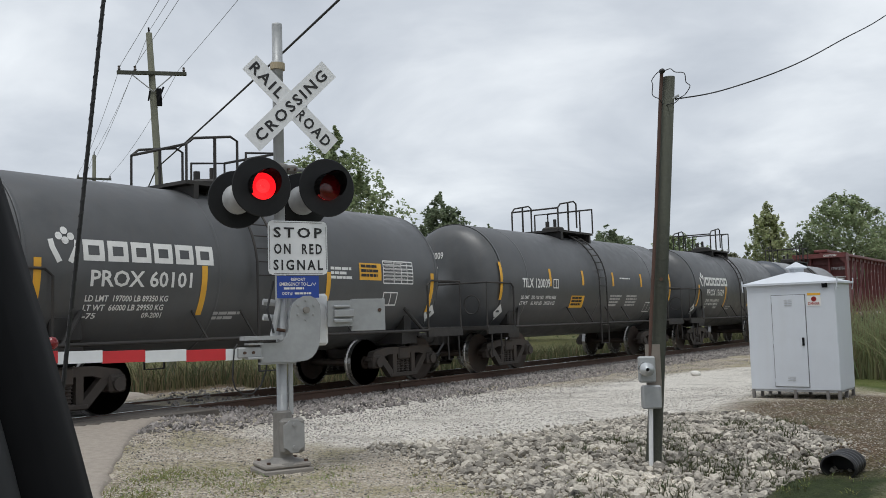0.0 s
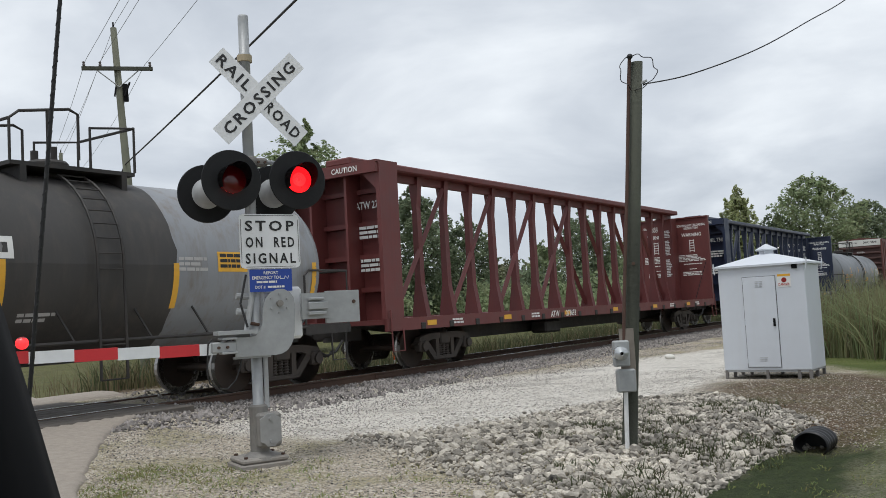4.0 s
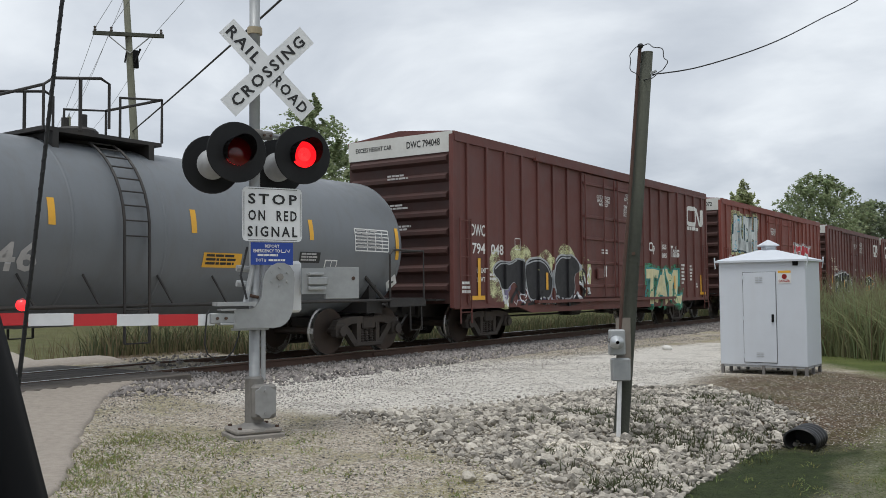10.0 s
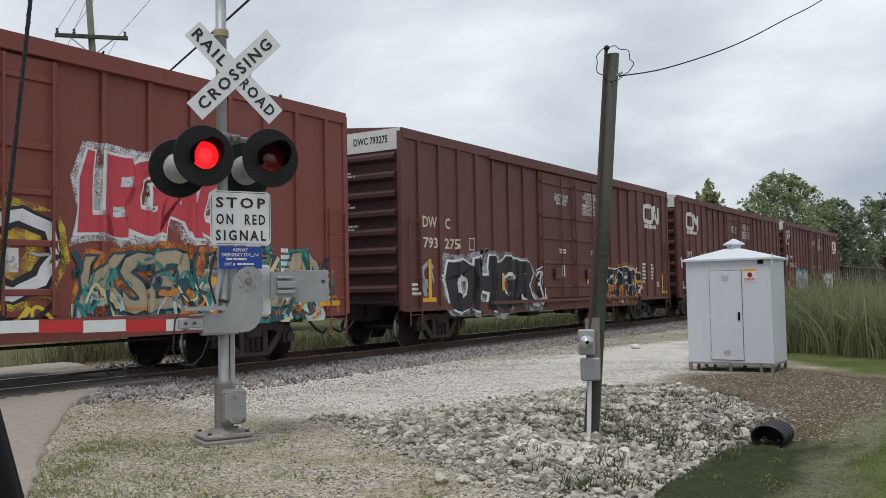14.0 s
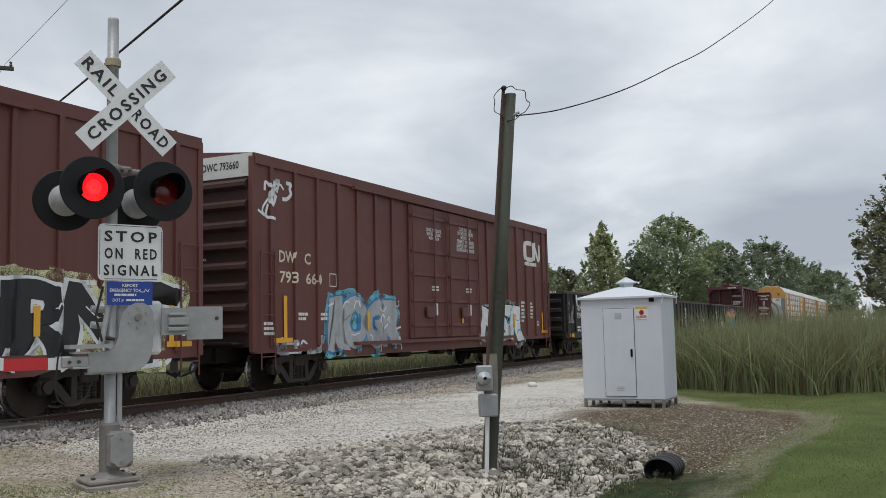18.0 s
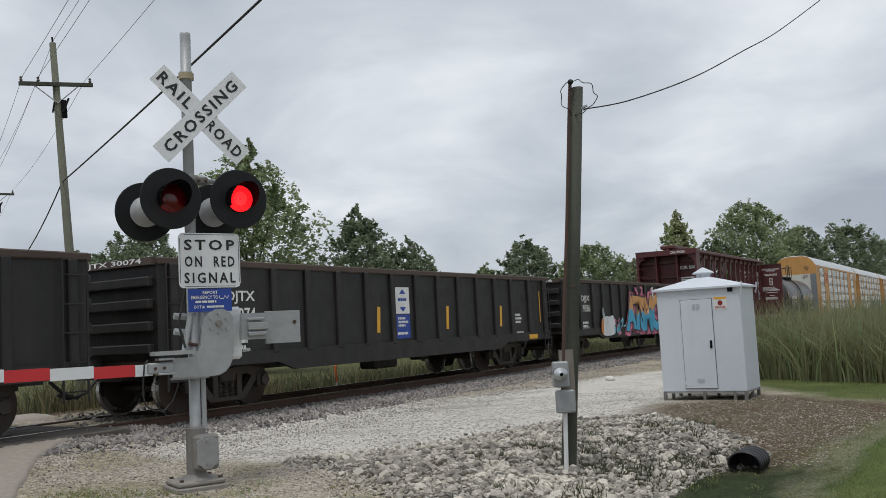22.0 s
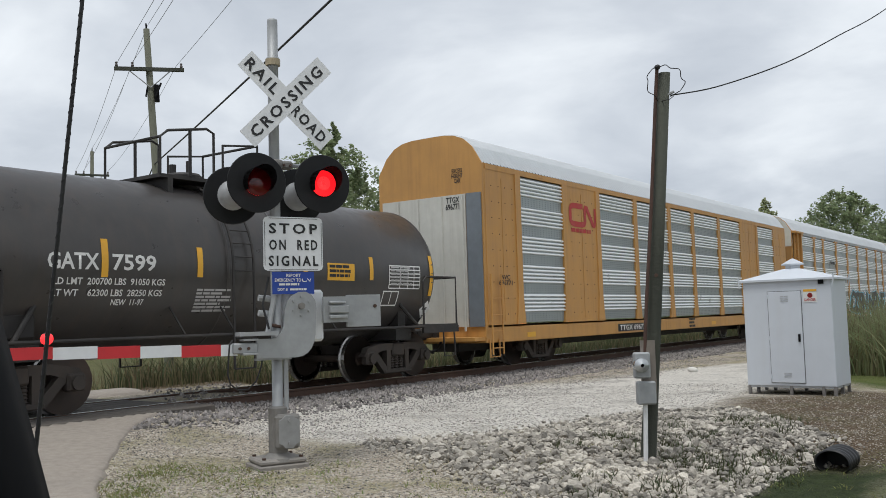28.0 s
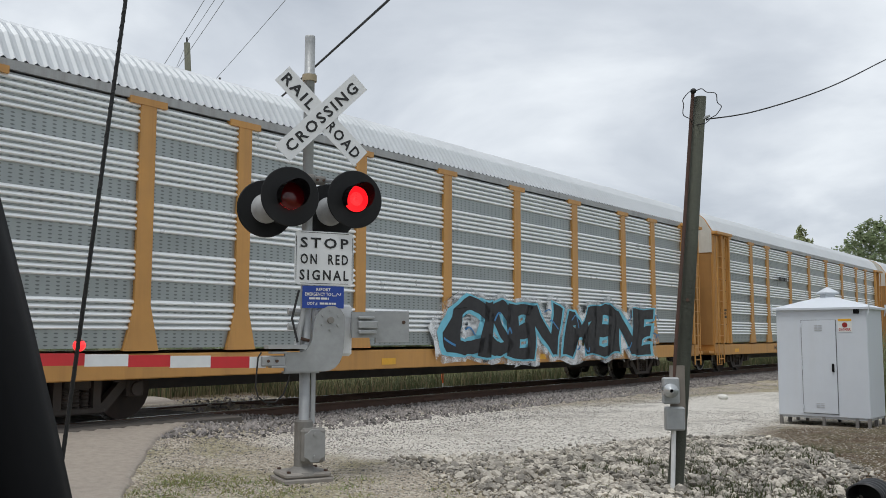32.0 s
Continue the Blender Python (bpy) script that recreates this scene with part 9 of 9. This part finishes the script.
        if end_paint:
            x = s * (half + 0.028)
            part("end_door", bx(min(x, x + s * 0.03), max(x, x + s * 0.03), -H + 0.45, H - 0.12, 1.0, 4.1), DOOR_PALE, e, "pale end door panels")
            part("end_door_edge", bx(min(x, x + s * 0.04), max(x, x + s * 0.04), -H + 0.02, -H + 0.42, 1.0, 4.1), mat("end_grey", (0.16, 0.18, 0.2), 0.5), e)
        else:
            x = s * (half + 0.028)
            if s < 0:
                up = [(-H + 0.02, 4.05)] + [(y * 0.985, z - 0.01) for y, z in arc] + [(H - 0.02, 4.05)]
                bm = bmesh.new()
                va = [bm.verts.new((x, y, z)) for y, z in up]
                vb = [bm.verts.new((x - 0.02, y, z)) for y, z in up]
                bm.faces.new(va[::-1])
                bm.faces.new(vb)
                for i in range(len(up)):
                    j = (i + 1) % len(up)
                    bm.faces.new((va[i], va[j], vb[j], vb[i]))
                part("white_panel", bm, DOOR_PALE, e, "pale grey arched panel above the end doors")
                for ya, yb in ((-H + 0.05, -0.3), (-0.1, H - 0.05)):
                    part("end_door", bx(min(x, x + s * 0.025), max(x, x + s * 0.025), ya, yb, 0.95, 4.0, bev=0.006), mat("rack_door_brown", (0.36, 0.19, 0.06), 0.6, vary=0.2, scale=2, grime=0.5, grime_col=(0.2, 0.1, 0.04), streak=True), e, "weathered brown-yellow end door")
            part("door_post", bx(min(x, x + s * 0.05), max(x, x + s * 0.05), -0.25, -0.15, 0.9, 5.2), PLASTIC, e)
        for y in (-1.0, -0.4, 0.3, 0.9):
            part("door_bar", rod(bmesh.new(), (s * (half + 0.07), y, 0.9), (s * (half + 0.07), y, 4.08), 0.03, seg=6), DOOR_PALE if end_paint else AUTO_YELLOW, e)
        part("end_platform", bx(min(s * half, s * (half + 0.45)), max(s * half, s * (half + 0.45)), -1.5, 1.5, 0.68, 0.76), AUTO_YELLOW, car)
        bm = bmesh.new()
        tall = 2.2 if cn else 4.6
        for i in range(int((tall - 0.5) / 0.38)):
            rod(bm, (s * (half - 0.10), -H - 0.1, 0.5 + i * 0.38), (s * (half - 0.55), -H - 0.1, 0.5 + i * 0.38), 0.014, seg=5)
        for x in (half - 0.10, half - 0.55):
            rod(bm, (s * x, -H - 0.1, 0.35), (s * x, -H - 0.1, tall), 0.022, seg=5)
        part("ladder", bm, AUTO_YELLOW, car)
        if not cn:
            part("corner_canopy", bx(min(s * (half - 1.35), s * (half + 0.05)), max(s * (half - 1.35), s * (half + 0.05)), -H - 0.20, -H + 0.02, z1 - 0.12, z1 - 0.02, bev=0.012), AUTO_YELLOW, car)
            for q in (0.62, 1.28):
                part("corner_frame", bx(min(s * (half - q), s * (half - q + 0.1)), max(s * (half - q), s * (half - q + 0.1)), -H - 0.12, -H, 1.0, z1 - 0.1, bev=0.01), AUTO_YELLOW, car)
        coupler(car, s * half, s)
        if s < 0:
            t = letters("EXCESS\nHEIGHT\nCAR", 0.32, 0.34)
            bmesh.ops.transform(t, matrix=Matrix.Translation((-half - 0.03, -0.85, 4.55)) @ Matrix.Rotation(radians(-90), 4, "Z"), verts=t.verts)
            part("lettering", t, BLACK_PAINT, e)
            t = letters(name + "\n" + number, 0.4, 0.3)
            bmesh.ops.transform(t, matrix=Matrix.Translation((-half - 0.065, -0.72, 3.9)) @ Matrix.Rotation(radians(-90), 4, "Z"), verts=t.verts)
            part("lettering", t, BLACK_PAINT, e)
    # markings
    if cn:
        part("emblem", emblem_cn(-8.15, -6.68, 3.65, 4.15, 0.15, -H - 0.03), CN_RED, car, "red worm-shaped emblem")
        part("web_name", shift(bars(1.45, 0.17, 1, 9), -7.4, -H - 0.03, 3.45), CN_RED, car)
        part("number_panel", rect(-5.42, -3.3, -H - 0.006, 0.68, 0.90), BLACK_PAINT, car)
        mark(car, "TTGX 696771", -5.3, -3.4, 0.71, 0.87, -H - 0.010)
    elif name:
        mark(car, name + "  " + number, -5.9, -4.2, 0.74, 0.90, -H - 0.01, BLACK_PAINT)
        bm = bmesh.new()
        for q in ((-5.55, -5.5, 3.2, 3.65), (-4.1, -4.05, 3.2, 3.65)):
            rect(q[0], q[1], -H - 0.07, q[2], q[3], bm)
        part("maker_mark", bm, BLACK_PAINT, car)
        part("maker_mark", shift(bars(1.0, 0.25, 1, 2), -4.8, -H - 0.065, 3.45), BLACK_PAINT, car)
    for x in (-half + 1.8, -3.1, 2.4, 6.5, half - 1.6):
        part("reflector", rect(x, x + 0.4, -H - 0.008, 0.70, 0.82), YELLOW_MARK, car)
    if cn:
        mark(car, "WC\n696771", -half + 0.55, -half + 1.15, 1.95, 2.2, -H - 0.03, BLACK_PAINT)
    for x in (0.5, half - 1.1) if cn else (-half + 0.8, 0.5, half - 1.1):
        part("stencil", shift(bars(0.6, 0.35, 3, 6), x, -H - 0.03 if abs(x) > 8 else -H - 0.008, 2.0 if abs(x) > 8 else 0.8), BLACK_PAINT, car)
    part("side_step", pipe(bmesh.new(), [(-half + 0.1, -H - 0.02, 0.7), (-half + 0.1, -H - 0.03, 0.3), (-half + 0.5, -H - 0.03, 0.3), (-half + 0.5, -H - 0.02, 0.7)], 0.02), AUTO_YELLOW, car)
    if graf:
        cov = lambda bm, e: flat_cover(bm, H + 0.075 + e)
        piece(car, "CISEN MEINE", -1.45, 8.8, 0.70, 2.05, "black", "sky", "white", 51, "blue", cov)
    return car


def flat_cover(bm, y):
    for v in bm.verts:
        v.co.y = -y
    return bm


POSTS_CN = [-10.87, -8.47, -6.51, -3.95, -1.25, 0.87, 3.53, 6.1, 8.12, 10.56]
autorack(294.7, 319.45, "yellow autorack with galvanised screens and red emblem", POSTS_CN, [(-12.3, -10.87), (-8.47, -6.51), (6.1, 8.12), (10.56, 12.3)], True, "TTGX", "696771", True, True)
POSTS_N = [-10.7, -8.31, -6.5, -3.74, -1.11, 1.53, 4.2, 6.9, 8.8]
autorack(320.66, 345.0, "yellow-posted autorack with galvanised screens and blue graffiti", POSTS_N + [11.0], [(-11.9, -10.7), (11.0, 11.9)], False, "NKCR", "7570", graf=True)
for a in (346.4, 371.9, 397.4, 422.9):
    autorack(a, a + 23.9, "yellow-posted autorack with galvanised screens", POSTS_N + [11.0], [(-11.9, -10.7), (11.0, 11.9)], False, "NKCR", "7571")


# ---- what moves ----
def motions():
    for car, w in CARS:
        rows = []
        for t in (0.0, 8.0, 16.0, 24.0, 32.0):
            rows.append((t, pose(*uv(w - SPEED * t, NC, RAIL_Z), 0, 0, TURN)))
        walk(car, rows)
    # wheels turn while their car passes the crossing
    step = 2 / 30
    for ob, x, w in SPIN:
        t0 = max(0.0, (w - 62) / SPEED)
        t1 = min(32.0, (w + 6) / SPEED)
        rows = [(0.0, pose(x, 0, 0.457))]
        n = 0
        t = round(t0 * 15) / 15
        while t <= t1 and t <= 32.0:
            if t > 0:
                rows.append((t, pose(x, 0, 0.457, 0, 0, 0) @ Matrix.Rotation(-n * SPEED * step / 0.457, 4, "Y")))
            n += 1
            t += step
        rows.append((32.0, rows[-1][1])) if rows[-1][0] < 31.9 else None
        walk(ob, rows)
    # flashing: each element turns its lit or its dark face to the front
    la, ra, lb, rb, ae = LAMPS
    for ob, phase, base in ((la, 0, (0, -0.022, 0)), (ra, 1, (0, -0.022, 0)), (lb, 0, (0, -0.022, 0)), (rb, 1, (0, -0.022, 0)), (ae, 1, (0, 0, 0))):
        ang = 0 if phase == 0 else 180
        rows = [(0.0, pose(*base, 0, 0, ang))]
        for k in range(0, 60):
            t = 0.067 + 0.604 * k
            if t > 31.9:
                break
            for dt, d in ((-0.09, 0), (-0.025, 0), (-0.0083, 60), (0.0083, 120), (0.025, 180), (0.09, 180)):
                if 0.005 < t + dt < 31.99:
                    rows.append((t + dt, pose(*base, 0, 0, ang + d)))
            ang += 180
        rows.append((32.0, rows[-1][1]))
        walk(ob, rows)


motions()
